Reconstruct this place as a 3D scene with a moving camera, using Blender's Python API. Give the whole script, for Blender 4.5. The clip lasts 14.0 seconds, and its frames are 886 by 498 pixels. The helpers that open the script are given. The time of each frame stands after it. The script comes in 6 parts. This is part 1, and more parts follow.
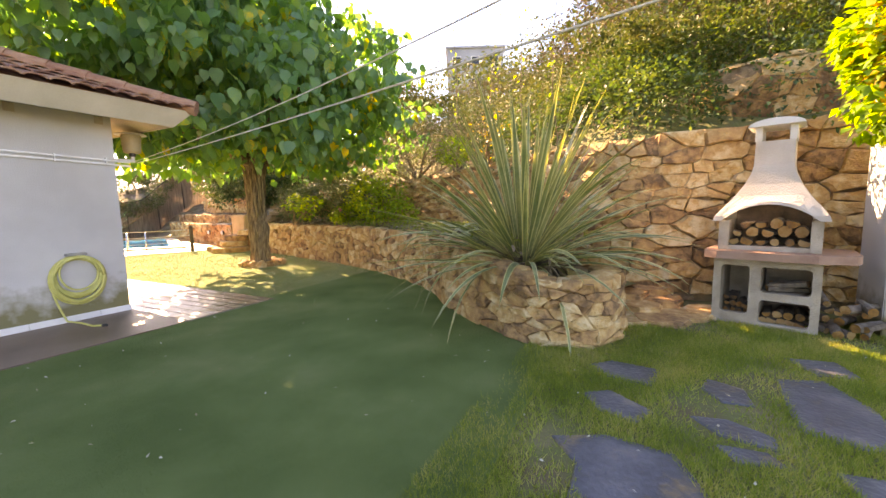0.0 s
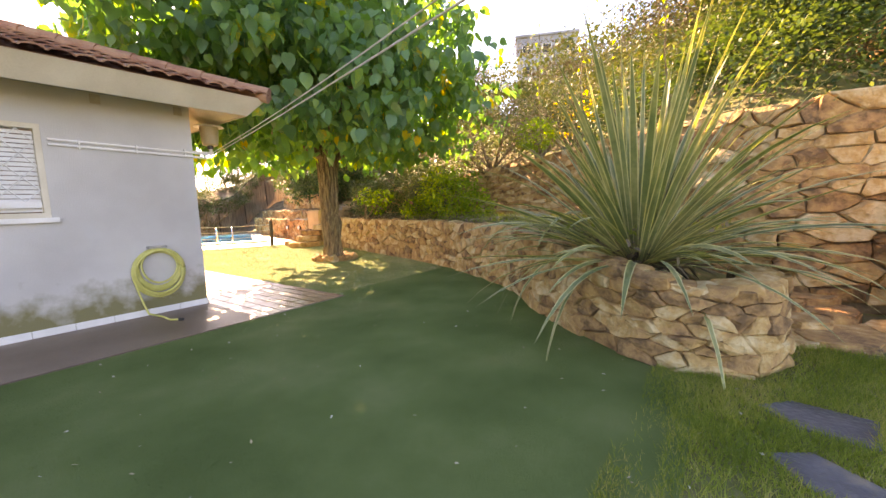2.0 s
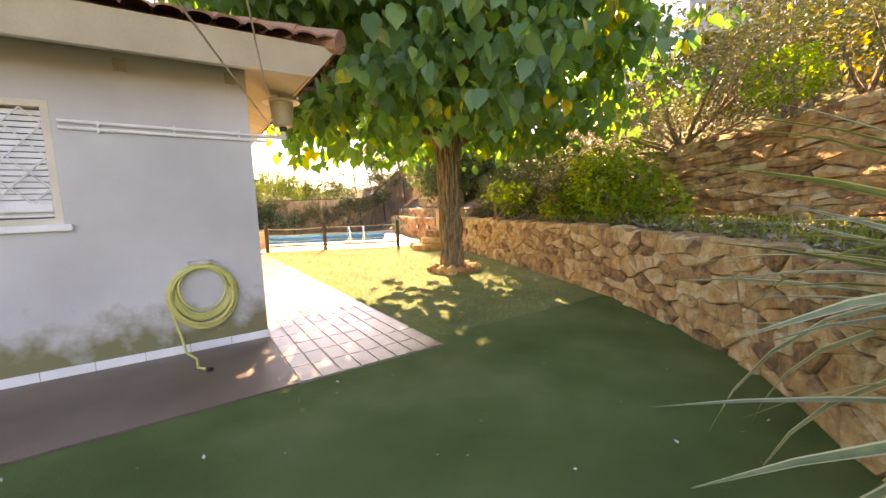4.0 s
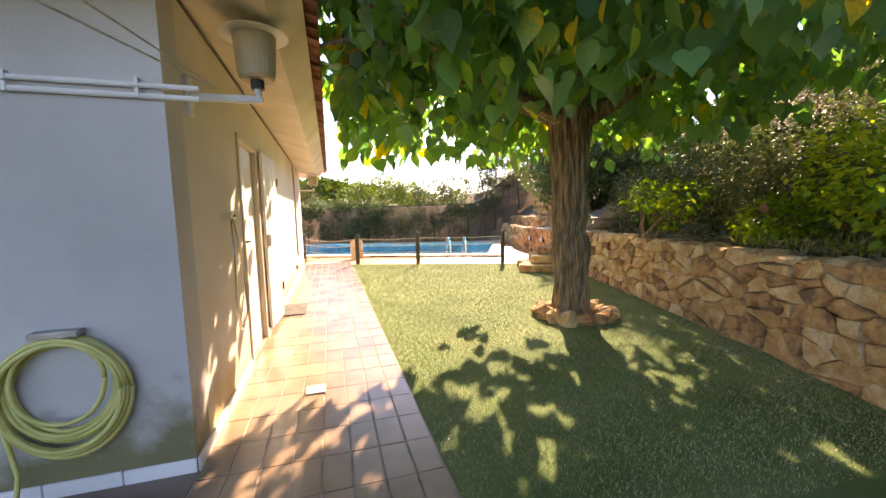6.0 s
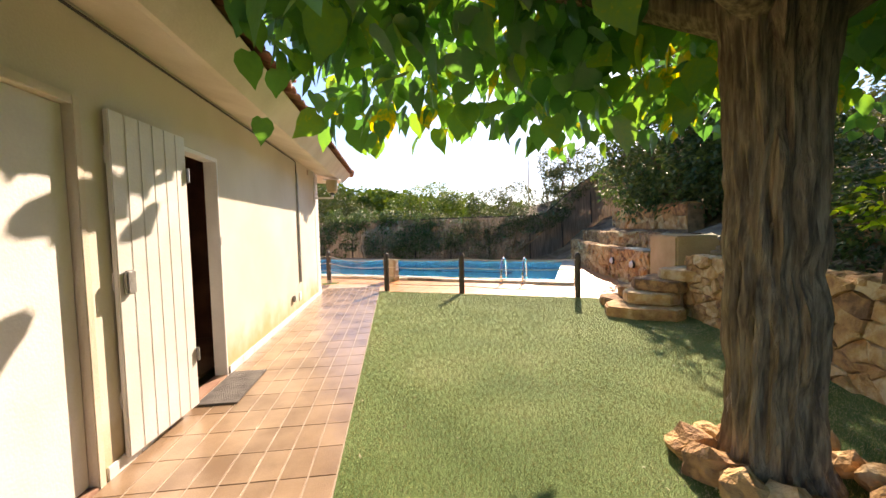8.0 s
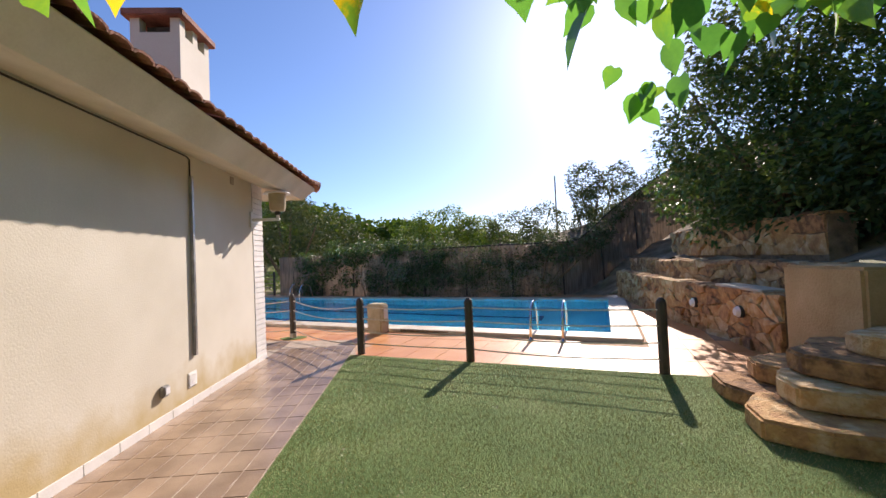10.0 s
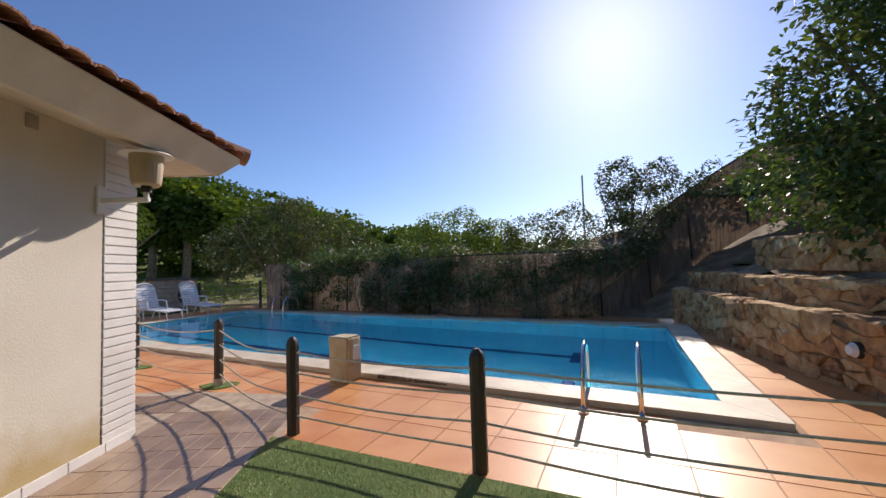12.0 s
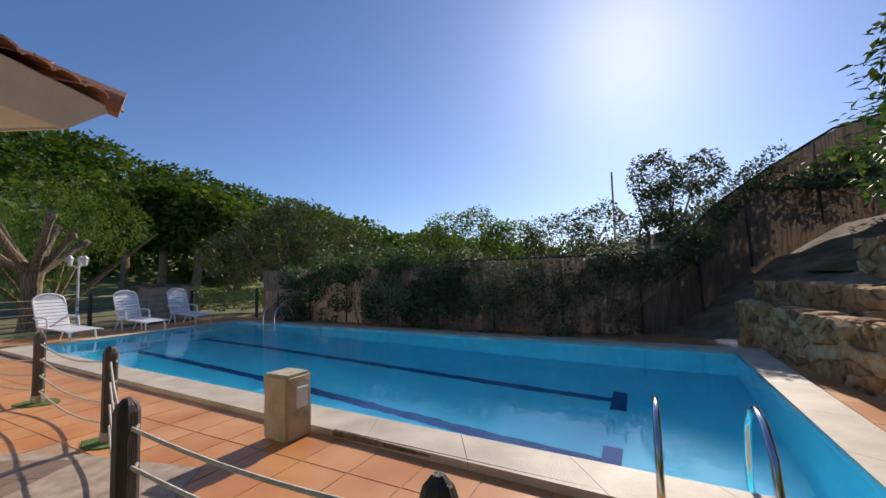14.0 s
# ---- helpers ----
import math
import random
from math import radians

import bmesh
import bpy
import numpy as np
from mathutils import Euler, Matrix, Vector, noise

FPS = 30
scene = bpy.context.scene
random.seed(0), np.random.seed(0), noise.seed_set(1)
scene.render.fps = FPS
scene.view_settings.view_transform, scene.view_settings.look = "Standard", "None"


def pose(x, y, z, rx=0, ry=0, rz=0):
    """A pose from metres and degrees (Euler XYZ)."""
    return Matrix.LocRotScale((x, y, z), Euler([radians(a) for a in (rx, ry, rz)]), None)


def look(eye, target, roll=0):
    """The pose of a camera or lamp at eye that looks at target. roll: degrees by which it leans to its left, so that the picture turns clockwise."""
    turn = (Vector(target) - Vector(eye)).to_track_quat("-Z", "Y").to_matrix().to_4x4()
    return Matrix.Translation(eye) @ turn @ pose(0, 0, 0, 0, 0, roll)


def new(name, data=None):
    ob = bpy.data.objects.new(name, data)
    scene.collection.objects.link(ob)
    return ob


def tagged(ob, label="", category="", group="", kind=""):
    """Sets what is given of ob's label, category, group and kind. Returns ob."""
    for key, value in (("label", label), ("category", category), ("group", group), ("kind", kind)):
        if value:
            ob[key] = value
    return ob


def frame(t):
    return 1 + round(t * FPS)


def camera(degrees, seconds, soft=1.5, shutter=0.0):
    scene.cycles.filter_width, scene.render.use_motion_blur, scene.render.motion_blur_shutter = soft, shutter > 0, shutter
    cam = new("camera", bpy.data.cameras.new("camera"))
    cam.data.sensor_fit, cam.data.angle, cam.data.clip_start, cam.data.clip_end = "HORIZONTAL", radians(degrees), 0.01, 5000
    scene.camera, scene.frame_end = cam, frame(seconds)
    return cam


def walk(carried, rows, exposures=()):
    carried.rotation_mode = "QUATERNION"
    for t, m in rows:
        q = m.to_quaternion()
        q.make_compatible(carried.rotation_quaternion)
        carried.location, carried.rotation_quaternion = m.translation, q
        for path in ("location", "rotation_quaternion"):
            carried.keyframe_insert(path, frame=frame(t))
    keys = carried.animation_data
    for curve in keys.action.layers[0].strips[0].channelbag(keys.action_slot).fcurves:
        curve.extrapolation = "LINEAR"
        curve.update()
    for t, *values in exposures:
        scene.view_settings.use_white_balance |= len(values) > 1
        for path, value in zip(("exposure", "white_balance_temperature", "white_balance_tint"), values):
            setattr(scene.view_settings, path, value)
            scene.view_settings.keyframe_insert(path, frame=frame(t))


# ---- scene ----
cam = camera(97.0, 14.0)
PATH = [
    (0, (0.801, 0.352, 1.328), (2.572, 1.256, 1.111), -1.0),
    (0.5, (0.78, 0.443, 1.316), (2.533, 1.38, 1.102), -1.1),
    (1, (0.861, 0.545, 1.294), (2.587, 1.532, 1.074), -1.3),
    (1.5, (1.068, 0.665, 1.261), (2.737, 1.745, 1.037), -1.5),
    (2, (1.266, 0.87, 1.244), (2.859, 2.058, 1.014), -1.7),
    (2.5, (1.618, 1.171, 1.19), (3.104, 2.489, 0.958), -1.9),
    (3, (2.059, 1.504, 1.19), (3.427, 2.945, 0.957), -2.1),
    (3.5, (2.495, 1.914, 1.225), (3.735, 3.466, 0.993), -2.2),
    (4, (2.917, 2.315, 1.258), (3.998, 3.983, 1.034), -2.2),
    (4.2, (3.074, 2.478, 1.285), (4.094, 4.185, 1.067), -2.2),
    (6.3, (4.398, 4.57, 1.349), (4.878, 6.503, 1.168), -1.2),
    (6.5, (4.49, 4.799, 1.381), (4.93, 6.741, 1.196), -0.7),
    (7, (4.679, 5.398, 1.407), (5.044, 7.356, 1.225), -0.2),
    (7.5, (4.914, 5.994, 1.385), (5.214, 7.965, 1.221), -0.8),
    (8, (5.115, 6.635, 1.365), (5.362, 8.617, 1.257), -1.4),
    (10.3, (5.88, 9.732, 1.376), (5.998, 11.727, 1.43), -2.2),
    (10.5, (5.897, 9.979, 1.359), (6.011, 11.975, 1.412), -1.8),
    (11, (5.922, 10.647, 1.361), (6.026, 12.643, 1.427), -1.5),
    (11.5, (6.058, 11.296, 1.359), (6.14, 13.293, 1.439), -1.4),
    (12, (6.186, 11.815, 1.413), (6.244, 13.812, 1.51), -1.7),
    (12.5, (6.293, 12.317, 1.476), (6.324, 14.314, 1.575), -1.6),
    (13, (6.408, 12.745, 1.468), (6.413, 14.742, 1.571), -1.1),
    (13.5, (6.488, 13.109, 1.427), (6.47, 15.105, 1.547), -1.2),
    (14, (6.536, 13.437, 1.402), (6.491, 15.432, 1.537), -1.5),
]
SUN_DIR = Vector((0.375, 0.779, 0.501)).normalized()
EXPOSURES = [(0, 2.8, 14200, 36), (4.2, 2.72, 14500, 38), (6.3, 1.95, 9000, 28), (8.2, 1.3, 8200, 23), (10.3, 0.5, 6800, 23), (12, 0.15, 6800, 21), (14, -0.05, 6600, 18)]
walk(cam, [(t, look(eye, target, roll)) for t, eye, target, roll in PATH], EXPOSURES)

# ---- sky and sun ----
world = bpy.data.worlds.new("world")
scene.world = world
world.use_nodes = True
wn = world.node_tree
sky = wn.nodes.new("ShaderNodeTexSky")
sky.sky_type = "NISHITA"
sky.sun_disc = False
sky.sun_elevation = math.asin(SUN_DIR.z)
sky.sun_rotation = math.atan2(SUN_DIR.x, SUN_DIR.y)
sky.altitude, sky.air_density, sky.dust_density, sky.ozone_density = 100, 1.0, 0.5, 8.0
wn.links.new(sky.outputs[0], wn.nodes["Background"].inputs[0])
wn.nodes["Background"].inputs[1].default_value = 0.12
sun = new("sun", bpy.data.lights.new("sun", "SUN"))
sun.data.energy, sun.data.angle, sun.data.color = 4.8, radians(0.5), (1.0, 0.93, 0.80)
sun.matrix_world = look(SUN_DIR * 50, (0, 0, 0))


# ---- materials ----
def material(name, stops, scale=3.0, rough=0.8, bump=0.3, bump_scale=40.0, metal=0.0, stretch=(1, 1, 1), per=0.0,
             island=False, detail=6, stain=None, trans=0.0, spec=0.5):
    """Noise colours between stops, a second finer grain, bump, and per-object or per-island variation."""
    m = bpy.data.materials.new(name)
    m.use_nodes = True
    nt = m.node_tree
    n, l = nt.nodes, nt.links
    b = n["Principled BSDF"]
    b.inputs["Roughness"].default_value = rough
    b.inputs["Metallic"].default_value = metal
    b.inputs["Specular IOR Level"].default_value = spec
    co = n.new("ShaderNodeTexCoord")
    mp = n.new("ShaderNodeMapping")
    mp.inputs["Scale"].default_value = stretch
    geo = n.new("ShaderNodeNewGeometry")
    l.new(geo.outputs["Position"], mp.inputs[0])
    t1 = n.new("ShaderNodeTexNoise")
    t1.inputs["Scale"].default_value, t1.inputs["Detail"].default_value = scale, detail
    l.new(mp.outputs[0], t1.inputs[0])
    t2 = n.new("ShaderNodeTexNoise")
    t2.inputs["Scale"].default_value, t2.inputs["Detail"].default_value = bump_scale, 3
    l.new(mp.outputs[0], t2.inputs[0])
    mixf = n.new("ShaderNodeMath")
    mixf.operation = "MULTIPLY_ADD"
    l.new(t2.outputs[0], mixf.inputs[0])
    mixf.inputs[1].default_value = 0.35
    add = n.new("ShaderNodeMath")
    add.operation = "MULTIPLY_ADD"
    l.new(t1.outputs[0], add.inputs[0])
    add.inputs[1].default_value, add.inputs[2].default_value = 1.6, -0.475
    l.new(add.outputs[0], mixf.inputs[2])
    last = mixf.outputs[0]
    if per:
        r = n.new("ShaderNodeNewGeometry" if island else "ShaderNodeObjectInfo")
        a2 = n.new("ShaderNodeMath")
        a2.operation = "MULTIPLY_ADD"
        l.new(r.outputs["Random Per Island" if island else "Random"], a2.inputs[0])
        a2.inputs[1].default_value = per
        off = n.new("ShaderNodeMath")
        off.operation = "SUBTRACT"
        l.new(last, off.inputs[0])
        off.inputs[1].default_value = per * 0.5
        l.new(off.outputs[0], a2.inputs[2])
        last = a2.outputs[0]
    ramp = n.new("ShaderNodeValToRGB")
    l.new(last, ramp.inputs[0])
    cr = ramp.color_ramp
    cr.elements[0].position, cr.elements[0].color = stops[0][0], (*stops[0][1], 1)
    cr.elements[1].position, cr.elements[1].color = stops[-1][0], (*stops[-1][1], 1)
    for p, c in stops[1:-1]:
        cr.elements.new(p).color = (*c, 1)
    col = ramp.outputs[0]
    if stain:
        # stain: (z where it ends, z where it begins, colour, scale)
        z0, z1, sc, ss = stain
        sep = n.new("ShaderNodeSeparateXYZ")
        l.new(geo.outputs["Position"], sep.inputs[0])
        t3 = n.new("ShaderNodeTexNoise")
        t3.inputs["Scale"].default_value, t3.inputs["Detail"].default_value = ss, 8
        l.new(geo.outputs["Position"], t3.inputs[0])
        mr = n.new("ShaderNodeMapRange")
        mr.inputs["From Min"].default_value, mr.inputs["From Max"].default_value = z0, z1
        l.new(sep.outputs["Z"], mr.inputs["Value"])
        mr.inputs["To Min"].default_value, mr.inputs["To Max"].default_value = 0.75, -0.35
        ad = n.new("ShaderNodeMath")
        l.new(mr.outputs[0], ad.inputs[0])
        l.new(t3.outputs[0], ad.inputs[1])
        rr = n.new("ShaderNodeMapRange")
        l.new(ad.outputs[0], rr.inputs["Value"])
        rr.inputs["From Min"].default_value, rr.inputs["From Max"].default_value = 0.62, 1.1
        mx = n.new("ShaderNodeMix")
        mx.data_type = "RGBA"
        l.new(rr.outputs[0], mx.inputs["Factor"])
        l.new(col, mx.inputs["A"])
        mx.inputs["B"].default_value = (*sc, 1)
        col = mx.outputs["Result"]
    l.new(col, b.inputs["Base Color"])
    bp = n.new("ShaderNodeBump")
    bp.inputs["Strength"].default_value = bump
    bp.inputs["Distance"].default_value = 0.02
    l.new(t2.outputs[0], bp.inputs["Height"])
    l.new(bp.outputs[0], b.inputs["Normal"])
    if trans:
        tr = n.new("ShaderNodeBsdfTranslucent")
        bright = n.new("ShaderNodeMix")
        bright.data_type = "RGBA"
        bright.blend_type = "MULTIPLY"
        bright.inputs["Factor"].default_value = 1
        l.new(col, bright.inputs["A"])
        bright.inputs["B"].default_value = (2.6, 2.4, 0.6, 1)
        l.new(bright.outputs["Result"], tr.inputs[0])
        ms = n.new("ShaderNodeMixShader")
        ms.inputs[0].default_value = trans
        l.new(b.outputs[0], ms.inputs[1])
        l.new(tr.outputs[0], ms.inputs[2])
        l.new(ms.outputs[0], n["Material Output"].inputs[0])
    return m


M = {}
M["plaster"] = material("white_plaster", [(0.2, (0.47, 0.455, 0.44)), (0.8, (0.60, 0.585, 0.57))], 1.2, 0.85, 0.25, 90,
                        stain=(0.05, 0.80, (0.21, 0.185, 0.09), 7))
M["cream"] = material("cream_plaster", [(0.2, (0.60, 0.555, 0.46)), (0.8, (0.73, 0.69, 0.60))], 0.9, 0.85, 0.10, 70,
                      stain=(0.0, 0.75, (0.50, 0.39, 0.20), 3))
M["fascia"] = material("painted_eave", [(0.2, (0.58, 0.51, 0.40)), (0.8, (0.74, 0.67, 0.56))], 2, 0.8, 0.15, 60)
M["white"] = material("white_paint", [(0.2, (0.70, 0.69, 0.67)), (0.8, (0.84, 0.83, 0.81))], 3, 0.6, 0.1, 60)
M["plastic"] = material("white_plastic", [(0.2, (0.74, 0.74, 0.75)), (0.8, (0.84, 0.84, 0.84))], 6, 0.4, 0.03, 60)
M["roof"] = material("clay_roof_tile", [(0.1, (0.16, 0.07, 0.05)), (0.5, (0.34, 0.15, 0.10)), (0.9, (0.48, 0.26, 0.17))], 4, 0.85, 0.4, 60, per=0.5)
M["walktile"] = material("brown_glazed_walk_tile", [(0.2, (0.22, 0.145, 0.095)), (0.8, (0.39, 0.275, 0.185))], 2.5, 0.22, 0.10, 120, per=0.25)
M["strip"] = material("brown_painted_concrete", [(0.2, (0.17, 0.105, 0.075)), (0.8, (0.26, 0.17, 0.125))], 1.5, 0.45, 0.15, 90)
M["joint"] = material("sandy_joint", [(0.2, (0.34, 0.22, 0.14)), (0.8, (0.50, 0.34, 0.22))], 8, 0.9, 0.3, 100)
M["grout"] = material("sandy_grout", [(0.2, (0.30, 0.23, 0.17)), (0.8, (0.48, 0.39, 0.30))], 8, 0.9, 0.3, 100)
M["terracotta"] = material("terracotta_slab", [(0.2, (0.58, 0.23, 0.075)), (0.8, (0.74, 0.38, 0.16))], 1.5, 0.38, 0.12, 90, per=0.3)
M["coping"] = material("pale_coping_stone", [(0.2, (0.50, 0.43, 0.32)), (0.8, (0.68, 0.60, 0.47))], 3, 0.6, 0.2, 80)
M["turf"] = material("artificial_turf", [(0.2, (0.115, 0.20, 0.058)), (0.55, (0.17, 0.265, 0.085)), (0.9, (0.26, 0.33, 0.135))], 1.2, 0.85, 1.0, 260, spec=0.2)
# Lit copy of the turf: pale yellow colour stands in for sunlight.
M["sunlit_blade"] = material("sunlit_turf_fibre", [(0.1, (0.30, 0.31, 0.09)), (0.5, (0.47, 0.44, 0.17)), (0.9, (0.66, 0.59, 0.36))], 1.5, 0.38, 0.1, 60, per=0.45, island=True, trans=0.0, spec=0.7)
M["grass"] = material("grass_blade", [(0.1, (0.10, 0.17, 0.03)), (0.5, (0.20, 0.28, 0.06)), (0.9, (0.42, 0.37, 0.17))], 2, 0.7, 0.1, 60, per=0.6, island=True, trans=0.3, spec=0.3)
M["earth"] = material("earth_and_moss", [(0.2, (0.16, 0.11, 0.06)), (0.5, (0.13, 0.15, 0.045)), (0.85, (0.27, 0.20, 0.11))], 1.8, 0.95, 0.8, 30)
M["slate"] = material("blue_grey_slate", [(0.22, (0.22, 0.16, 0.10)), (0.42, (0.075, 0.085, 0.10)), (0.7, (0.12, 0.13, 0.15)), (0.95, (0.24, 0.21, 0.18))], 3.5, 0.36, 0.5, 30, per=0.2)
M["stone"] = material("ochre_rubble_stone", [(0.05, (0.20, 0.11, 0.055)), (0.3, (0.42, 0.23, 0.105)), (0.62, (0.56, 0.34, 0.145)), (0.95, (0.68, 0.52, 0.31))], 9, 0.92, 1.0, 38, per=0.7)
M["stonei"] = material("ochre_rubble_stone_far", [(0.05, (0.20, 0.11, 0.055)), (0.3, (0.42, 0.23, 0.105)), (0.62, (0.56, 0.34, 0.145)), (0.95, (0.68, 0.52, 0.31))], 9, 0.92, 1.0, 38, per=0.7, island=True)
M["mortar"] = material("earthy_mortar", [(0.2, (0.16, 0.11, 0.065)), (0.8, (0.36, 0.25, 0.15))], 8, 0.95, 0.8, 40)
M["bark"] = material("grey_brown_bark", [(0.25, (0.12, 0.083, 0.05)), (0.5, (0.24, 0.175, 0.105)), (0.8, (0.40, 0.31, 0.19))], 16, 0.95, 1.0, 60, stretch=(2.0, 2.0, 0.22))
M["leaf"] = material("mulberry_leaf", [(0.1, (0.045, 0.165, 0.095)), (0.6, (0.085, 0.24, 0.11)), (0.86, (0.15, 0.29, 0.07)), (0.96, (0.50, 0.38, 0.04))], 1.2, 0.38, 0.15, 40, per=0.6, island=True, trans=0.42, spec=0.6)
M["bush"] = material("shrub_leaf", [(0.1, (0.055, 0.095, 0.045)), (0.6, (0.125, 0.165, 0.075)), (0.95, (0.25, 0.26, 0.14))], 1, 0.6, 0.15, 40, per=0.7, island=True, trans=0.08, spec=0.3)
M["lime"] = material("lime_shrub_leaf", [(0.1, (0.08, 0.18, 0.025)), (0.6, (0.18, 0.30, 0.035)), (0.95, (0.40, 0.43, 0.06))], 1, 0.5, 0.15, 40, per=0.6, island=True, trans=0.45, spec=0.4)
M["midgreen"] = material("mid_green_leaf", [(0.1, (0.06, 0.12, 0.03)), (0.6, (0.13, 0.22, 0.05)), (0.95, (0.26, 0.33, 0.09))], 1, 0.55, 0.15, 40, per=0.6, island=True, trans=0.18, spec=0.3)
M["yellow"] = material("yellow_autumn_leaf", [(0.1, (0.40, 0.25, 0.03)), (0.9, (0.62, 0.45, 0.06))], 1, 0.6, 0.15, 40, per=0.6, island=True, trans=0.3)
M["ivy"] = material("dark_ivy_leaf", [(0.1, (0.03, 0.075, 0.035)), (0.6, (0.07, 0.13, 0.06)), (0.95, (0.14, 0.20, 0.09))], 1, 0.5, 0.15, 40, per=0.7, island=True, trans=0.2, spec=0.3)
M["pine"] = material("pine_needles", [(0.1, (0.04, 0.085, 0.02)), (0.6, (0.085, 0.15, 0.035)), (0.95, (0.16, 0.22, 0.06))], 0.3, 0.8, 0.3, 3, per=0.5, island=True, trans=0.15, spec=0.2)
M["dry"] = material("dry_brush", [(0.1, (0.17, 0.125, 0.085)), (0.6, (0.31, 0.25, 0.17)), (0.95, (0.46, 0.40, 0.31))], 1, 0.9, 0.3, 40, per=0.7, island=True, trans=0.0, spec=0.2)
M["phormium"] = material("striped_sword_leaf", [(0.1, (0.06, 0.10, 0.045)), (0.5, (0.14, 0.19, 0.085)), (0.9, (0.36, 0.36, 0.18))], 2, 0.4, 0.1, 30, per=0.6, island=True, trans=0.15, spec=0.4)
M["stripe"] = material("cream_leaf_margin", [(0.1, (0.42, 0.40, 0.20)), (0.9, (0.62, 0.58, 0.36))], 2, 0.5, 0.1, 30, trans=0.15)
M["hose"] = material("yellow_hose", [(0.2, (0.50, 0.46, 0.13)), (0.8, (0.64, 0.60, 0.22))], 8, 0.45, 0.1, 90)
M["darkpost"] = material("black_brown_post_paint", [(0.2, (0.025, 0.021, 0.018)), (0.8, (0.07, 0.058, 0.048))], 6, 0.6, 0.4, 50, stretch=(2, 2, 0.3))
M["rope"] = material("weathered_rope", [(0.2, (0.58, 0.52, 0.42)), (0.8, (0.76, 0.71, 0.60))], 30, 0.9, 0.6, 200)
M["metal"] = material("grey_steel", [(0.2, (0.30, 0.30, 0.30)), (0.8, (0.48, 0.47, 0.46))], 10, 0.4, 0.1, 60, metal=0.8)
M["chrome"] = material("stainless_steel", [(0.2, (0.70, 0.69, 0.67)), (0.8, (0.80, 0.79, 0.77))], 10, 0.12, 0.02, 60, metal=1.0)
M["dark"] = material("dark_plastic", [(0.2, (0.02, 0.02, 0.02)), (0.8, (0.05, 0.05, 0.05))], 10, 0.5, 0.1, 60)
M["concrete"] = material("rough_cast_concrete", [(0.2, (0.32, 0.27, 0.21)), (0.8, (0.50, 0.43, 0.34))], 5, 0.9, 0.5, 70)
M["hood"] = material("whitewashed_concrete", [(0.2, (0.66, 0.63, 0.57)), (0.8, (0.80, 0.78, 0.73))], 4, 0.85, 0.3, 60)
M["shelfred"] = material("red_brown_slab", [(0.2, (0.30, 0.16, 0.11)), (0.8, (0.42, 0.25, 0.18))], 5, 0.7, 0.2, 60)
M["woodend"] = material("cut_log_end", [(0.1, (0.22, 0.14, 0.09)), (0.45, (0.56, 0.27, 0.08)), (0.9, (0.72, 0.46, 0.22))], 12, 0.85, 0.4, 80, per=0.8)
M["logbark"] = material("log_bark", [(0.2, (0.11, 0.085, 0.065)), (0.8, (0.26, 0.21, 0.16))], 12, 0.95, 0.8, 50, per=0.4)
M["soot"] = material("sooty_brick", [(0.2, (0.035, 0.03, 0.027)), (0.8, (0.12, 0.10, 0.085))], 6, 0.95, 0.5, 50)
M["reed"] = material("reed_screen", [(0.2, (0.21, 0.17, 0.135)), (0.8, (0.40, 0.34, 0.28))], 6, 0.95, 0.7, 30, stretch=(4, 4, 0.3))
M["pooltile"] = material("blue_mosaic", [(0.2, (0.06, 0.58, 0.80)), (0.8, (0.12, 0.68, 0.86))], 1.5, 0.35, 0.1, 60)
M["poolline"] = material("navy_mosaic", [(0.2, (0.01, 0.05, 0.20)), (0.8, (0.02, 0.08, 0.28))], 3, 0.35, 0.1, 60)
M["timber"] = material("interior_timber", [(0.2, (0.14, 0.06, 0.03)), (0.8, (0.26, 0.12, 0.06))], 4, 0.6, 0.2, 40)
M["shade"] = material("beige_lamp_plastic", [(0.2, (0.42, 0.33, 0.20)), (0.8, (0.55, 0.45, 0.30))], 5, 0.5, 0.05, 60)
M["blockstone"] = material("mossy_pale_block", [(0.1, (0.30, 0.27, 0.12)), (0.4, (0.48, 0.42, 0.28)), (0.9, (0.62, 0.56, 0.42))], 7, 0.9, 0.6, 60)
M["mat"] = material("grey_rubber_mat", [(0.2, (0.10, 0.09, 0.085)), (0.8, (0.18, 0.165, 0.15))], 8, 0.9, 0.8, 150)
# Rock darkened in colour so the sunny bank looks shaded.
M["rock"] = material("shade_darkened_rock", [(0.2, (0.17, 0.125, 0.075)), (0.5, (0.25, 0.195, 0.125)), (0.8, (0.37, 0.295, 0.20))], 2.5, 0.95, 1.0, 12)
# Pale walls with their shade put into the colour as dark blue-grey.
M["facade"] = material("shade_blue_facade", [(0.2, (0.26, 0.30, 0.36)), (0.8, (0.36, 0.40, 0.46))], 0.3, 0.8, 0.1, 8)
M["glass"] = material("dark_window_glass", [(0.2, (0.02, 0.03, 0.04)), (0.8, (0.04, 0.05, 0.06))], 1, 0.08, 0.0, 8)
M["pink"] = material("pink_petal", [(0.2, (0.55, 0.08, 0.12)), (0.8, (0.75, 0.2, 0.25))], 3, 0.6, 0.1, 30)
M["petal"] = material("fallen_leaf", [(0.1, (0.30, 0.22, 0.10)), (0.5, (0.55, 0.50, 0.34)), (0.9, (0.70, 0.70, 0.60))], 3, 0.8, 0.2, 60, per=0.9, island=True)


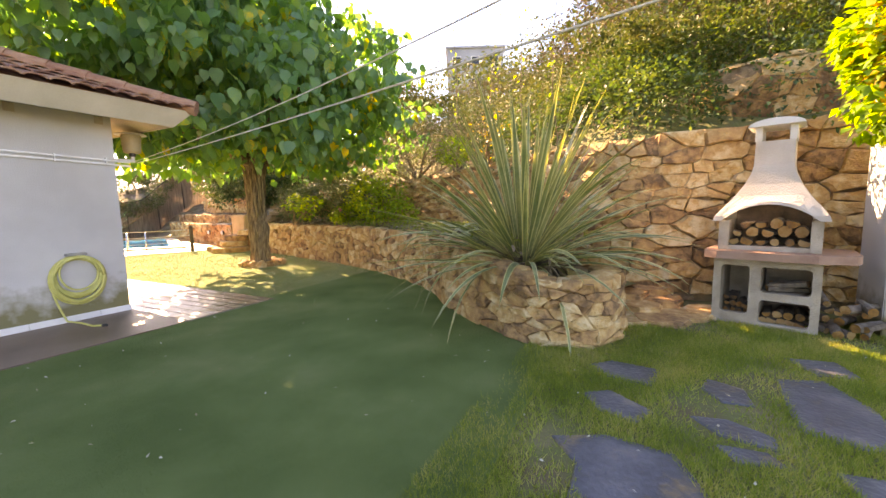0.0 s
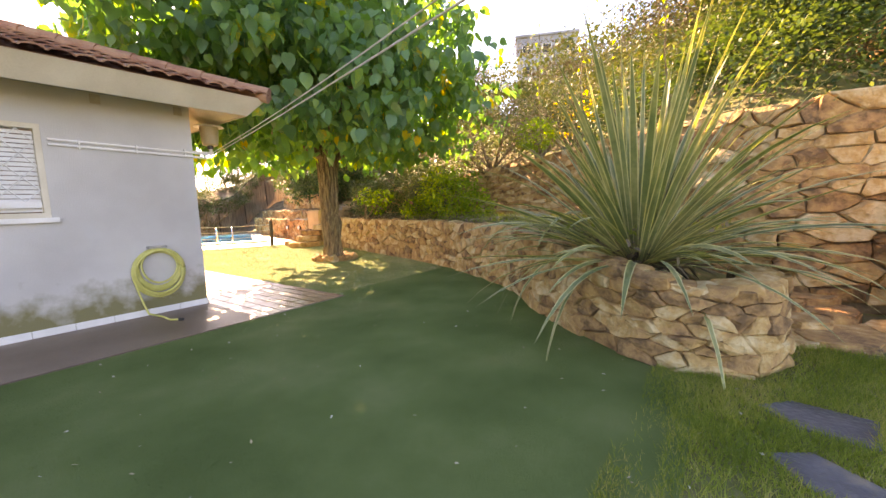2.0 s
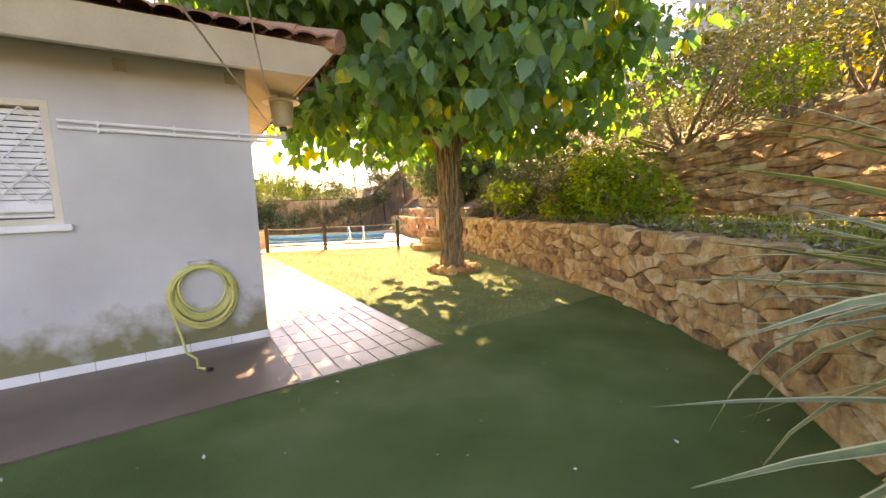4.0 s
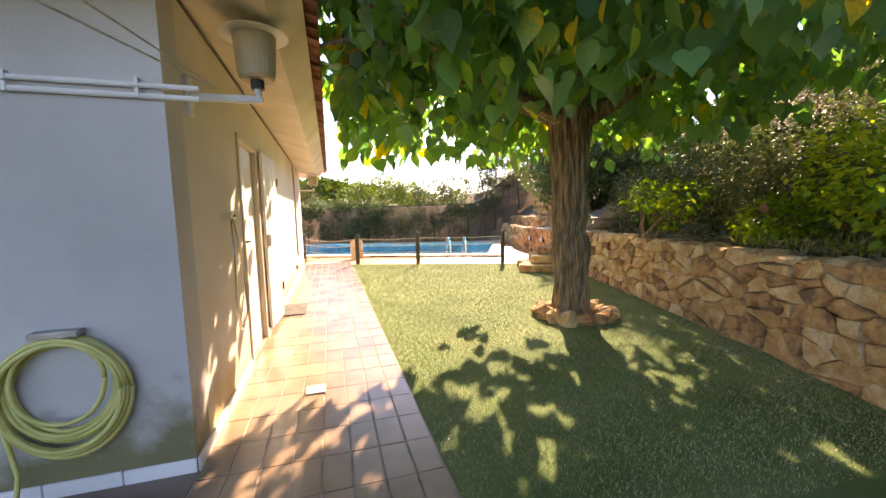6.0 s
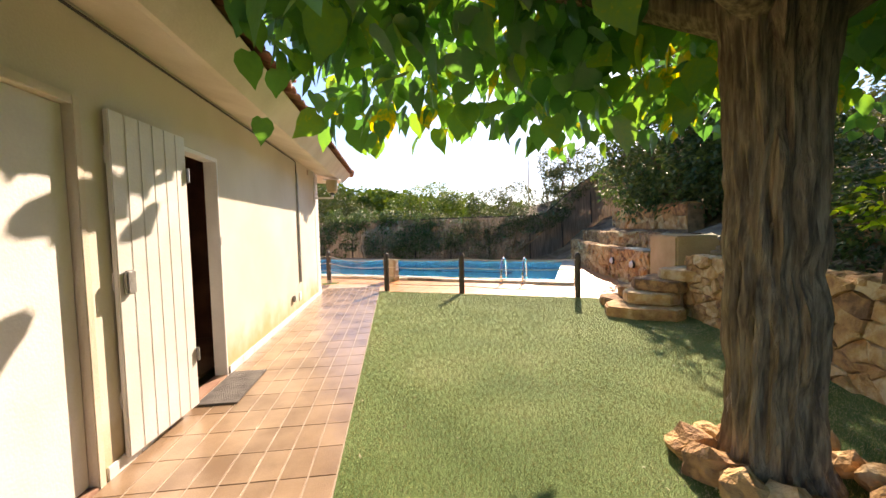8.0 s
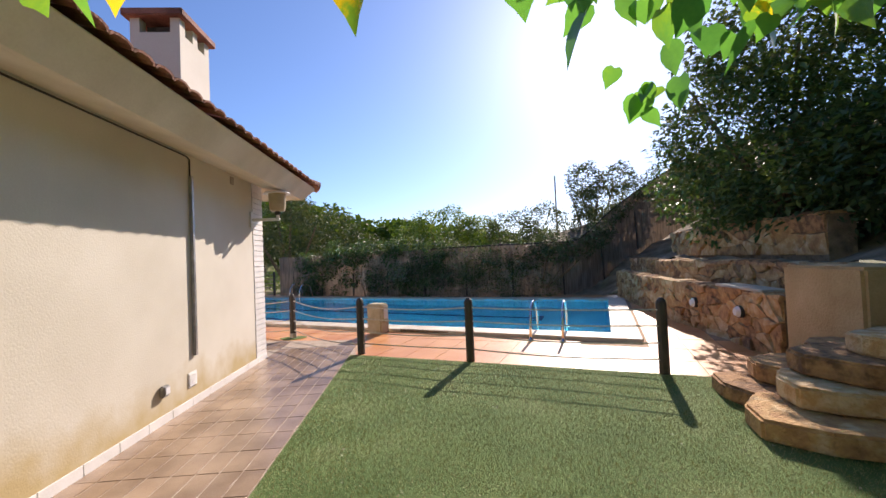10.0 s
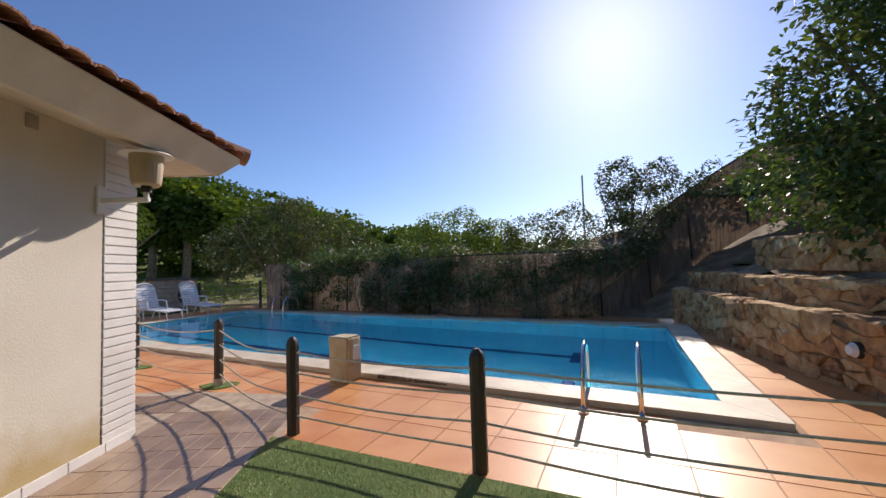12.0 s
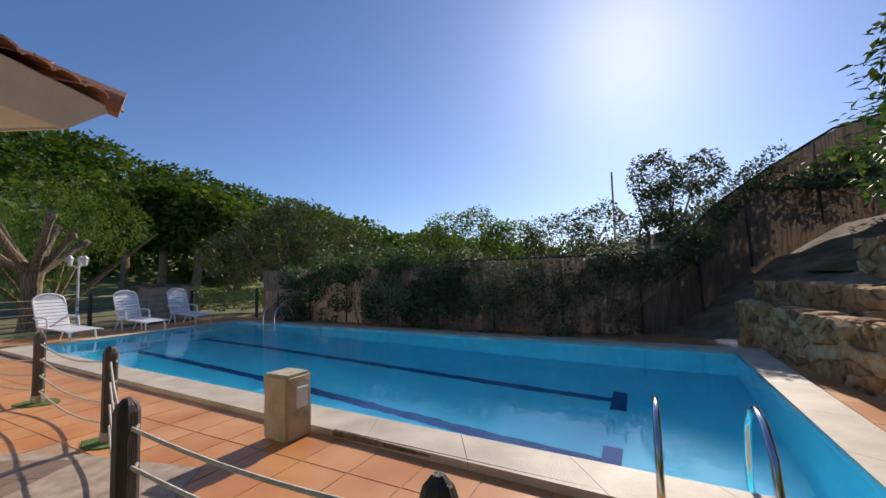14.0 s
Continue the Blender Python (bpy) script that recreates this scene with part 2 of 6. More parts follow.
def water_material():
    m = bpy.data.materials.new("pool_water")
    m.use_nodes = True
    n, l = m.node_tree.nodes, m.node_tree.links
    b = n["Principled BSDF"]
    b.inputs["Base Color"].default_value = (0.55, 0.93, 1.0, 1)
    b.inputs["Roughness"].default_value = 0.02
    b.inputs["IOR"].default_value = 1.33
    b.inputs["Transmission Weight"].default_value = 1
    geo = n.new("ShaderNodeNewGeometry")
    t = n.new("ShaderNodeTexNoise")
    t.inputs["Scale"].default_value, t.inputs["Detail"].default_value = 2.2, 3
    l.new(geo.outputs["Position"], t.inputs[0])
    bp = n.new("ShaderNodeBump")
    bp.inputs["Strength"].default_value, bp.inputs["Distance"].default_value = 0.14, 0.04
    l.new(t.outputs[0], bp.inputs["Height"])
    l.new(bp.outputs[0], b.inputs["Normal"])
    return m


M["water"] = water_material()


# ---- builders ----
def finish(bm, name, mat, smooth=False):
    me = bpy.data.meshes.new(name)
    bm.normal_update()
    bm.to_mesh(me)
    bm.free()
    me.materials.append(mat)
    if smooth:
        me.shade_smooth()
    return me


def part(name, bm, mat, parent=None, label="", kind="", smooth=False):
    ob = new(name, finish(bm, name, mat, smooth))
    ob.parent = parent
    return tagged(ob, label=label, kind=kind)


def thing(name, label, category, x=0, y=0, z=0, rz=0, group="", kind=""):
    ob = new(name)
    ob.empty_display_size = 0.1
    ob.matrix_world = pose(x, y, z, 0, 0, rz)
    return tagged(ob, label, category, group, kind)


def raw(name, verts, faces, mat, parent=None, label="", kind="", smooth=False):
    me = bpy.data.meshes.new(name)
    me.from_pydata([tuple(v) for v in verts], [], faces)
    me.update()
    me.materials.append(mat)
    if smooth:
        me.shade_smooth()
    ob = new(name, me)
    ob.parent = parent
    return tagged(ob, label=label, kind=kind)


def box(bm, x0, x1, y0, y1, z0, z1, bevel=0.0, m=None):
    r = bmesh.ops.create_cube(bm, size=1, matrix=Matrix.LocRotScale(((x0 + x1) / 2, (y0 + y1) / 2, (z0 + z1) / 2), None, (x1 - x0, y1 - y0, z1 - z0)))
    vs = r["verts"]
    if bevel:
        es = list({e for v in vs for e in v.link_edges})
        r2 = bmesh.ops.bevel(bm, geom=es, offset=bevel, segments=2, affect="EDGES", clamp_overlap=True)
        vs = list({v for f in r2["faces"] for v in f.verts} | {v for v in vs if v.is_valid})
    if m is not None:
        bmesh.ops.transform(bm, matrix=m, verts=vs)
    return bm


def B():
    return bmesh.new()


def rod(bm, a, b, r0, r1=None, seg=10):
    a, b = Vector(a), Vector(b)
    r1 = r0 if r1 is None else r1
    q = (b - a).to_track_quat("Z", "Y").to_matrix().to_4x4()
    bmesh.ops.create_cone(bm, cap_ends=True, segments=seg, radius1=r0, radius2=r1, depth=(b - a).length,
                          matrix=Matrix.Translation((a + b) / 2) @ q)
    return bm


def tube(bm, pts, radii, seg=8):
    """A tube through points with a radius at each."""
    pts = [Vector(p) for p in pts]
    rings = []
    side = None
    for i, p in enumerate(pts):
        d = (pts[min(i + 1, len(pts) - 1)] - pts[max(i - 1, 0)]).normalized()
        if side is None:
            side = d.orthogonal().normalized()
        side = (side - d * side.dot(d)).normalized()
        up = d.cross(side)
        r = radii[i] if isinstance(radii, (list, tuple)) else radii
        rings.append([bm.verts.new(p + (side * math.cos(k * math.tau / seg) + up * math.sin(k * math.tau / seg)) * r) for k in range(seg)])
    for a, b in zip(rings, rings[1:]):
        for k in range(seg):
            bm.faces.new((a[k], a[(k + 1) % seg], b[(k + 1) % seg], b[k]))
    bm.faces.new(rings[0][::-1])
    bm.faces.new(rings[-1])
    return bm


def prism(bm, poly, z0, z1, zt=None):
    """A polygon in plan, extruded; zt gives a top height at each corner."""
    lo = [bm.verts.new((x, y, z0)) for x, y in poly]
    hi = [bm.verts.new((x, y, zt[i] if zt else z1)) for i, (x, y) in enumerate(poly)]
    n = len(poly)
    bm.faces.new(hi)
    bm.faces.new(lo[::-1])
    for i in range(n):
        bm.faces.new((lo[i], lo[(i + 1) % n], hi[(i + 1) % n], hi[i]))
    bmesh.ops.recalc_face_normals(bm, faces=bm.faces)
    return bm


def cells(w, h, sw, sh, rng):
    """Irregular polygons that fill w x h, one round each of many jittered seeds."""
    nx, ny = max(1, round(w / sw)), max(1, round(h / sh))
    seeds = []
    for j in range(ny):
        row = rng.uniform(-0.5, 0.5)
        for i in range(nx + 1):
            if rng.random() < 0.30:
                continue
            seeds.append(((i + row + rng.uniform(-0.38, 0.38)) * w / nx, (j + 0.5 + rng.uniform(-0.28, 0.28)) * h / ny))
            if rng.random() < 0.22:
                seeds.append(((i + row + rng.uniform(0.3, 0.7)) * w / nx, (j + rng.uniform(0.1, 0.9)) * h / ny))
    P = np.array(seeds)
    asp = sw / sh
    out = []
    for i, (px, py) in enumerate(seeds):
        d = ((P[:, 0] - px) / asp) ** 2 + (P[:, 1] - py) ** 2
        poly = [(0, 0), (w, 0), (w, h), (0, h)]
        for k in np.argsort(d)[1:15]:
            qx, qy = P[k]
            ax, ay = (qx - px) / asp ** 2, qy - py
            c = (qx * qx - px * px) / asp ** 2 / 2 + (qy * qy - py * py) / 2
            res = []
            for (x0, y0), (x1, y1) in zip(poly, poly[1:] + poly[:1]):
                f0, f1 = ax * x0 + ay * y0 - c, ax * x1 + ay * y1 - c
                if f0 <= 0:
                    res.append((x0, y0))
                if f0 * f1 < 0:
                    t = f0 / (f0 - f1)
                    res.append((x0 + (x1 - x0) * t, y0 + (y1 - y0) * t))
            poly = res
            if len(poly) < 3:
                break
        if len(poly) >= 3:
            xs, ys = [p[0] for p in poly], [p[1] for p in poly]
            if (max(xs) - min(xs)) > 0.04 and (max(ys) - min(ys)) > 0.025:
                rough = []
                for (xa, ya), (xb, yb) in zip(poly, poly[1:] + poly[:1]):
                    rough.append((xa, ya))
                    ln = math.hypot(xb - xa, yb - ya)
                    if ln > 0.07 and 0.01 < (ya + yb) / 2 < h - 0.01:
                        k = rng.uniform(-0.07, 0.07)
                        rough.append(((xa + xb) / 2 - (yb - ya) * k, (ya + yb) / 2 + (xb - xa) * k))
                out.append(rough)
    return out


def smooth_line(pts, steps=6):
    """Catmull-Rom through plan points."""
    out = []
    p = [Vector(q) for q in pts]
    for i in range(len(p) - 1):
        a, b, c, d = p[max(i - 1, 0)], p[i], p[i + 1], p[min(i + 2, len(p) - 1)]
        for k in range(steps):
            t = k / steps
            out.append(0.5 * (2 * b + (c - a) * t + (2 * a - 5 * b + 4 * c - d) * t * t + (3 * b - a - 3 * c + d) * t ** 3))
    return out + [p[-1]]


class Line:
    """A line in plan with place and normal (to the left of travel) at a length s."""

    def __init__(self, pts, steps=6):
        self.p = smooth_line(pts, steps)
        self.s = [0.0]
        for a, b in zip(self.p, self.p[1:]):
            self.s.append(self.s[-1] + (b - a).length)
        self.length = self.s[-1]

    def at(self, s):
        s = min(max(s, 0), self.length)
        i = int(np.clip(np.searchsorted(self.s, s) - 1, 0, len(self.p) - 2))
        a, b = self.p[i], self.p[i + 1]
        t = (s - self.s[i]) / max(self.s[i + 1] - self.s[i], 1e-6)
        d = (b - a).normalized()
        d0 = (self.p[i] - self.p[i - 1]).normalized() if i else d
        dd = (d0 * (1 - t) + d * t).normalized()
        return a + (b - a) * t, Vector((-dd.y, dd.x))


def rubble_wall(name, pts, base, top, sw, sh, thick, seed, label, near=(0, 1e9), lean=0.0, n_near=300, proud=(0.015, 0.05), category="stone wall"):
    """A wall of fitted stones along a plan line; its face looks to the left of travel. base and top: heights as functions of length."""
    rng = random.Random(seed)
    line = Line(pts)
    L = line.length
    hmax = max(top(s) - base(s) for s in np.linspace(0, L, 30))
    root = thing(name, label, category)
    root["kind"] = "structure"
    bm = B()
    N = max(8, int(L / 0.25))
    prev = None
    for i in range(N + 1):
        s = L * i / N
        p, n = line.at(s)
        z0, z1 = base(s), top(s) - 0.03
        f = p - n * 0.015
        g = p - n * thick
        f1 = f - n * lean * (z1 - z0)
        ring = [bm.verts.new((f.x, f.y, z0 - 0.1)), bm.verts.new((f1.x, f1.y, z1)), bm.verts.new((g.x, g.y, z1)), bm.verts.new((g.x, g.y, z0 - 0.1))]
        if prev:
            for k in range(4):
                bm.faces.new((prev[k], prev[(k + 1) % 4], ring[(k + 1) % 4], ring[k]))
        else:
            bm.faces.new(ring)
        prev = ring
    bm.faces.new(prev[::-1])
    bmesh.ops.recalc_face_normals(bm, faces=bm.faces)
    part("core", bm, M["mortar"], root)
    polys = cells(L, hmax, sw, sh, rng)
    made = []
    for poly in polys:
        cx, cy = sum(q[0] for q in poly) / len(poly), sum(q[1] for q in poly) / len(poly)
        out = rng.uniform(*proud)
        rings = []
        c0, n0 = line.at(cx)
        gx, gy = rng.uniform(-0.16, 0.16), rng.uniform(-0.22, 0.22)
        in1, in2 = rng.uniform(0.93, 1.0), rng.uniform(0.74, 0.92)
        for shrink, depth in ((0.985, -0.06), (in1, out * rng.uniform(0.35, 0.75)), (in2, out)):
            ring = []
            for x, y in poly:
                X, Y = cx + (x - cx) * shrink, cy + (y - cy) * shrink
                p, n = line.at(X)
                h = top(X) - base(X)
                z = base(X) + Y / hmax * h
                if y > hmax - 0.01:
                    z += rng.uniform(-0.03, 0.04)
                q = p + n * (depth + (gx * (X - cx) + gy * (Y - cy) if depth > 0 else 0) + (rng.uniform(-0.010, 0.010) if depth > 0 else 0) - lean * (z - base(X)))
                ring.append(Vector((q.x, q.y, z)))
            rings.append(ring)
        c1, n1 = line.at(cx)
        zc = base(cx) + cy / hmax * (top(cx) - base(cx))
        hub = c1 + n1 * (out * rng.uniform(0.92, 1.12) - lean * (zc - base(cx)))
        rings.append([Vector((hub.x + rng.uniform(-0.02, 0.02), hub.y, zc + rng.uniform(-0.015, 0.015)))])
        made.append((cx, rings))
    # top stones lying on the core
    s = 0.0
    while s < L - 0.1:
        w = rng.uniform(0.8, 1.5) * sw
        p, n = line.at(s + w / 2)
        t = Vector((n.y, -n.x))
        hgt = rng.uniform(0.03, 0.075)
        z = top(s + w / 2) - 0.035
        rings = []
        dpt = min(thick, 0.5)
        n_off = lean * (z - base(s))
        for shrink, dz in ((1.0, 0.0), (0.97, hgt * 0.6), (0.75, hgt)):
            ring = []
            for k in range(7):
                a = math.tau * k / 7 + rng.uniform(-0.15, 0.15)
                ex = w * 0.52 * math.copysign(abs(math.cos(a)) ** 0.6, math.cos(a)) * shrink
                ey = dpt * 0.52 * math.copysign(abs(math.sin(a)) ** 0.6, math.sin(a)) * shrink
                q = p - n * (dpt / 2 - 0.02 + n_off) + t * ex + n * ey
                ring.append(Vector((q.x, q.y, z + dz + rng.uniform(-0.006, 0.006))))
            rings.append(ring)
        rings.append([sum(rings[-1], Vector()) / 7 + Vector((rng.uniform(-0.02, 0.02), 0, rng.uniform(0.0, 0.03)))])
        made.append((s + w / 2, rings))
        s += w
    lo, hi = near
    count = 0
    V, F = [], []
    for cx, rings in made:
        n = len(rings[0])
        if lo <= cx <= hi and count < n_near:
            count += 1
            o = sum(rings[0], Vector()) / n
            vs = [tuple(v - o) for r in rings for v in r]
            fs = [(2 * n + k, 2 * n + (k + 1) % n, 3 * n) for k in range(n)] + [(k + a * n, (k + 1) % n + a * n, (k + 1) % n + (a + 1) * n, k + (a + 1) * n) for a in (0, 1) for k in range(n)]
            ob = raw("stone", vs, fs, M["stone"], root)
            ob.location = o
        else:
            b0 = len(V)
            V += [tuple(v) for r in rings for v in r]
            F += [(b0 + 2 * n + k, b0 + 2 * n + (k + 1) % n, b0 + 3 * n) for k in range(n)] + [(b0 + k + a * n, b0 + (k + 1) % n + a * n, b0 + (k + 1) % n + (a + 1) * n, b0 + k + (a + 1) * n) for a in (0, 1) for k in range(n)]
    if V:
        raw("far_stones", V, F, M["stonei"], root, kind="stuff")
    return root


def blob_points(blobs, n, rng, shell=0.55):
    """Points in ellipsoids (x, y, z, rx, ry, rz), thicker towards their skins."""
    w = np.array([b[3] * b[4] + b[4] * b[5] + b[3] * b[5] for b in blobs])
    k = rng.choice(len(blobs), n, p=w / w.sum())
    bl = np.array(blobs)[k]
    d = rng.normal(size=(n, 3))
    d /= np.linalg.norm(d, axis=1)[:, None]
    r = shell + (1 - shell) * rng.random(n) ** 0.6
    r *= 1 + 0.12 * np.sin(d[:, 0] * 7 + k) + 0.10 * np.sin(d[:, 1] * 9 + 2 * k)
    return bl[:, :3] + d * r[:, None] * bl[:, 3:], d


def leaf_mesh(name, pts, size, mat, rng, parent=None, label="", droop=0.5, kind="", ratio=0.8, out=None, heart=False):
    """Many small folded leaves, each of a few triangles, at the given points."""
    n = len(pts)
    yaw = rng.random(n) * math.tau
    tilt = -droop + rng.normal(size=n) * 0.45
    L = size * (0.65 + 0.7 * rng.random(n))
    d = np.stack([np.cos(yaw) * np.cos(tilt), np.sin(yaw) * np.cos(tilt), np.sin(tilt)], 1)
    if out is not None:
        d = d * 0.7 + out * 0.55
        d /= np.linalg.norm(d, axis=1)[:, None]
    rnd = rng.normal(size=(n, 3))
    side = np.cross(d, rnd * 0.35 + np.array([0, 0, 1.0]))
    side /= np.linalg.norm(side, axis=1)[:, None] + 1e-9
    up = np.cross(side, d)
    L = L[:, None]
    if heart:
        half = [(-0.07, 0.20, 0.07), (0.08, 0.40, 0.10), (0.34, 0.47, 0.09), (0.62, 0.36, 0.04), (0.84, 0.17, -0.03)]
        shape = [(0, 0, 0)] + half + [(1.12, 0, -0.12)] + [(a, -b, c) for a, b, c in half[::-1]] + [(0.45, 0, 0.0)]
        faces = [(0, 1, 2, 12), (12, 2, 3, 4), (12, 4, 5, 6), (12, 6, 7, 8), (12, 8, 9, 10), (12, 10, 11, 0)]
    else:
        shape = [(0, 0, 0), (0.35, ratio * 0.5, 0.07), (1.0, 0, -0.05), (0.35, -ratio * 0.5, 0.07)]
        faces = [(0, 1, 2), (0, 2, 3)]
    m = len(shape)
    V = np.stack([pts + d * L * a + side * L * b + up * L * c for a, b, c in shape], 1).reshape(-1, 3)
    F = (np.arange(n)[:, None, None] * m + np.array(faces)[None]).reshape(-1, len(faces[0]))
    me = bpy.data.meshes.new(name)
    me.vertices.add(len(V))
    me.vertices.foreach_set("co", V.ravel())
    k = F.shape[1]
    me.loops.add(F.size)
    me.loops.foreach_set("vertex_index", F.ravel())
    me.polygons.add(len(F))
    me.polygons.foreach_set("loop_start", np.arange(len(F)) * k)
    me.update(calc_edges=True)
    me.materials.append(mat)
    ob = new(name, me)
    ob.parent = parent
    return tagged(ob, label=label, kind=kind)


def shrub(name, label, blobs, n, size, mat, seed, stems=5, category="shrub", droop=0.2, stem_mat=None, ground=None, ratio=0.6, r=0.02):
    """A bush: stems from its foot into its crown, and leaves."""
    rng = np.random.default_rng(seed)
    x, y = blobs[0][0], blobs[0][1]
    z0 = ground if ground is not None else blobs[0][2] - blobs[0][5]
    root = thing(name, label, category)
    pts, out = blob_points(blobs, n, rng)
    pts[:, 2] = np.maximum(pts[:, 2], z0 + 0.02)
    leaf_mesh("crown", pts, size, mat, rng, root, droop=droop, out=out, ratio=ratio)
    for i in range(stems):
        bm = B()
        b = blobs[i % len(blobs)]
        q = np.array(b[:3]) + rng.normal(size=3) * np.array(b[3:]) * 0.45
        a = Vector((x + rng.uniform(-0.12, 0.12), y + rng.uniform(-0.12, 0.12), z0 - 0.05))
        q = Vector(q)
        mid = a.lerp(q, 0.5) + Vector(rng.normal(size=3) * 0.06)
        tube(bm, [a, mid, q], [r * 1.5, r, r * 0.4], 6)
        part("stem", bm, stem_mat or M["bark"], root)
    return root
# ---- ground, turf, pool ----
POOL = [Vector((8.92, 15.57)), Vector((11.05, 19.95)), Vector((-0.70, 26.50)), Vector((-2.83, 22.0))]
WATER_Z, COPING_Z, POOL_DEPTH = 0.02, 0.06, 1.45


def ring_sheet(name, outer, inner, z, mat, label, kind="structure"):
    bm = B()
    o = [bm.verts.new((p[0], p[1], z)) for p in outer]
    i = [bm.verts.new((p[0], p[1], z)) for p in inner]
    for k in range(4):
        bm.faces.new((o[k], o[(k + 1) % 4], i[(k + 1) % 4], i[k]))
    bmesh.ops.recalc_face_normals(bm, faces=bm.faces)
    for f in bm.faces:
        if f.normal.z < 0:
            f.normal_flip()
    return part(name, bm, mat, label=label, kind=kind)


def offset_quad(q, d):
    c = sum(q, Vector((0, 0))) / 4
    out = []
    for k in range(4):
        a = (q[k] - q[k - 1]).normalized()
        b = (q[(k + 1) % 4] - q[k]).normalized()
        m = a - b
        out.append(q[k] + m / max(abs(a.x * b.y - a.y * b.x), 0.3) * d)
    return out


ring_sheet("ground", [(900, -900), (900, 900), (-900, 900), (-900, -900)], POOL, -0.10, M["earth"], "brown earth with moss and dry grass under the garden")
ring_sheet("pavement", [(10.9, 11.6), (12.6, 21.4), (-2.2, 29.6), (-9.5, 15.0)], POOL, -0.004, M["joint"], "sandy mortar bed under terracotta slabs round the pool")

# pool basin
pool = thing("swimming_pool", "rectangular swimming pool lined with blue mosaic, full of clear water", "swimming pool")
pool["kind"] = "structure"
bm = B()
top = [bm.verts.new((p.x, p.y, COPING_Z - 0.02)) for p in POOL]
bot = [bm.verts.new((p.x, p.y, -POOL_DEPTH)) for p in POOL]
bm.faces.new(bot)
for k in range(4):
    bm.faces.new((top[k], top[(k + 1) % 4], bot[(k + 1) % 4], bot[k]))
part("basin", bm, M["pooltile"], pool)


def pool_uv(u, v):
    """Place in the pool: u along its length from the ladder end, v across from the house side."""
    a = POOL[0].lerp(POOL[3], u)
    b = POOL[1].lerp(POOL[2], u)
    return a.lerp(b, v)


for v in (0.30, 0.64):
    bm = B()
    def strip(u0, u1, v0, v1):
        prism(bm, [tuple(pool_uv(*q)) for q in ((u0, v0), (u1, v0), (u1, v1), (u0, v1))], -POOL_DEPTH + 0.004, -POOL_DEPTH + 0.008)
    strip(0.13, 0.9, v - 0.018, v + 0.018)
    strip(0.115, 0.13, v - 0.07, v + 0.07)
    strip(0.9, 0.915, v - 0.07, v + 0.07)
    part("lane_line", bm, M["poolline"], pool)
bm = B()
inner = [p for p in POOL]
vs = [bm.verts.new((p.x, p.y, WATER_Z)) for p in inner]
bm.faces.new(vs)
bmesh.ops.recalc_face_normals(bm, faces=bm.faces)
for f in bm.faces:
    if f.normal.z < 0:
        f.normal_flip()
water = part("water", bm, M["water"], pool, "clear blue pool water")
water.visible_shadow = False

# coping: separate pale stones round the basin
coping = thing("pool_coping", "pale cream stone coping raised round the swimming pool", "coping", kind="structure")
OUT = offset_quad(POOL, 0.42)
for k in range(4):
    a, b, A, C = POOL[k], POOL[(k + 1) % 4], OUT[k], OUT[(k + 1) % 4]
    n = round((b - a).length / 0.9)
    for i in range(n):
        q = [a.lerp(b, (i + 0.003) / n), a.lerp(b, (i + 0.997) / n), A.lerp(C, (i + 0.997) / n), A.lerp(C, (i + 0.003) / n)]
        bm = prism(B(), [tuple(p) for p in q], -0.02, COPING_Z)
        part("coping_stone", bm, M["coping"], coping)

# artificial turf
LOW = [(5.3, 0.50), (4.64, 0.62), (4.42, 1.05), (4.50, 1.45), (4.9, 2.08), (5.5, 2.75), (6.3, 3.5), (7.0, 4.6), (7.5, 5.55), (8.0, 6.9), (8.3, 8.0), (8.75, 9.5), (9.1, 10.8), (9.35, 11.9)]
TURF = [(-9, 0.8), (4.45, 1.02)] + [(x + 0.1, y) for x, y in LOW[4:]] + [(9.9, 12.85), (4.90, 15.27), (4.765, 15.30), (4.765, 5.19), (-9, 5.05)]
bm = prism(B(), TURF, -0.09, 0.006)
part("turf", bm, M["turf"], label="green artificial turf lawn with pale flecks", kind="structure")


def inside(poly, P):
    x, y = P[:, 0], P[:, 1]
    c = np.zeros(len(P), bool)
    for (x0, y0), (x1, y1) in zip(poly, poly[1:] + poly[:1]):
        hit = (y0 > y) != (y1 > y)
        c ^= hit & (x < (x1 - x0) * (y - y0) / ((y1 - y0) or 1e-9) + x0)
    return c


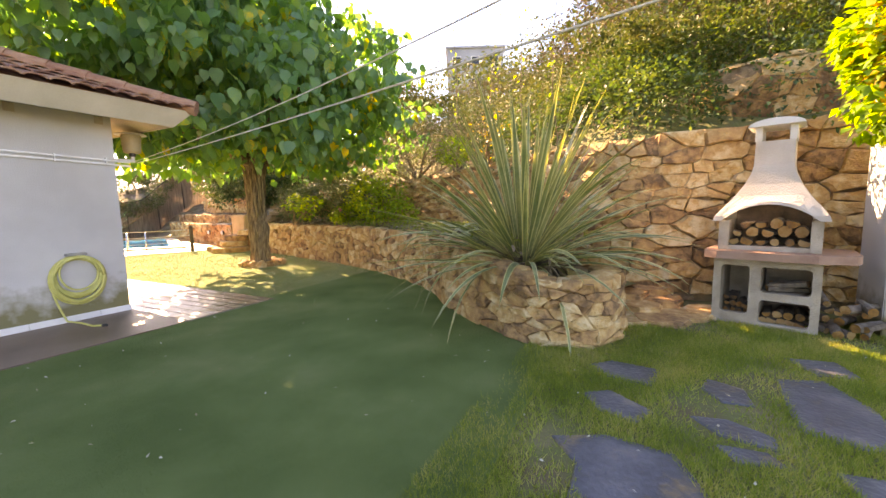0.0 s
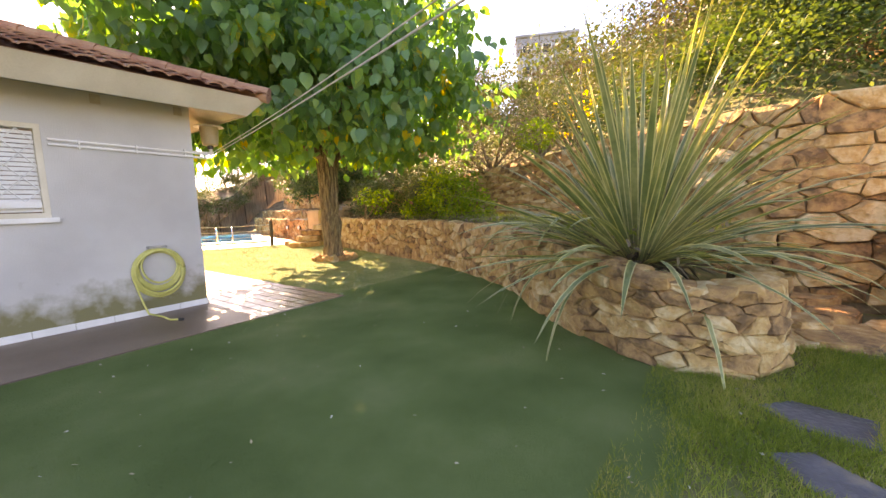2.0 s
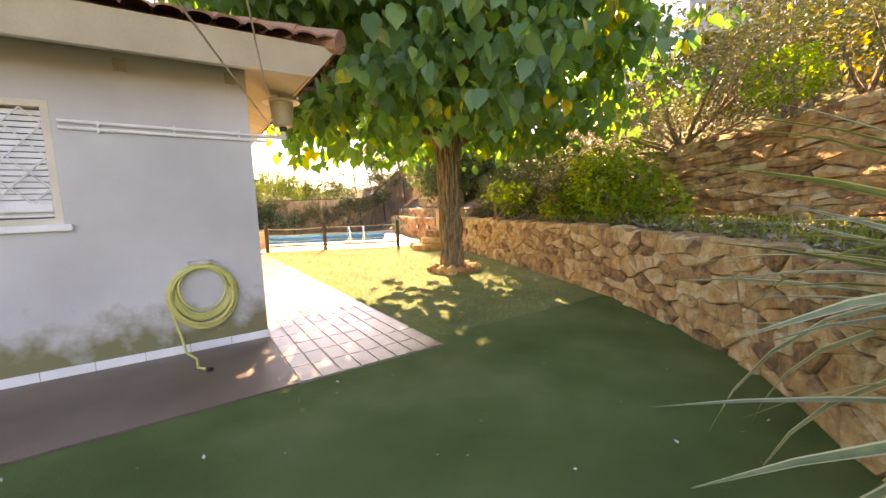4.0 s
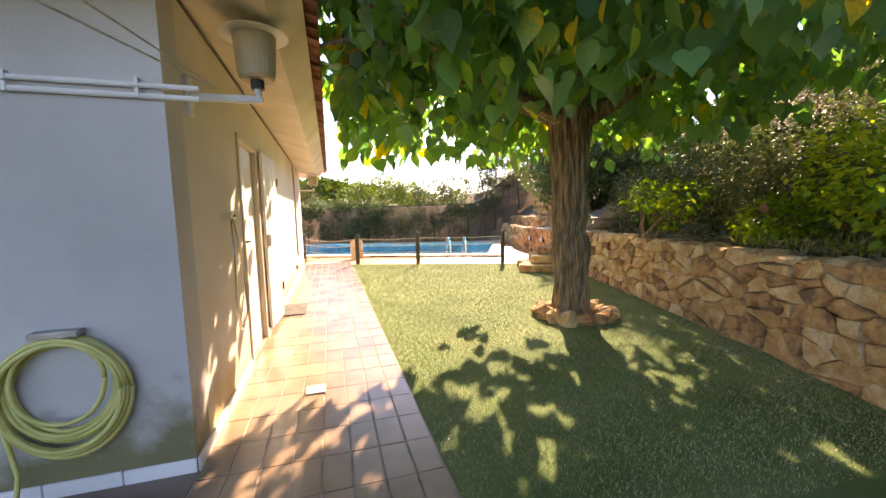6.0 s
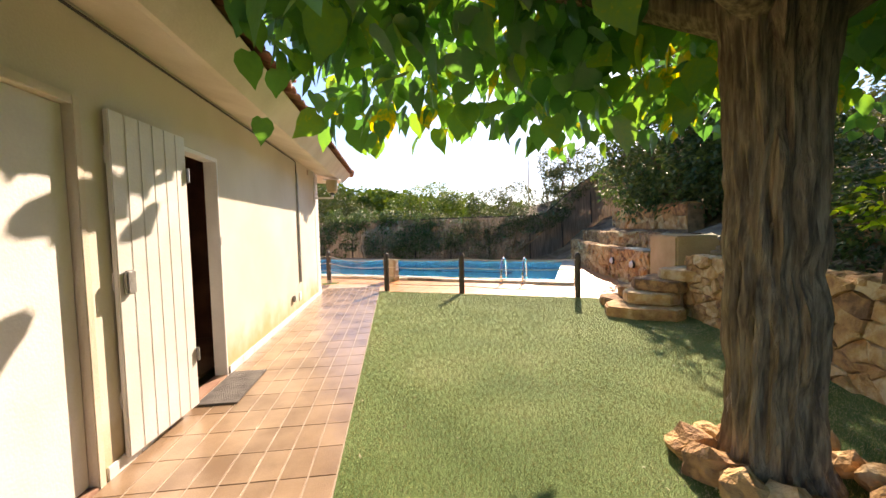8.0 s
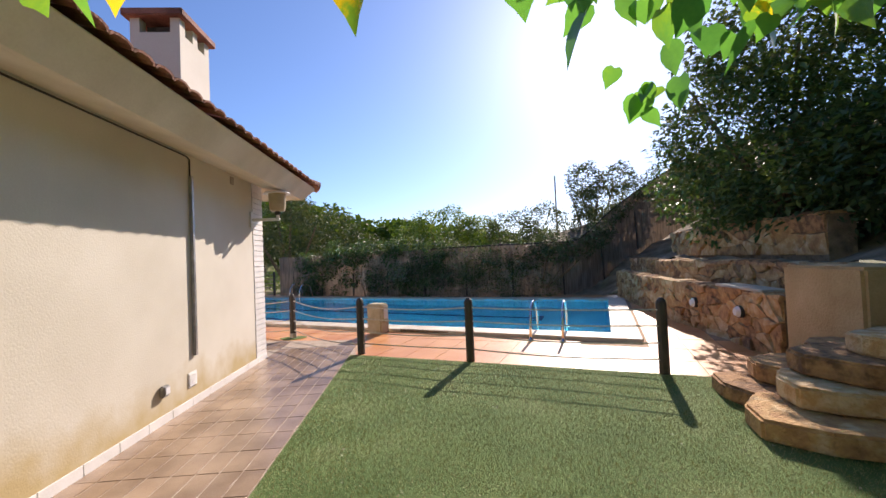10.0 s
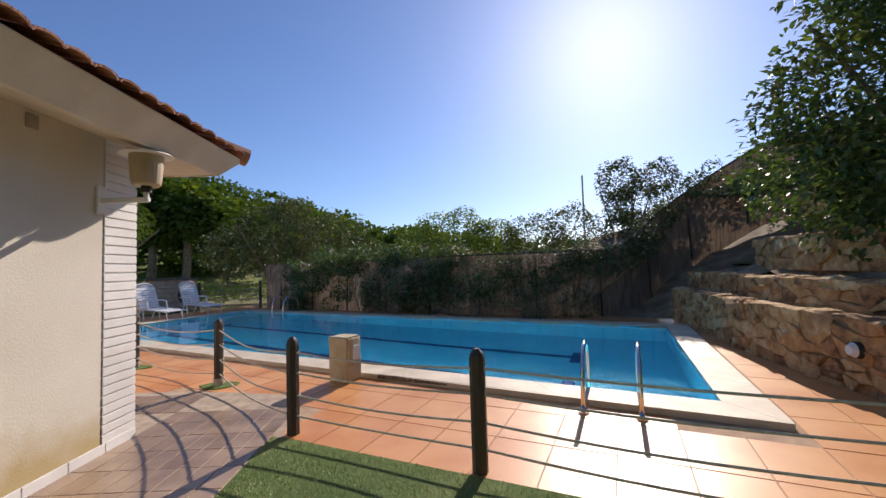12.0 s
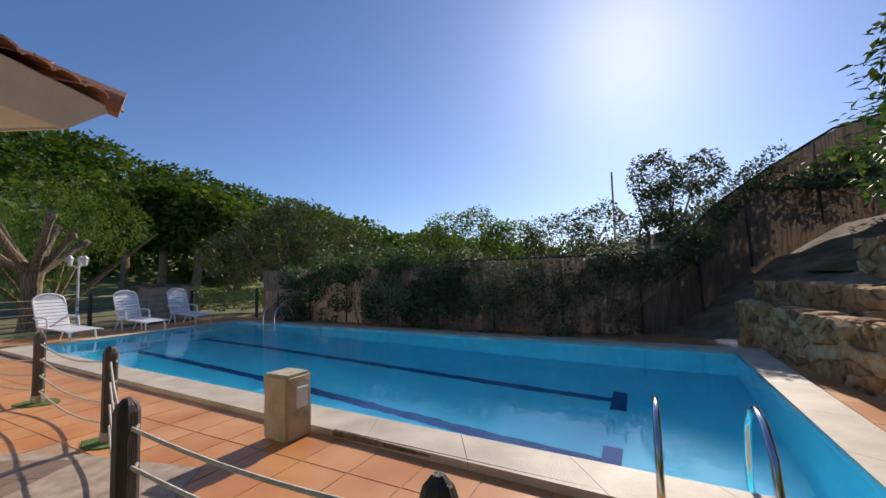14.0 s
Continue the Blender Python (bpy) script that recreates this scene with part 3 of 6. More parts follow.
def blades(name, poly, bounds, n, height, width, mat, seed, z, label, holes=(), patchy=0.0):
    """Single upright blades, each one thin triangle."""
    rng = np.random.default_rng(seed)
    x0, x1, y0, y1 = bounds
    P = np.stack([rng.uniform(x0, x1, n), rng.uniform(y0, y1, n)], 1)
    keep = inside(poly, P)
    for h in holes:
        keep &= ~inside(h, P)
    P = P[keep]
    if patchy:
        m_ = np.sin(P[:, 0] * 3.1 + 1.7 * np.sin(P[:, 1] * 2.3)) + np.sin(P[:, 1] * 4.3 + 1.3 * np.sin(P[:, 0] * 2.9)) + rng.normal(0, 0.7, len(P))
        P = P[m_ > -patchy]
    n = len(P)
    a = rng.random(n) * math.tau
    h = height * (0.5 + rng.random(n))
    w = width
    lean = rng.normal(size=(n, 2)) * height * 0.55
    base = np.concatenate([P, np.full((n, 1), z)], 1)
    side = np.stack([np.cos(a), np.sin(a), np.zeros(n)], 1) * w
    tip = base + np.concatenate([lean, h[:, None]], 1)
    V = np.stack([base - side, base + side, tip], 1).reshape(-1, 3)
    me = bpy.data.meshes.new(name)
    me.vertices.add(len(V))
    me.vertices.foreach_set("co", V.ravel())
    me.loops.add(n * 3)
    me.loops.foreach_set("vertex_index", np.arange(n * 3))
    me.polygons.add(n)
    me.polygons.foreach_set("loop_start", np.arange(n) * 3)
    me.update(calc_edges=True)
    me.materials.append(mat)
    return tagged(new(name, me), label, "grass", kind="stuff")


# Same turf in two colours: these fibres carry the sunlight in theirs.
blades("turf_fibres", TURF, (4.77, 9.8, 5.4, 15.3), 230000, 0.016, 0.0021, M["sunlit_blade"], 5, 0.004, "short artificial turf fibres, sunlight put into their pale yellow colour")
# Darker base green here paints the shaded part of the lawn.
blades("turf_fibres", TURF, (0.5, 9.0, 1.0, 5.4), 120000, 0.013, 0.0019, M["turf"], 6, 0.004, "short artificial turf fibres, shade put into their darker green colour")

# natural grass with stepping slabs
GRASS = [(-9, 1.3), (-9, -5.0), (8.5, -5.0), (8.5, 0.9), (5.2, 0.9), (4.9, 1.3), (3.2, 1.3)]
bm = prism(B(), GRASS, -0.09, -0.006)
part("ground", bm, M["earth"], label="patchy earth and short grass round stepping slabs", kind="structure")
SLABS = [
    [(4.13, 0.72), (4.30, 0.55), (4.25, 0.18), (3.90, 0.25), (3.95, 0.55)],
    [(3.60, 0.70), (3.72, 0.52), (3.52, 0.25), (3.32, 0.34), (3.40, 0.58)],
    [(2.98, 0.78), (3.12, 0.50), (3.08, 0.15), (2.83, 0.05), (2.50, -0.05), (2.38, 0.20), (2.52, 0.62), (2.78, 0.62)],
    [(4.22, -0.12), (4.12, -0.33), (3.86, -0.34), (3.84, -0.16), (4.02, -0.06)],
    [(4.42, -0.58), (4.52, -0.88), (4.12, -1.00), (3.62, -0.98), (3.53, -0.75), (3.62, -0.50), (3.95, -0.52)],
    [(3.56, 0.05), (3.60, -0.15), (3.48, -0.36), (3.34, -0.33), (3.38, -0.08)],
    [(3.28, -0.04), (3.30, -0.28), (3.20, -0.34), (3.12, -0.12)],
    [(4.95, -0.75), (5.0, -1.1), (4.65, -1.15), (4.6, -0.85)],
    [(3.25, -0.52), (3.3, -0.85), (2.95, -0.95), (2.85, -0.6)],
]
HOLES = [[(sum(p[0] for p in q) / len(q) * 0.10 + x * 0.90, sum(p[1] for p in q) / len(q) * 0.10 + y * 0.90) for x, y in q] for q in SLABS]
for s in SLABS:
    bm = prism(B(), s, -0.06, 0.006)
    bmesh.ops.bevel(bm, geom=[e for e in bm.edges if all(v.co.z > 0 for v in e.verts)], offset=0.008, segments=1, affect="EDGES")
    ob = part("stepping_slab", bm, M["slate"])
    tagged(ob, "irregular blue-grey slate stepping slab set in grass", "stepping stone", "slabs before the barbecue")
blades("grass_tufts", GRASS, (1.2, 6.3, -2.2, 1.3), 230000, 0.038, 0.0028, M["grass"], 8, -0.006, "short natural grass with bare patches", HOLES, 0.75)
blades("grass_tufts", [(0.5, 0.84), (4.5, 0.84), (4.7, 1.25), (4.3, 1.12), (0.5, 1.06)], (0.5, 4.7, 0.8, 1.25), 9000, 0.045, 0.0024, M["grass"], 9, 0.0, "grass growing over the edge of the turf")

# ---- walking tiles beside the house ----
path = thing("tile_path", "brown tiled path along the house wall", "path", kind="structure")
bm = prism(B(), [(3.45, 5.20), (4.765, 5.20), (4.765, 15.3), (4.87, 15.26), (4.60, 16.45), (3.5, 16.70), (-4.0, 17.3), (-4.0, 15.3), (3.45, 15.3)], -0.05, 0.004)
part("bed", bm, M["grout"], path)
bm = prism(B(), [(-9, 5.14), (3.502, 5.20), (3.502, 6.5), (-9, 6.5)], -0.05, 0.010)
part("pavement", bm, M["strip"], label="smooth brown painted pavement strip before the house", kind="structure")

# ---- house ----
HX, HY0, HY1, WALL_H = 3.5, 6.5, 15.45, 2.60
for nm, ext in (("wall_east", None),):
    bm = B()
    T = 0.12
    box(bm, HX - T, HX, HY0 + 0.24, 8.03, 0, WALL_H)
    box(bm, HX - T, HX, 8.93, 9.82, 0, WALL_H)
    box(bm, HX - T, HX, 10.56, HY1 - 0.36, 0, WALL_H)
    box(bm, HX - T, HX, 8.03, 8.93, 2.09, WALL_H)
    box(bm, HX - T, HX, 9.82, 10.56, 2.06, WALL_H)
    part("wall_east", bm, M["cream"], label="cream rendered house wall with damp stains at its foot", kind="structure")
bm = B()
WX0, WX1, WZ0, WZ1 = 1.12, 2.12, 1.22, 2.155
box(bm, -9, WX0, HY0, HY0 + 0.24, 0, WALL_H)
box(bm, WX1, HX, HY0, HY0 + 0.24, 0, WALL_H)
box(bm, WX0, WX1, HY0, HY0 + 0.24, 0, WZ0)
box(bm, WX0, WX1, HY0, HY0 + 0.24, WZ1, WALL_H)
part("wall_south", bm, M["plaster"], label="white rendered wall with mossy damp stains at its foot", kind="structure")
bm = B()
box(bm, -9, HX - 0.05, HY1 - 0.24, HY1, 0, WALL_H)
box(bm, -9.24, -9, HY0, HY1, 0, WALL_H)
part("wall_north", bm, M["cream"], label="plain cream house walls behind", kind="structure")
bm = box(B(), -9, HX - 0.24, HY0 + 0.24, HY1 - 0.24, 0.0, 0.02)
part("floor", bm, M["walktile"], kind="structure")
# painted brick pier at the pool end
pier = thing("brick_pier", "white painted brick pier at the house corner", "wall pier", kind="structure")
bm = box(B(), HX - 0.35, HX - 0.006, HY1 - 0.35, HY1, 0, WALL_H)
part("core", bm, M["white"], pier)
bh = WALL_H / 34
proto = finish(box(B(), -0.01, 0.012, -0.178, 0.178, -bh * 0.44, bh * 0.44, 0.004), "brick", M["white"])
for i in range(34):
    ob = new("brick", proto)
    ob.parent = pier
    ob.location = (HX - 0.004, HY1 - 0.177, bh * (i + 0.5))
# skirting
sk = thing("baseboard", "white tiled skirting along the foot of the house walls", "skirting", kind="structure")
seg = [("y", 6.5, 8.0), ("y", 8.95, 9.8), ("y", 10.58, 15.45)]
for ax, a, b in seg:
    n = max(1, round((b - a) / 0.33))
    for i in range(n):
        bm = box(B(), HX + 0.001, HX + 0.014, a + (b - a) * i / n + 0.002, a + (b - a) * (i + 1) / n - 0.002, 0.005, 0.085, 0.003)
        part("skirting_tile", bm, M["white"], sk)
for i in range(22):
    x1 = HX - i * 0.33
    bm = box(B(), x1 - 0.326, x1, HY0 - 0.014, HY0 - 0.001, 0.01, 0.085, 0.003)
    part("skirting_tile", bm, M["white"], sk)

# roof
EX, EY0, EY1, EZ, SL = 4.15, 5.80, 16.12, 2.65, 0.36
roof = thing("roof", "low hipped roof of old brown clay tiles with white eaves", "roof", kind="structure")
bm = B()
WXE = -9.6
half = (EY1 - EY0) / 2
xr = EX - half
ridge = EZ + SL * half
ym = (EY0 + EY1) / 2
c = [bm.verts.new(v) for v in ((WXE, EY0, EZ), (EX, EY0, EZ), (EX, EY1, EZ), (WXE, EY1, EZ), (xr, ym, ridge), (WXE, ym, ridge))]
bm.faces.new((c[1], c[2], c[4]))
bm.faces.new((c[0], c[1], c[4], c[5]))
bm.faces.new((c[2], c[3], c[5], c[4]))
bm.faces.new((c[3], c[0], c[5]))
bm.faces.new((c[0], c[3], c[2], c[1]))
part("roof_deck", bm, M["roof"], roof)


def eave_ring(bm, section):
    """A closed section of (overhang, height) swept round the south, east and north eaves with mitred corners."""
    rows = []
    for o, z in section:
        rows.append([bm.verts.new(p) for p in ((WXE, HY0 - o - 0.03, z), (HX + o, HY0 - o - 0.03, z), (HX + o, HY1 + o, z), (WXE, HY1 + o, z))])
    for i, a in enumerate(rows):
        b = rows[(i + 1) % len(rows)]
        for k in range(3):
            bm.faces.new((a[k], a[k + 1], b[k + 1], b[k]))
    bm.faces.new([r[0] for r in rows])
    bm.faces.new([r[-1] for r in rows][::-1])
    bmesh.ops.recalc_face_normals(bm, faces=bm.faces)
    return bm


part("soffit", eave_ring(B(), [(0.003, 2.57), (0.43, 2.452), (0.46, 2.452), (0.46, 2.56), (0.003, 2.62)]), M["fascia"], roof, "cream painted sloping soffit")
part("eave_board", eave_ring(B(), [(0.462, 2.440), (0.482, 2.440), (0.655, 2.640), (0.655, 2.648), (0.462, 2.648)]), M["fascia"], roof, "cream painted slanting eave board")


def tile_verts(p, along, across, up, length, r):
    vs = []
    for e, rr, dz in ((0, r, 0.03), (length, r * 0.86, 0.0)):
        for k in range(6):
            a = math.pi * k / 5
            vs.append(p + along * e + across * (math.cos(a) * rr) + up * (math.sin(a) * rr * 0.38 + dz))
    for e, rr, dz in ((0, r * 0.84, 0.022),):
        for k in range(6):
            a = math.pi * k / 5
            vs.append(p + along * e + across * (math.cos(a) * rr) + up * (math.sin(a) * rr * 0.38 + dz))
    return vs


TILE_F = [(k, k + 1, k + 7, k + 6) for k in range(5)] + [(k + 1, k, k + 12, k + 13) for k in range(5)]
rng = random.Random(4)
tV, tF, n_part = [], [], 0
pitch, row_len = 0.185, 0.34
slope_len = math.hypot(1, SL)
for side_name in ("east", "south", "north"):
    if side_name == "east":
        span, origin, al, ac = EY1 - EY0, Vector((EX, EY0, EZ)), Vector((-1, 0, SL)).normalized(), Vector((0, 1, 0))
    elif side_name == "south":
        span, origin, al, ac = 9.0, Vector((EX, EY0, EZ)), Vector((0, 1, SL)).normalized(), Vector((-1, 0, 0))
    else:
        span, origin, al, ac = 9.0, Vector((EX, EY1, EZ)), Vector((0, -1, SL)).normalized(), Vector((-1, 0, 0))
    up = Vector((-al.x * SL, -al.y * SL, math.hypot(al.x, al.y))).normalized()
    up = (Vector((0, 0, 1)) - al * al.z).normalized()
    for i in range(int(span / pitch)):
        u = (i + 0.5) * pitch
        lim = (min(u, span - u) if side_name == "east" else min(u, half)) * slope_len
        r0 = 0
        while r0 * row_len < min(lim, half * slope_len):
            p = origin + ac * u + al * (r0 * row_len - 0.07) + up * 0.012
            p = p + ac * rng.uniform(-0.008, 0.008) + up * rng.uniform(0, 0.008)
            vs = tile_verts(p, al, ac, up, min(row_len + 0.07, max(0.12, lim - r0 * row_len)), pitch * 0.52)
            if r0 < 3 and n_part < 290 and side_name != "north" and (side_name == "south" and u < 5 or side_name == "east" and (r0 < 2)):
                ob = raw("roof_tile", [v - p for v in vs], TILE_F, M["roof"], roof)
                ob.location = p
                n_part += 1
            else:
                b0 = len(tV)
                tV += vs
                tF += [tuple(b0 + q for q in f) for f in TILE_F]
            r0 += 1
ob = raw("far_roof_tiles", tV, tF, M["roof"], roof, kind="stuff")
for nm, a, b in (("hip_cap", (EX, EY0, EZ), (xr, ym, ridge)), ("hip_cap", (EX, EY1, EZ), (xr, ym, ridge))):
    a, b = Vector(a), Vector(b)
    n = int((b - a).length / 0.38)
    bm = B()
    for i in range(n):
        p = a.lerp(b, i / n) + Vector((0, 0, 0.05))
        d = (b - a).normalized()
        rod(bm, p - d * 0.04, p + d * 0.40, 0.10, 0.085, 10)
    part(nm, bm, M["roof"], roof)
chim = thing("chimney", "square cream rendered chimney with openings under its cap", "chimney", 3.08, 14.05, 0)
bm = B()
box(bm, -0.26, 0.26, -0.30, 0.30, 2.8, 3.98)
part("shaft", bm, M["cream"], chim)
for sx in (-0.21, 0.21):
    for sy in (-0.25, 0.0, 0.25):
        part("cap_pillar", box(B(), sx - 0.05, sx + 0.05, sy - 0.05, sy + 0.05, 3.98, 4.14), M["cream"], chim)
bm = box(B(), -0.32, 0.32, -0.36, 0.36, 4.14, 4.22, 0.01)
part("cap", bm, M["roof"], chim, "clay tile chimney cap")
bm = box(B(), -0.15, 0.15, -0.19, 0.19, 3.982, 4.1)
part("flue", bm, M["soot"], chim)


# ---- low and tall stone walls, beds and bank ----
def low_top(s):
    return 0.60 + 0.27 * min(1.0, max(0.0, (s - 1.5) / 2.5))


low_line = [(5.75, 0.60)] + LOW
rubble_wall("low_stone_wall", low_line, lambda s: 0.0, low_top, 0.235, 0.125, 0.32, 11,
            "low curved rubble retaining wall of ochre stones round the raised bed", n_near=300, lean=0.06)
TALL = [(7.15, -4.2), (7.1, -1.6), (6.95, -0.3), (7.0, 0.8), (7.7, 2.3), (8.5, 3.6), (9.2, 5.1), (10.0, 6.9), (10.6, 8.8), (11.0, 10.8), (11.4, 12.6)]


def tall_top(s):
    return 2.36 - 0.05 * max(0, min(s, 5) - 2) - 0.05 * max(0, s - 6.5)


rubble_wall("tall_stone_wall", [p for p in TALL], lambda s: 0.1 if s < 6 else min(0.72, 0.1 + (s - 6) * 0.5), tall_top, 0.29, 0.15, 0.4, 23,
            "tall dry rubble retaining wall of ochre stones behind the barbecue", n_near=300, near=(2.0, 9.0), lean=0.10, proud=(0.02, 0.08))

bed_pts_low = [(x, y) for x, y in LOW[1:]]
bm = B()
lowl = Line(low_line)
talll = Line(TALL)
prev = None
for i in range(41):
    t = i / 40
    s = 0.9 + (lowl.length - 0.9) * t
    p, n = lowl.at(s)
    q, m = talll.at(4.6 + (talll.length - 4.6) * t)
    row = []
    for k in range(9):
        v = k / 8
        w = (p - n * 0.12).lerp(q - m * 0.05, v)
        z = (low_top(s) - 0.10) * (1 - v) + (low_top(s) + 0.12) * v + 0.05 * noise.noise(Vector((w.x * 1.3, w.y * 1.3, 0)))
        if t < 0.12:
            z = low_top(s) - 0.12 - 0.3 * v * (1 - t / 0.12)
        row.append(bm.verts.new((w.x, w.y, z)))
    if prev:
        for k in range(8):
            bm.faces.new((prev[k], prev[k + 1], row[k + 1], row[k]))
    prev = row
bmesh.ops.recalc_face_normals(bm, faces=bm.faces)
part("bed_soil", bm, M["earth"], label="mossy planting bed above the low stone wall", kind="structure", smooth=True)

# hillside above the tall wall and round the pool end
bm = B()
prev = None
HILL = [(7.3, -9), (7.35, -4.2), (7.4, -1.6), (7.3, 0.8), (8.0, 2.2), (8.8, 3.5), (9.5, 5.0), (10.3, 6.8), (11.0, 8.8), (11.4, 10.8), (11.9, 12.6), (12.2, 14.5), (12.8, 17), (13.6, 20), (14.6, 24)]
hl = Line(HILL, 4)
for i in range(90):
    s = hl.length * i / 89
    p, n = hl.at(s)
    t = i / 89
    base_z = 2.1 - 0.1 * min(10, s * 0.3)
    base_z = 2.2 if s < 9 else max(1.3, 2.2 - (s - 9) * 0.07)
    row = []
    for k in range(22):
        d = [0, 0.4, 0.8, 1.3, 2, 2.8, 3.6, 4.5, 5.5, 7, 9, 11, 14, 18, 23, 30, 40, 55, 75, 110, 160, 220][k]
        w = p - n * d
        rise = 0.62 if s < 16 else 0.62 - min(0.3, (s - 16) * 0.03)
        z = base_z + rise * min(d, 11) + 0.06 * max(0, d - 11) + (0.35 * noise.noise(Vector((w.x * 0.5, w.y * 0.5, 3))) * min(1, d))
        row.append(bm.verts.new((w.x, w.y, z)))
    if prev:
        for k in range(21):
            bm.faces.new((prev[k], row[k], row[k + 1], prev[k + 1]))
    prev = row
bmesh.ops.recalc_face_normals(bm, faces=bm.faces)
part("hillside_ground", bm, M["earth"], label="steep earth bank overgrown with brush above the walls", kind="structure", smooth=True)

# ---- mulberry tree ----
TX, TY = 7.07, 8.42
tree = thing("mulberry_tree", "mulberry tree with broad green leaves beside the stone wall", "tree")
bm = B()
rng = random.Random(9)


def limb(bm, a, b, r0, r1, sag=0.1, seg=10, steps=6):
    a, b = Vector(a), Vector(b)
    pts, rad = [], []
    off = Vector((rng.uniform(-1, 1), rng.uniform(-1, 1), rng.uniform(0.2, 1))) * sag
    for i in range(steps + 1):
        t = i / steps
        pts.append(a.lerp(b, t) + off * math.sin(t * math.pi) + Vector((rng.uniform(-1, 1), rng.uniform(-1, 1), 0)) * 0.012)
        rad.append((r0 + (r1 - r0) * t) * rng.uniform(0.94, 1.08))
    tube(bm, pts, rad, seg)
    return pts


def trunk_mesh(bm, pts, radii, seg=72, rings=90):
    """A fluted trunk with ridges of bark."""
    ln = [Vector(p) for p in pts]
    prev = None
    for i in range(rings + 1):
        t = i / rings * (len(ln) - 1)
        k = min(int(t), len(ln) - 2)
        c = ln[k].lerp(ln[k + 1], t - k)
        r = radii[k] + (radii[k + 1] - radii[k]) * (t - k)
        row = []
        for j in range(seg):
            a = math.tau * j / seg
            q = Vector((math.cos(a), math.sin(a), 0))
            rid = 0.5 * noise.noise(Vector((q.x * 5, q.y * 5, c.z * 1.1))) + 0.5 * abs(math.sin(a * 6.5 + 2.5 * noise.noise(Vector((q.x, q.y, c.z * 1.6))))) - 0.3
            row.append(bm.verts.new(c + q * (r * (1 + 0.28 * rid) + 0.026 * noise.noise(Vector((q.x * 7, q.y * 7, c.z * 2.2))) + 0.022 * noise.noise(Vector((q.x * 13, q.y * 13, c.z * 5))))))
        if prev:
            for j in range(seg):
                bm.faces.new((prev[j], prev[(j + 1) % seg], row[(j + 1) % seg], row[j]))
        prev = row
    bm.faces.new(prev)


trunk_mesh(bm, [(TX + 0.02, TY, -0.05), (TX, TY, 0.15), (TX, TY, 0.5), (TX + 0.01, TY, 0.8), (TX, TY, 0.9), (TX - 0.02, TY, 1.1), (TX - 0.01, TY, 1.25), (TX - 0.02, TY, 1.5), (TX - 0.01, TY, 1.62), (TX - 0.01, TY + 0.02, 2.0), (TX - 0.01, TY + 0.02, 2.5)], [0.30, 0.215, 0.185, 0.205, 0.212, 0.178, 0.202, 0.178, 0.196, 0.20, 0.26])
part("trunk", bm, M["bark"], tree, smooth=False)
BOUGHS = [((TX, TY, 2.35), (TX - 2.2, TY - 0.5, 2.85), 0.10), ((TX, TY, 2.35), (TX - 0.6, TY - 1.8, 3.6), 0.12), ((TX, TY, 2.4), (TX + 0.25, TY + 0.2, 4.2), 0.17),
          ((TX, TY, 2.3), (TX + 1.6, TY - 0.6, 3.1), 0.12), ((TX, TY, 2.35), (TX + 0.3, TY + 1.8, 3.3), 0.12), ((TX, TY, 2.3), (TX - 1.3, TY + 1.2, 3.2), 0.11)]
for a, b, r in BOUGHS:
    bm = B()
    pts = limb(bm, a, b, r, r * 0.5, 0.12)
    for k in range(4):
        d = Vector((rng.uniform(-1, 1), rng.uniform(-1, 1), rng.uniform(-0.1, 0.9)))
        limb(bm, pts[3 + k % 4 if 3 + k % 4 < len(pts) else -1], pts[-1] + d * 0.9, r * 0.42, 0.012, 0.08, 6, 5)
    part("limb", bm, M["bark"], tree)
CROWN = [(TX, TY, 4.1, 2.5, 2.5, 1.5), (TX - 1.9, TY - 0.5, 3.5, 1.9, 1.9, 1.35), (TX - 1.0, TY - 2.0, 3.5, 2.0, 1.7, 1.35), (TX + 1.5, TY - 1.1, 3.5, 1.7, 1.8, 1.3),
         (TX + 0.6, TY + 1.7, 3.4, 2.0, 1.7, 1.25), (TX - 1.3, TY + 1.3, 3.2, 1.8, 1.6, 1.1), (TX - 0.6, TY - 0.4, 5.1, 2.0, 2.0, 1.2), (TX - 2.3, TY - 1.5, 4.3, 1.5, 1.6, 1.2),
         (TX - 2.9, TY + 0.3, 3.2, 1.3, 1.3, 1.0), (TX - 3.4, TY - 0.8, 4.4, 1.6, 1.8, 1.0), (TX - 2.6, TY + 1.4, 4.0, 1.6, 1.6, 1.1), (TX + 0.8, TY - 2.2, 4.3, 1.6, 1.4, 1.2),
         (TX - 1.2, TY - 1.2, 5.9, 1.9, 1.8, 1.1), (TX + 2.0, TY + 0.2, 3.1, 1.1, 1.2, 0.8), (TX + 1.9, TY + 1.5, 3.4, 1.2, 1.2, 0.9)]
nrng = np.random.default_rng(21)
pts, out = blob_points(CROWN, 28000, nrng, 0.42)
shoots = []
for b in CROWN:
    for _ in range(7):
        d = nrng.normal(size=3)
        d /= np.linalg.norm(d)
        tip = np.array(b[:3]) + d * np.array(b[3:]) * 1.05
        for u in np.linspace(0, 0.75, 12):
            shoots.append(tip + d * u * np.array([1, 1, 0.6]) + nrng.normal(size=3) * 0.09)
gap = (np.sin(pts[:, 0] * 4.1 + 2.0 * np.sin(pts[:, 2] * 3.3)) + np.sin(pts[:, 1] * 3.7 + 1.5 * np.sin(pts[:, 0] * 2.7)) + np.sin(pts[:, 2] * 5.3 + pts[:, 1])) > -0.75
pts = np.concatenate([pts[gap], np.array(shoots)])
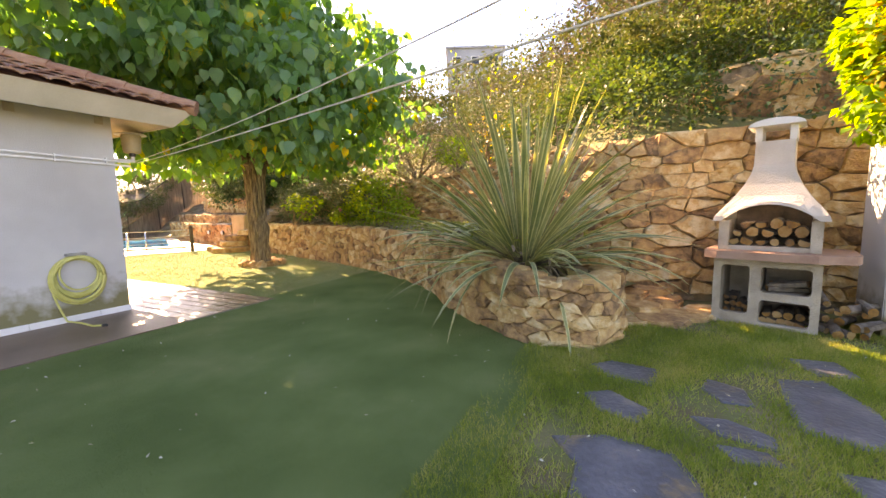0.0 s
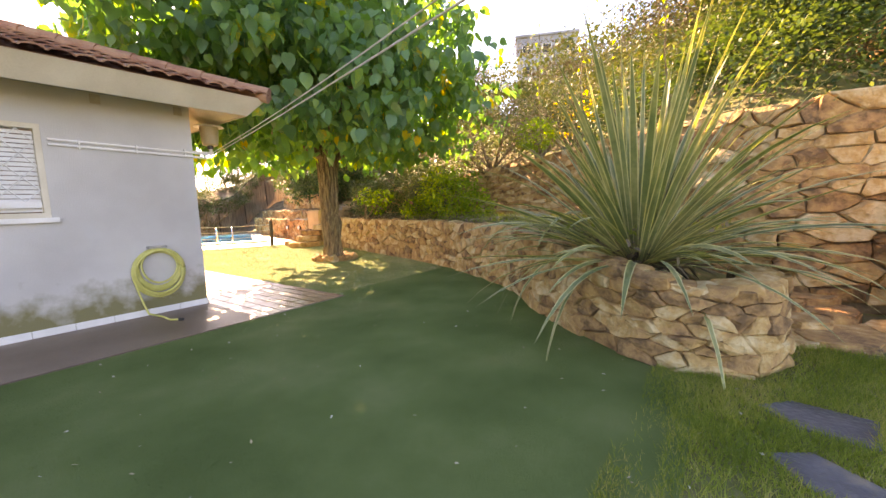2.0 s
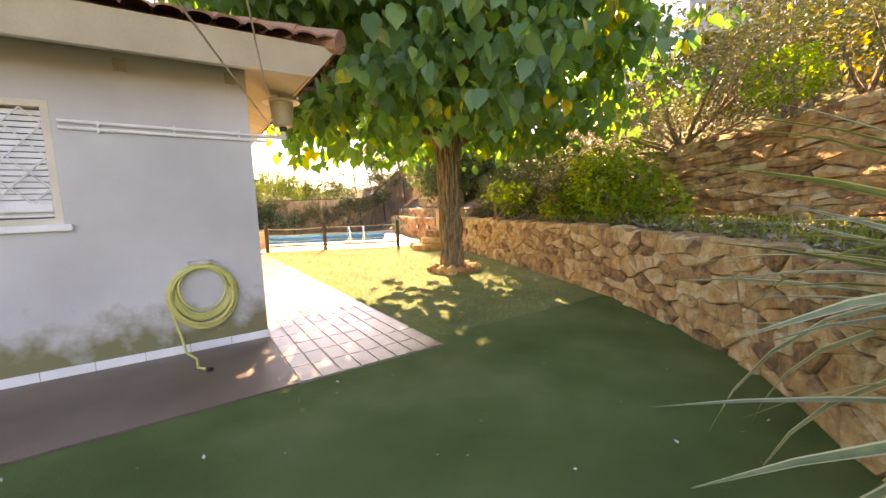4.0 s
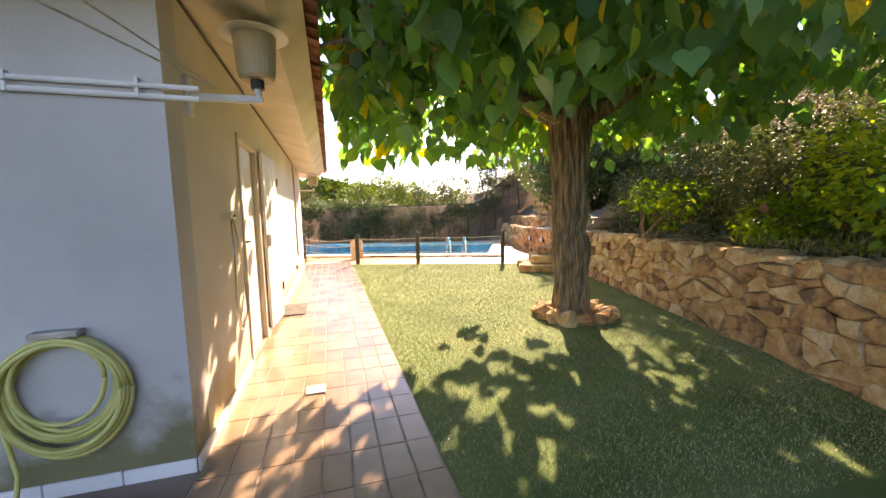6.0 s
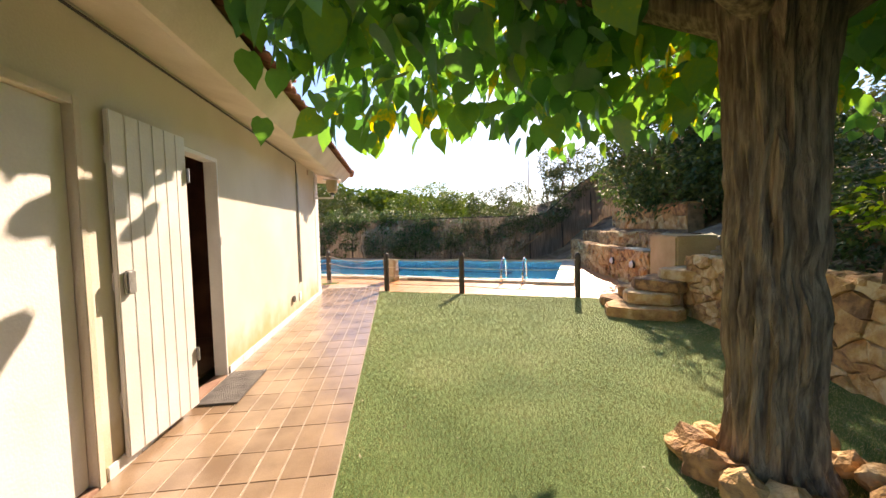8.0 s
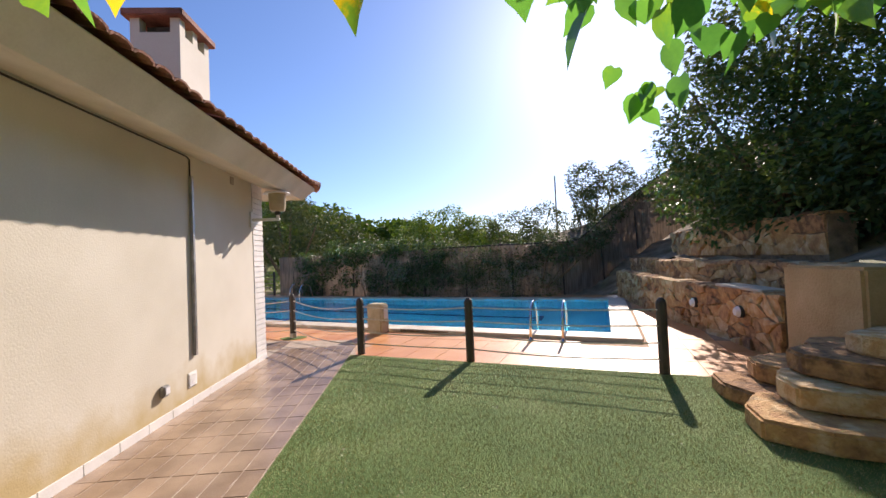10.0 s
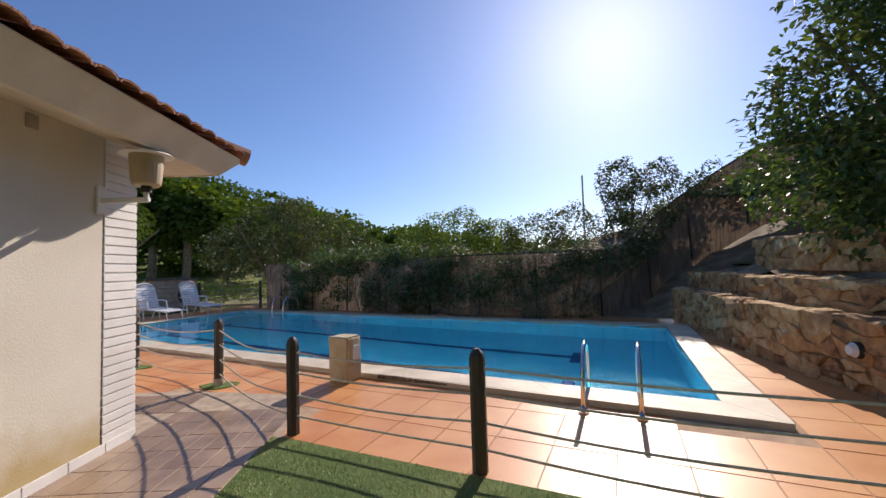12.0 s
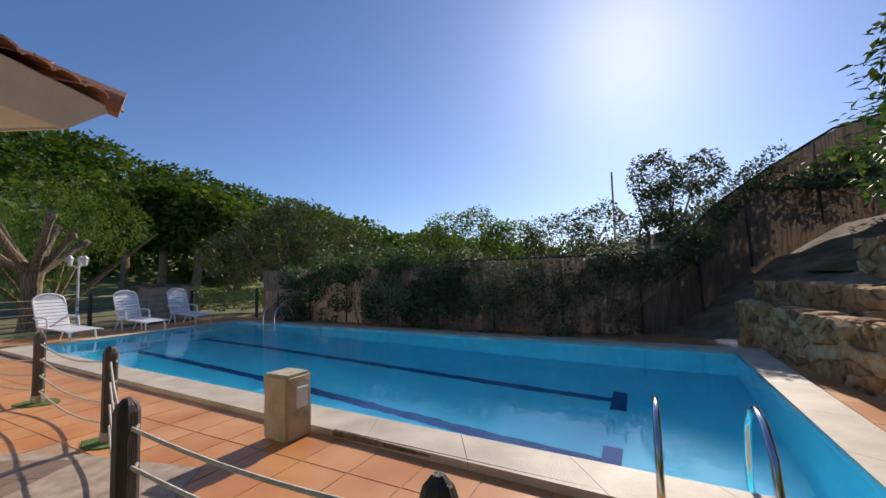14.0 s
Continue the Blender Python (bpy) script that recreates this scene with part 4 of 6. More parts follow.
pts = pts[(pts[:, 2] > 1.84 + 0.5 * nrng.random(len(pts))) & ~((pts[:, 0] < 4.4) & (pts[:, 2] < 3.25 + 0.3 * (4.4 - pts[:, 0])))]
leaf_mesh("crown", pts, 0.165, M["leaf"], nrng, tree, droop=1.05, heart=True)

rng = random.Random(31)
ringst = thing("rock_ring", "ring of rough ochre rocks round the foot of the tree", "rock edging")


def rock(bm, c, r, rng, sub=2, flat=0.7):
    res = bmesh.ops.create_icosphere(bm, subdivisions=sub, radius=1)
    off = Vector((rng.uniform(0, 50), rng.uniform(0, 50), rng.uniform(0, 50)))
    sc = Vector((r * rng.uniform(0.8, 1.25), r * rng.uniform(0.8, 1.25), r * flat))
    rot = Euler((rng.uniform(-0.4, 0.4), rng.uniform(-0.4, 0.4), rng.uniform(0, 6.3))).to_matrix()
    for v in res["verts"]:
        k = 1 + 0.55 * noise.noise(v.co * 1.4 + off) + 0.24 * noise.noise(v.co * 3.5 + off)
        q = v.co * k
        v.co = rot @ Vector((q.x * sc.x, q.y * sc.y, q.z * sc.z)) + Vector(c)
    return bm


for i in range(13):
    a = math.tau * i / 13
    rr = rng.uniform(0.34, 0.42)
    bm = rock(B(), (TX + 0.05 + math.cos(a) * rr, TY - 0.06 + math.sin(a) * rr, 0.06), rng.uniform(0.10, 0.14), rng)
    part("rock", bm, M["stone"], ringst)
# ---- doors, window and fittings of the house ----
def placed(ob, x, y, z, rz=0.0):
    ob.matrix_world = pose(x, y, z, 0, 0, rz)
    return ob


# closed door
d = thing("door_1", "closed white wooden door with a black lever handle", "door", HX - 0.06, 8.48, 0.0, 0, kind="structure")
part("frame", box(box(box(B(), -0.05, 0.075, -0.449, -0.40, 0, 2.088, 0.004), -0.05, 0.075, 0.40, 0.449, 0, 2.088, 0.004), -0.05, 0.075, -0.40, 0.40, 2.04, 2.088, 0.004), M["fascia"], d)
part("leaf", box(B(), -0.02, 0.025, -0.397, 0.397, 0.03, 2.037, 0.004), M["white"], d)
part("plate", box(B(), 0.0252, 0.034, -0.35, -0.31, 0.98, 1.22, 0.006), M["dark"], d)
part("door_handle", tube(B(), [(0.034, -0.33, 1.13), (0.075, -0.33, 1.13), (0.078, -0.31, 1.13), (0.076, -0.20, 1.125)], 0.009, 8), M["dark"], d, smooth=True)
part("sill", box(B(), -0.1, 0.07, -0.40, 0.40, 0.0, 0.028, 0.004), M["shelfred"], d)
# open boarded leaf folded back on the wall
d = thing("door_2", "open white boarded shutter door folded back beside the doorway", "door", HX + 0.05, 9.445, 0.0, -4, kind="structure")
for i in range(6):
    part("board", box(B(), -0.014, 0.018, -0.36 + i * 0.12 + 0.002, -0.36 + (i + 1) * 0.12 - 0.002, 0.06, 2.08, 0.005), M["white"], d)
for z in (0.35, 1.05, 1.78):
    part("rail", box(B(), -0.034, -0.0145, -0.35, 0.35, z, z + 0.1, 0.004), M["white"], d)
part("lock", box(B(), 0.0185, 0.05, -0.33, -0.26, 1.02, 1.16, 0.008), M["metal"], d)
for z in (0.4, 1.75):
    part("hinge", rod(B(), (0.03, 0.355, z), (0.03, 0.355, z + 0.1), 0.012), M["metal"], d)
d = thing("doorway", "white door frame round a dark open doorway", "doorway", HX - 0.05, 10.19, 0, 0, kind="structure")
part("frame", box(box(box(B(), -0.06, 0.054, -0.369, -0.34, 0, 2.058, 0.004), -0.06, 0.054, 0.34, 0.369, 0, 2.058, 0.004), -0.06, 0.054, -0.34, 0.34, 2.02, 2.058, 0.004), M["white"], d)
part("strike_plate", box(B(), 0.055, 0.059, 0.345, 0.362, 1.25, 1.33), M["metal"], d)
part("threshold", box(B(), -0.06, 0.05, -0.338, 0.338, 0.0, 0.02), M["shelfred"], d)
cab = thing("cupboard", "dark brown timber cupboard inside the doorway", "cupboard", HX - 1.1, 10.95, 0.02)
part("body", box(B(), -0.3, 0.3, -0.5, 0.5, 0, 2.0, 0.01), M["timber"], cab)
for i in (-1, 1):
    part("door", box(B(), 0.301, 0.32, i * 0.25 - 0.24, i * 0.25 + 0.24, 0.08, 1.95, 0.006), M["timber"], cab)
bm = box(B(), HX - 1.6, HX - 0.3, 12.0, 12.1, 0.02, WALL_H - 0.01)
part("inner_wall", bm, M["timber"], label="brown panelled inner wall", kind="structure")
mt = thing("doormat", "grey rubber doormat before the open doorway", "doormat", HX + 0.14, 10.22, 0.0105)
bm = box(B(), -0.115, 0.20, -0.36, 0.38, 0.0, 0.014, 0.004)
part("pad", bm, M["mat"], mt)

# window with a shutter and grille
w = thing("window_1", "white shuttered window behind a white diamond grille", "window", 0, HY0, 0, 0, kind="structure")
part("window_frame", box(box(box(box(B(), WX0 + 0.001, WX0 + 0.05, 0.0, 0.14, WZ0, WZ1 - 0.001), WX1 - 0.05, WX1 - 0.001, 0.0, 0.14, WZ0, WZ1 - 0.001), WX0 + 0.05, WX1 - 0.05, 0.0, 0.14, WZ1 - 0.05, WZ1 - 0.001), WX0 + 0.05, WX1 - 0.05, 0.0, 0.14, WZ0, WZ0 + 0.05), M["fascia"], w)
part("window_sill", box(B(), WX0 - 0.06, WX1 + 0.05, -0.05, -0.002, WZ0 - 0.05, WZ0 + 0.0, 0.006), M["white"], w)
nsl = 18
for i in range(nsl):
    z = WZ0 + 0.06 + i * (WZ1 - WZ0 - 0.12) / nsl
    part("slat", box(B(), WX0 + 0.052, WX1 - 0.052, -0.004, 0.004, -0.021, 0.021, 0.002, Matrix.Translation((0, 0.07, z + 0.02)) @ Matrix.Rotation(radians(-22), 4, "X")), M["white"], w)
bm = B()
gx0, gx1, gz0, gz1 = WX0 + 0.055, WX1 - 0.055, WZ0 + 0.16, WZ1 - 0.055
nd = 4
dx, dz = (gx1 - gx0) / nd, (gz1 - gz0) / 3
for i in range(nd):
    for j in range(3):
        x, z = gx0 + i * dx, gz0 + j * dz
        for a, b in (((x, z + dz / 2), (x + dx / 2, z)), ((x + dx / 2, z), (x + dx, z + dz / 2)), ((x + dx, z + dz / 2), (x + dx / 2, z + dz)), ((x + dx / 2, z + dz), (x, z + dz / 2))):
            rod(bm, (a[0], 0.03, a[1]), (b[0], 0.03, b[1]), 0.006, seg=6)
part("grille", bm, M["white"], w)
bm = box(B(), WX0 + 0.055, WX1 - 0.055, 0.015, 0.045, WZ0 + 0.1, WZ0 + 0.16, 0.004)
part("bottom_rail", bm, M["white"], w)

# eave brackets (stub beams) and conduits
for x in (2.58, 3.37, 1.7, 0.8):
    b = thing("vent_block", "small grey vent block in the wall under the eave", "vent", x, HY0, 2.48)
    part("block", box(B(), -0.045, 0.045, -0.012, -0.001, -0.05, 0.05, 0.003), M["concrete"], b)
for y in (14.5,):
    b = thing("vent_block", "small grey vent block in the wall under the eave", "vent", HX, y, 2.49)
    part("block", box(B(), 0.001, 0.012, -0.045, 0.045, -0.05, 0.05, 0.003), M["concrete"], b)
for z in (1.94, 1.99):
    c = thing("conduit", "white painted conduit along the front wall", "conduit", 0, 0, 0)
    part("pipe", rod(B(), (2.16, HY0 - 0.016, z + 0.02), (HX + 0.16, HY0 - 0.016, z - 0.01), 0.014), M["white"], c)
    for x in (2.4, 2.9, 3.4):
        part("clip", box(B(), x - 0.008, x + 0.008, HY0 - 0.034, HY0 - 0.001, z - 0.012, z + 0.03), M["white"], c)
c = thing("cable", "dark cable clipped along the wall under the eave", "cable")
part("wire", tube(B(), [(HX + 0.008, 6.6, 2.545), (HX + 0.008, 9, 2.54), (HX + 0.008, 13.5, 2.54), (HX + 0.008, 13.56, 2.52), (HX + 0.008, 13.56, 2.2)], 0.008, 6), M["darkpost"], c)
c = thing("downpipe", "dark grey conduit down the cream wall", "pipe")
part("pipe", box(B(), HX + 0.001, HX + 0.034, 13.54, 13.585, 0.5, 2.35, 0.006), M["metal"], c)


def lamp(y, flip=1):
    t = thing("wall_lamp", "beige cup-shaped lamp upright on a white wall bracket", "wall lamp", HX, y, 0)
    part("plate", box(B(), 0.001, 0.02, -0.045, 0.045, 1.93, 2.16, 0.006), M["white"], t)
    part("arm", box(B(), 0.02, 0.40, -0.02, 0.02, 2.02, 2.06, 0.006), M["white"], t)
    part("spigot", rod(B(), (0.375, 0, 2.06), (0.375, 0, 2.10), 0.02), M["white"], t)
    part("socket", rod(B(), (0.375, 0, 2.10), (0.375, 0, 2.15), 0.038), M["dark"], t)
    bm = B()
    tube(bm, [(0.375, 0, 2.15), (0.375, 0, 2.165), (0.375, 0, 2.20), (0.375, 0, 2.27), (0.375, 0, 2.34), (0.375, 0, 2.40)], [0.085, 0.100, 0.106, 0.112, 0.116, 0.120], 24)
    part("shade", bm, M["shade"], t, "beige plastic shade")
    part("top_disc", rod(B(), (0.375, 0, 2.401), (0.375, 0, 2.418), 0.19, 0.17, 24), M["white"], t, "flat white top disc")
    return t


lamp(6.85)
lamp(15.05)
s = thing("shower", "white hand shower with a hose on the cream wall", "shower", HX, 7.40, 0)
part("mixer", rod(B(), (0.05, -0.075, 1.36), (0.05, 0.09, 1.36), 0.022), M["chrome"], s)
part("rose", box(B(), 0.02, 0.10, -0.13, -0.075, 1.335, 1.385, 0.012), M["chrome"], s)
hp = [(0.05, 0.02, 1.35), (0.05, 0.03, 1.0), (0.045, 0.02, 0.65), (0.045, 0.10, 0.50), (0.045, 0.24, 0.46), (0.045, 0.36, 0.58), (0.04, 0.37, 0.8), (0.04, 0.30, 1.1), (0.045, 0.09, 1.34)]
part("shower_hose", tube(B(), [tuple(q) + () for q in [(v.x, v.y, v.z) for v in [Vector(p) for p in hp]]], 0.007, 6), M["chrome"], s, smooth=True)
v = thing("socket_box", "grey blue plastic socket box low on the wall", "socket", HX, 13.05, 0.30)
part("case", box(B(), 0.001, 0.045, -0.045, 0.045, -0.05, 0.05, 0.01), M["metal"], v)
part("lid", box(B(), 0.0455, 0.055, -0.035, 0.035, -0.03, 0.04, 0.006), M["plastic"], v)
v = thing("vent_grille", "white slatted vent low on the cream wall", "vent", HX, 13.52, 0.27)
part("frame", box(B(), 0.001, 0.008, -0.075, 0.075, -0.075, 0.075, 0.003), M["white"], v)
for i in range(6):
    part("slat", box(B(), 0.0085, 0.016, -0.062, 0.062, -0.06 + i * 0.021, -0.05 + i * 0.021), M["white"], v)
v = thing("floor_drain", "small square floor drain in the tiled path", "drain", 4.07, 7.31, 0.0125)
part("grate", box(B(), -0.075, 0.075, -0.075, 0.075, 0.0, 0.008, 0.003), M["coping"], v)

# garden hose on the wall
h = thing("garden_hose", "coiled yellow garden hose hanging on the white wall", "garden hose", 2.985, HY0, 0.57)
part("hanger", box(B(), -0.10, 0.10, -0.07, -0.001, 0.24, 0.27, 0.006), M["metal"], h)
rg = random.Random(3)
for i in range(13):
    pts = []
    ro = 0.235 + rg.uniform(-0.05, 0.045)
    drop = rg.uniform(-0.03, 0.01) - (ro - 0.235) * 0.6
    for k in range(29):
        a = math.tau * k / 28
        sag = 1.12 if math.sin(a) < 0 else 0.98
        pts.append((math.cos(a) * ro * 0.98, -0.02 - 0.015 * (i % 4) - 0.006 * math.sin(3 * a + i), math.sin(a) * ro * sag + drop))
    part("coil", tube(B(), pts, 0.0115, 7), M["hose"], h, smooth=True)
part("tail", tube(B(), [(-0.23, -0.03, 0.02), (-0.245, -0.03, -0.2), (-0.20, -0.05, -0.40), (-0.18, -0.12, -0.52), (-0.10, -0.3, -0.545), (-0.10, -0.52, -0.547), (-0.04, -0.60, -0.547)], 0.0115, 7), M["hose"], h, smooth=True)
part("nozzle", rod(B(), (-0.04, -0.60, -0.547), (-0.01, -0.64, -0.545), 0.016), M["dark"], h)
# two washing lines from the lamp bracket
for k, (a, b, sag) in enumerate((((3.72, 6.46, 2.0), (2.0, -1.4, 2.40), 0.10), ((3.74, 6.46, 1.98), (1.5, -1.2, 1.80), 0.03))):
    c = thing("overhead_cable", "thin pale cable strung from the eave to the garden", "cable")
    A, Bv = Vector(a), Vector(b)
    part("wire", tube(B(), [A.lerp(Bv, i / 12) - Vector((0, 0, sag * math.sin(math.pi * i / 12))) for i in range(13)], 0.0045, 5), M["rope"], c)

# ---- barbecue ----
bb = thing("masonry_barbecue", "white concrete barbecue with a flared hood, stacked with logs", "barbecue", 5.96, -0.81, 0.0, -106.9)
fr = 0.44


def slab_with_holes(bm, x0, x1, z0, z1, y0, y1, holes, r=0.04):
    """An upright slab in the local xz plane with rounded holes cut through it."""
    def outline(h):
        a0, a1, b0, b1 = h
        pts = []
        for cx, cz, st in ((a1 - r, b1 - r, 0), (a0 + r, b1 - r, 90), (a0 + r, b0 + r, 180), (a1 - r, b0 + r, 270)):
            for k in range(4):
                an = radians(st + k * 30)
                pts.append((cx + r * math.cos(an), cz + r * math.sin(an)))
        return pts
    loops = [[(x0, z0), (x1, z0), (x1, z1), (x0, z1)]] + [outline(h) for h in holes]
    edges = []
    for lp in loops:
        vs = [bm.verts.new((x, y0, z)) for x, z in lp]
        edges += [bm.edges.new((vs[k], vs[(k + 1) % len(vs)])) for k in range(len(vs))]
    r1 = bmesh.ops.triangle_fill(bm, edges=edges, use_beauty=True)
    faces = [f for f in r1["geom"] if isinstance(f, bmesh.types.BMFace)]
    ex = bmesh.ops.extrude_face_region(bm, geom=faces)
    bmesh.ops.translate(bm, vec=(0, y1 - y0, 0), verts=[q for q in ex["geom"] if isinstance(q, bmesh.types.BMVert)])
    bmesh.ops.recalc_face_normals(bm, faces=bm.faces)
    return bm


part("base_front", slab_with_holes(B(), -0.44, 0.44, 0.0, 0.72, -0.06, 0.02, [(-0.37, -0.12, 0.12, 0.64), (-0.03, 0.37, 0.37, 0.64), (-0.03, 0.37, 0.04, 0.29)]), M["concrete"], bb)
for x0, x1 in ((-0.44, -0.37), (-0.12, -0.03), (0.37, 0.44)):
    part("base_side", box(B(), x0, x1, 0.021, 0.60, 0, 0.72, 0.006), M["concrete"], bb)
part("base_shelf", box(B(), -0.029, 0.369, 0.021, 0.60, 0.29, 0.36), M["concrete"], bb)
part("base_back", box(B(), -0.44, 0.44, 0.601, 0.64, 0, 0.72), M["concrete"], bb)
part("worktop", prism(B(), [(-0.52, -0.14), (-0.40, -0.20), (0.40, -0.20), (0.66, -0.10), (0.70, 0.05), (0.66, 0.62), (-0.5, 0.66), (-0.54, 0.1)], 0.72, 0.80), M["shelfred"], bb, "red brown worktop slab")
for x0, x1 in ((-0.42, -0.33), (0.33, 0.42)):
    part("cheek", box(B(), x0, x1, -0.02, 0.58, 0.80, 1.12, 0.006), M["concrete"], bb)
part("back", box(B(), -0.33, 0.33, 0.50, 0.58, 0.80, 1.3), M["soot"], bb, "sooty firebrick back")
part("hearth", box(B(), -0.33, 0.33, 0.0, 0.50, 0.801, 0.85), M["concrete"], bb)


def hood(bm):
    """The flared hood: arched front edge below, narrowing to a square flue."""
    rings = []
    prof = [(1.12, 0.47, -0.10, 0.62), (1.17, 0.455, -0.09, 0.61), (1.26, 0.39, -0.04, 0.60), (1.38, 0.30, 0.02, 0.58), (1.50, 0.23, 0.08, 0.55), (1.62, 0.18, 0.12, 0.52), (1.70, 0.165, 0.14, 0.50), (1.95, 0.16, 0.15, 0.49)]
    N = 12
    for i, (z, hw, yf, yb) in enumerate(prof):
        ring = []
        for k in range(N + 1):
            t = k / N
            x = -hw + 2 * hw * t
            zz = z
            if i == 0:
                zz = z + 0.17 * max(0.0, math.sin(math.pi * min(max((t - 0.1) / 0.8, 0), 1))) ** 0.7
            elif i == 1:
                zz = max(z, 1.12 + 0.172 * max(0.0, math.sin(math.pi * min(max((t - 0.1) / 0.8, 0), 1))) ** 0.7 + 0.03)
            elif i == 2:
                zz = max(z, z + 0.06 * math.sin(math.pi * t))
            ring.append(bm.verts.new((x, yf, zz)))
        ring += [bm.verts.new((hw, yb, z)), bm.verts.new((-hw, yb, z))]
        rings.append(ring)
    for a, b in zip(rings, rings[1:]):
        n = len(a)
        for k in range(n):
            bm.faces.new((a[k], a[(k + 1) % n], b[(k + 1) % n], b[k]))
    bmesh.ops.solidify(bm, geom=list(bm.faces), thickness=-0.035)
    return bm


part("hood", hood(B()), M["hood"], bb)
for sx in (-0.14, 0.14):
    part("chimney_post", box(B(), sx - 0.03, sx + 0.03, 0.15, 0.49, 1.95, 2.10, 0.006), M["hood"], bb)
bm = B()
vv = []
for k in range(9):
    a = math.pi * k / 8
    vv.append((math.cos(a) * 0.23, 0.075 * math.sin(a)))
lo = [bm.verts.new((x, 0.08, 2.10 + z)) for x, z in vv]
hi = [bm.verts.new((x, 0.56, 2.10 + z)) for x, z in vv]
bm.faces.new(lo)
bm.faces.new(hi[::-1])
for k in range(9):
    bm.faces.new((lo[k], lo[(k + 1) % 9], hi[(k + 1) % 9], hi[k]))
bmesh.ops.recalc_face_normals(bm, faces=bm.faces)
part("cap", bm, M["hood"], bb)


def log_thing(x, y, z, length, r, rz, tilt=0.0, split=False, frame_m=None, rng=random.Random(5)):
    t = thing("log", "split firewood log with pale cut ends in the barbecue stack", "firewood", group="firewood")
    pts = []
    n = 10
    bm = B()
    prof = []
    for k in range(n):
        a = math.tau * k / n
        rr = r * rng.uniform(0.88, 1.1)
        px, pz = math.cos(a) * rr, math.sin(a) * rr
        if split and pz > r * 0.25:
            pz = r * 0.25
        prof.append((px, pz))
    a0 = [bm.verts.new((px, 0, pz)) for px, pz in prof]
    a1 = [bm.verts.new((px, length, pz)) for px, pz in prof]
    for k in range(n):
        bm.faces.new((a0[k], a0[(k + 1) % n], a1[(k + 1) % n], a1[k]))
    bmesh.ops.recalc_face_normals(bm, faces=bm.faces)
    part("bark", bm, M["logbark"], t)
    for yy, fl in ((-0.002, 1), (length + 0.002, -1)):
        bm = B()
        bm.faces.new([bm.verts.new((px * 0.97, yy, pz * 0.97)) for px, pz in prof][::fl])
        bmesh.ops.solidify(bm, geom=list(bm.faces), thickness=0.003)
        part("cut_end", bm, M["woodend"], t)
    t.matrix_world = (frame_m or Matrix()) @ pose(x, y, z, tilt, rng.uniform(0, 360) if not split else rng.uniform(-25, 25), rz)
    return t


BM = pose(5.96, -0.81, 0.0, 0, 0, -106.9)
rg = random.Random(12)
rows_ = [(0.85, 0.29, 6), (0.945, 0.26, 5), (1.035, 0.19, 4)]
for z, hw, n in rows_:
    for i in range(n):
        r = rg.uniform(0.040, 0.060)
        log_thing(-hw + 2 * hw * i / max(n - 1, 1), 0.03 + rg.uniform(0, 0.06), z + r, 0.36, r, rg.uniform(-8, 8), 0, rg.random() < 0.4, BM, rg)
for i in range(5):
    log_thing(0.0 + i * 0.075, 0.04 + rg.uniform(0, 0.05), 0.045 + (i % 2) * 0.02, 0.4, 0.045, rg.uniform(-6, 6), 0, rg.random() < 0.5, BM, rg)
for i in range(4):
    log_thing(0.03 + i * 0.09, 0.06, 0.13, 0.38, 0.04, rg.uniform(-6, 6), 0, rg.random() < 0.5, BM, rg)
log_thing(0.02, 0.10, 0.415, 0.34, 0.05, -70, 0, True, BM, rg)
log_thing(0.34, 0.05, 0.50, 0.34, 0.05, 74, -12, True, BM, rg)
log_thing(0.05, 0.2, 0.42, 0.3, 0.05, -50, 0, False, BM, rg)
for i in range(14):
    log_thing(-0.33 + (i % 4) * 0.06, 0.06 + rg.uniform(0, 0.1), 0.03 + (i // 4) * 0.075, 0.35, rg.uniform(0.025, 0.038), rg.uniform(-8, 8), 0, rg.random() < 0.4, BM, rg)
for i in range(16):
    log_thing(0.50 + (i % 4) * 0.09 + rg.uniform(-0.02, 0.02), 0.0 + rg.uniform(-0.1, 0.25), 0.04 + (i // 4) * 0.085, 0.36, rg.uniform(0.03, 0.045), rg.uniform(-45, 45), rg.uniform(-8, 12), rg.random() < 0.4, BM, rg)
# pier beside the barbecue, and the plinth below it
bm = box(B(), 5.95, 6.5, -3.4, -1.72, -0.1, 2.9, 0.01)
part("garden_wall", bm, M["plaster"], label="white rendered garden wall beside the barbecue", kind="structure")
rg = random.Random(77)
stp = thing("stone_steps", "rough ochre stone steps between the planter and the tall wall", "steps", kind="structure")
for i, (x, y, z) in enumerate([(5.75, 0.15, 0.08), (6.05, -0.1, 0.07), (6.15, 0.35, 0.17), (6.5, 0.1, 0.19), (6.5, 0.55, 0.28), (6.85, 0.25, 0.30), (5.7, 0.45, 0.06), (6.3, -0.35, 0.09)]):
    n = 8
    poly = [(x + math.cos(math.tau * k / n) * rg.uniform(0.26, 0.36), y + math.sin(math.tau * k / n) * rg.uniform(0.24, 0.32)) for k in range(n)]
    bm = prism(B(), poly, -0.1, z * 0.6)
    bmesh.ops.bevel(bm, geom=[e for e in bm.edges if all(q.co.z > 0 for q in e.verts)], offset=0.02, segments=2, affect="EDGES")
    part("stone", bm, M["stone"], stp)

# ---- the sword-leaved plant on the tip of the planter ----
PX, PY, PZ = 5.40, 1.60, 0.58
ph = thing("sword_leaf_plant", "large variegated sword-leaved plant on the stone planter", "plant", PX, PY, PZ)
rg = random.Random(40)


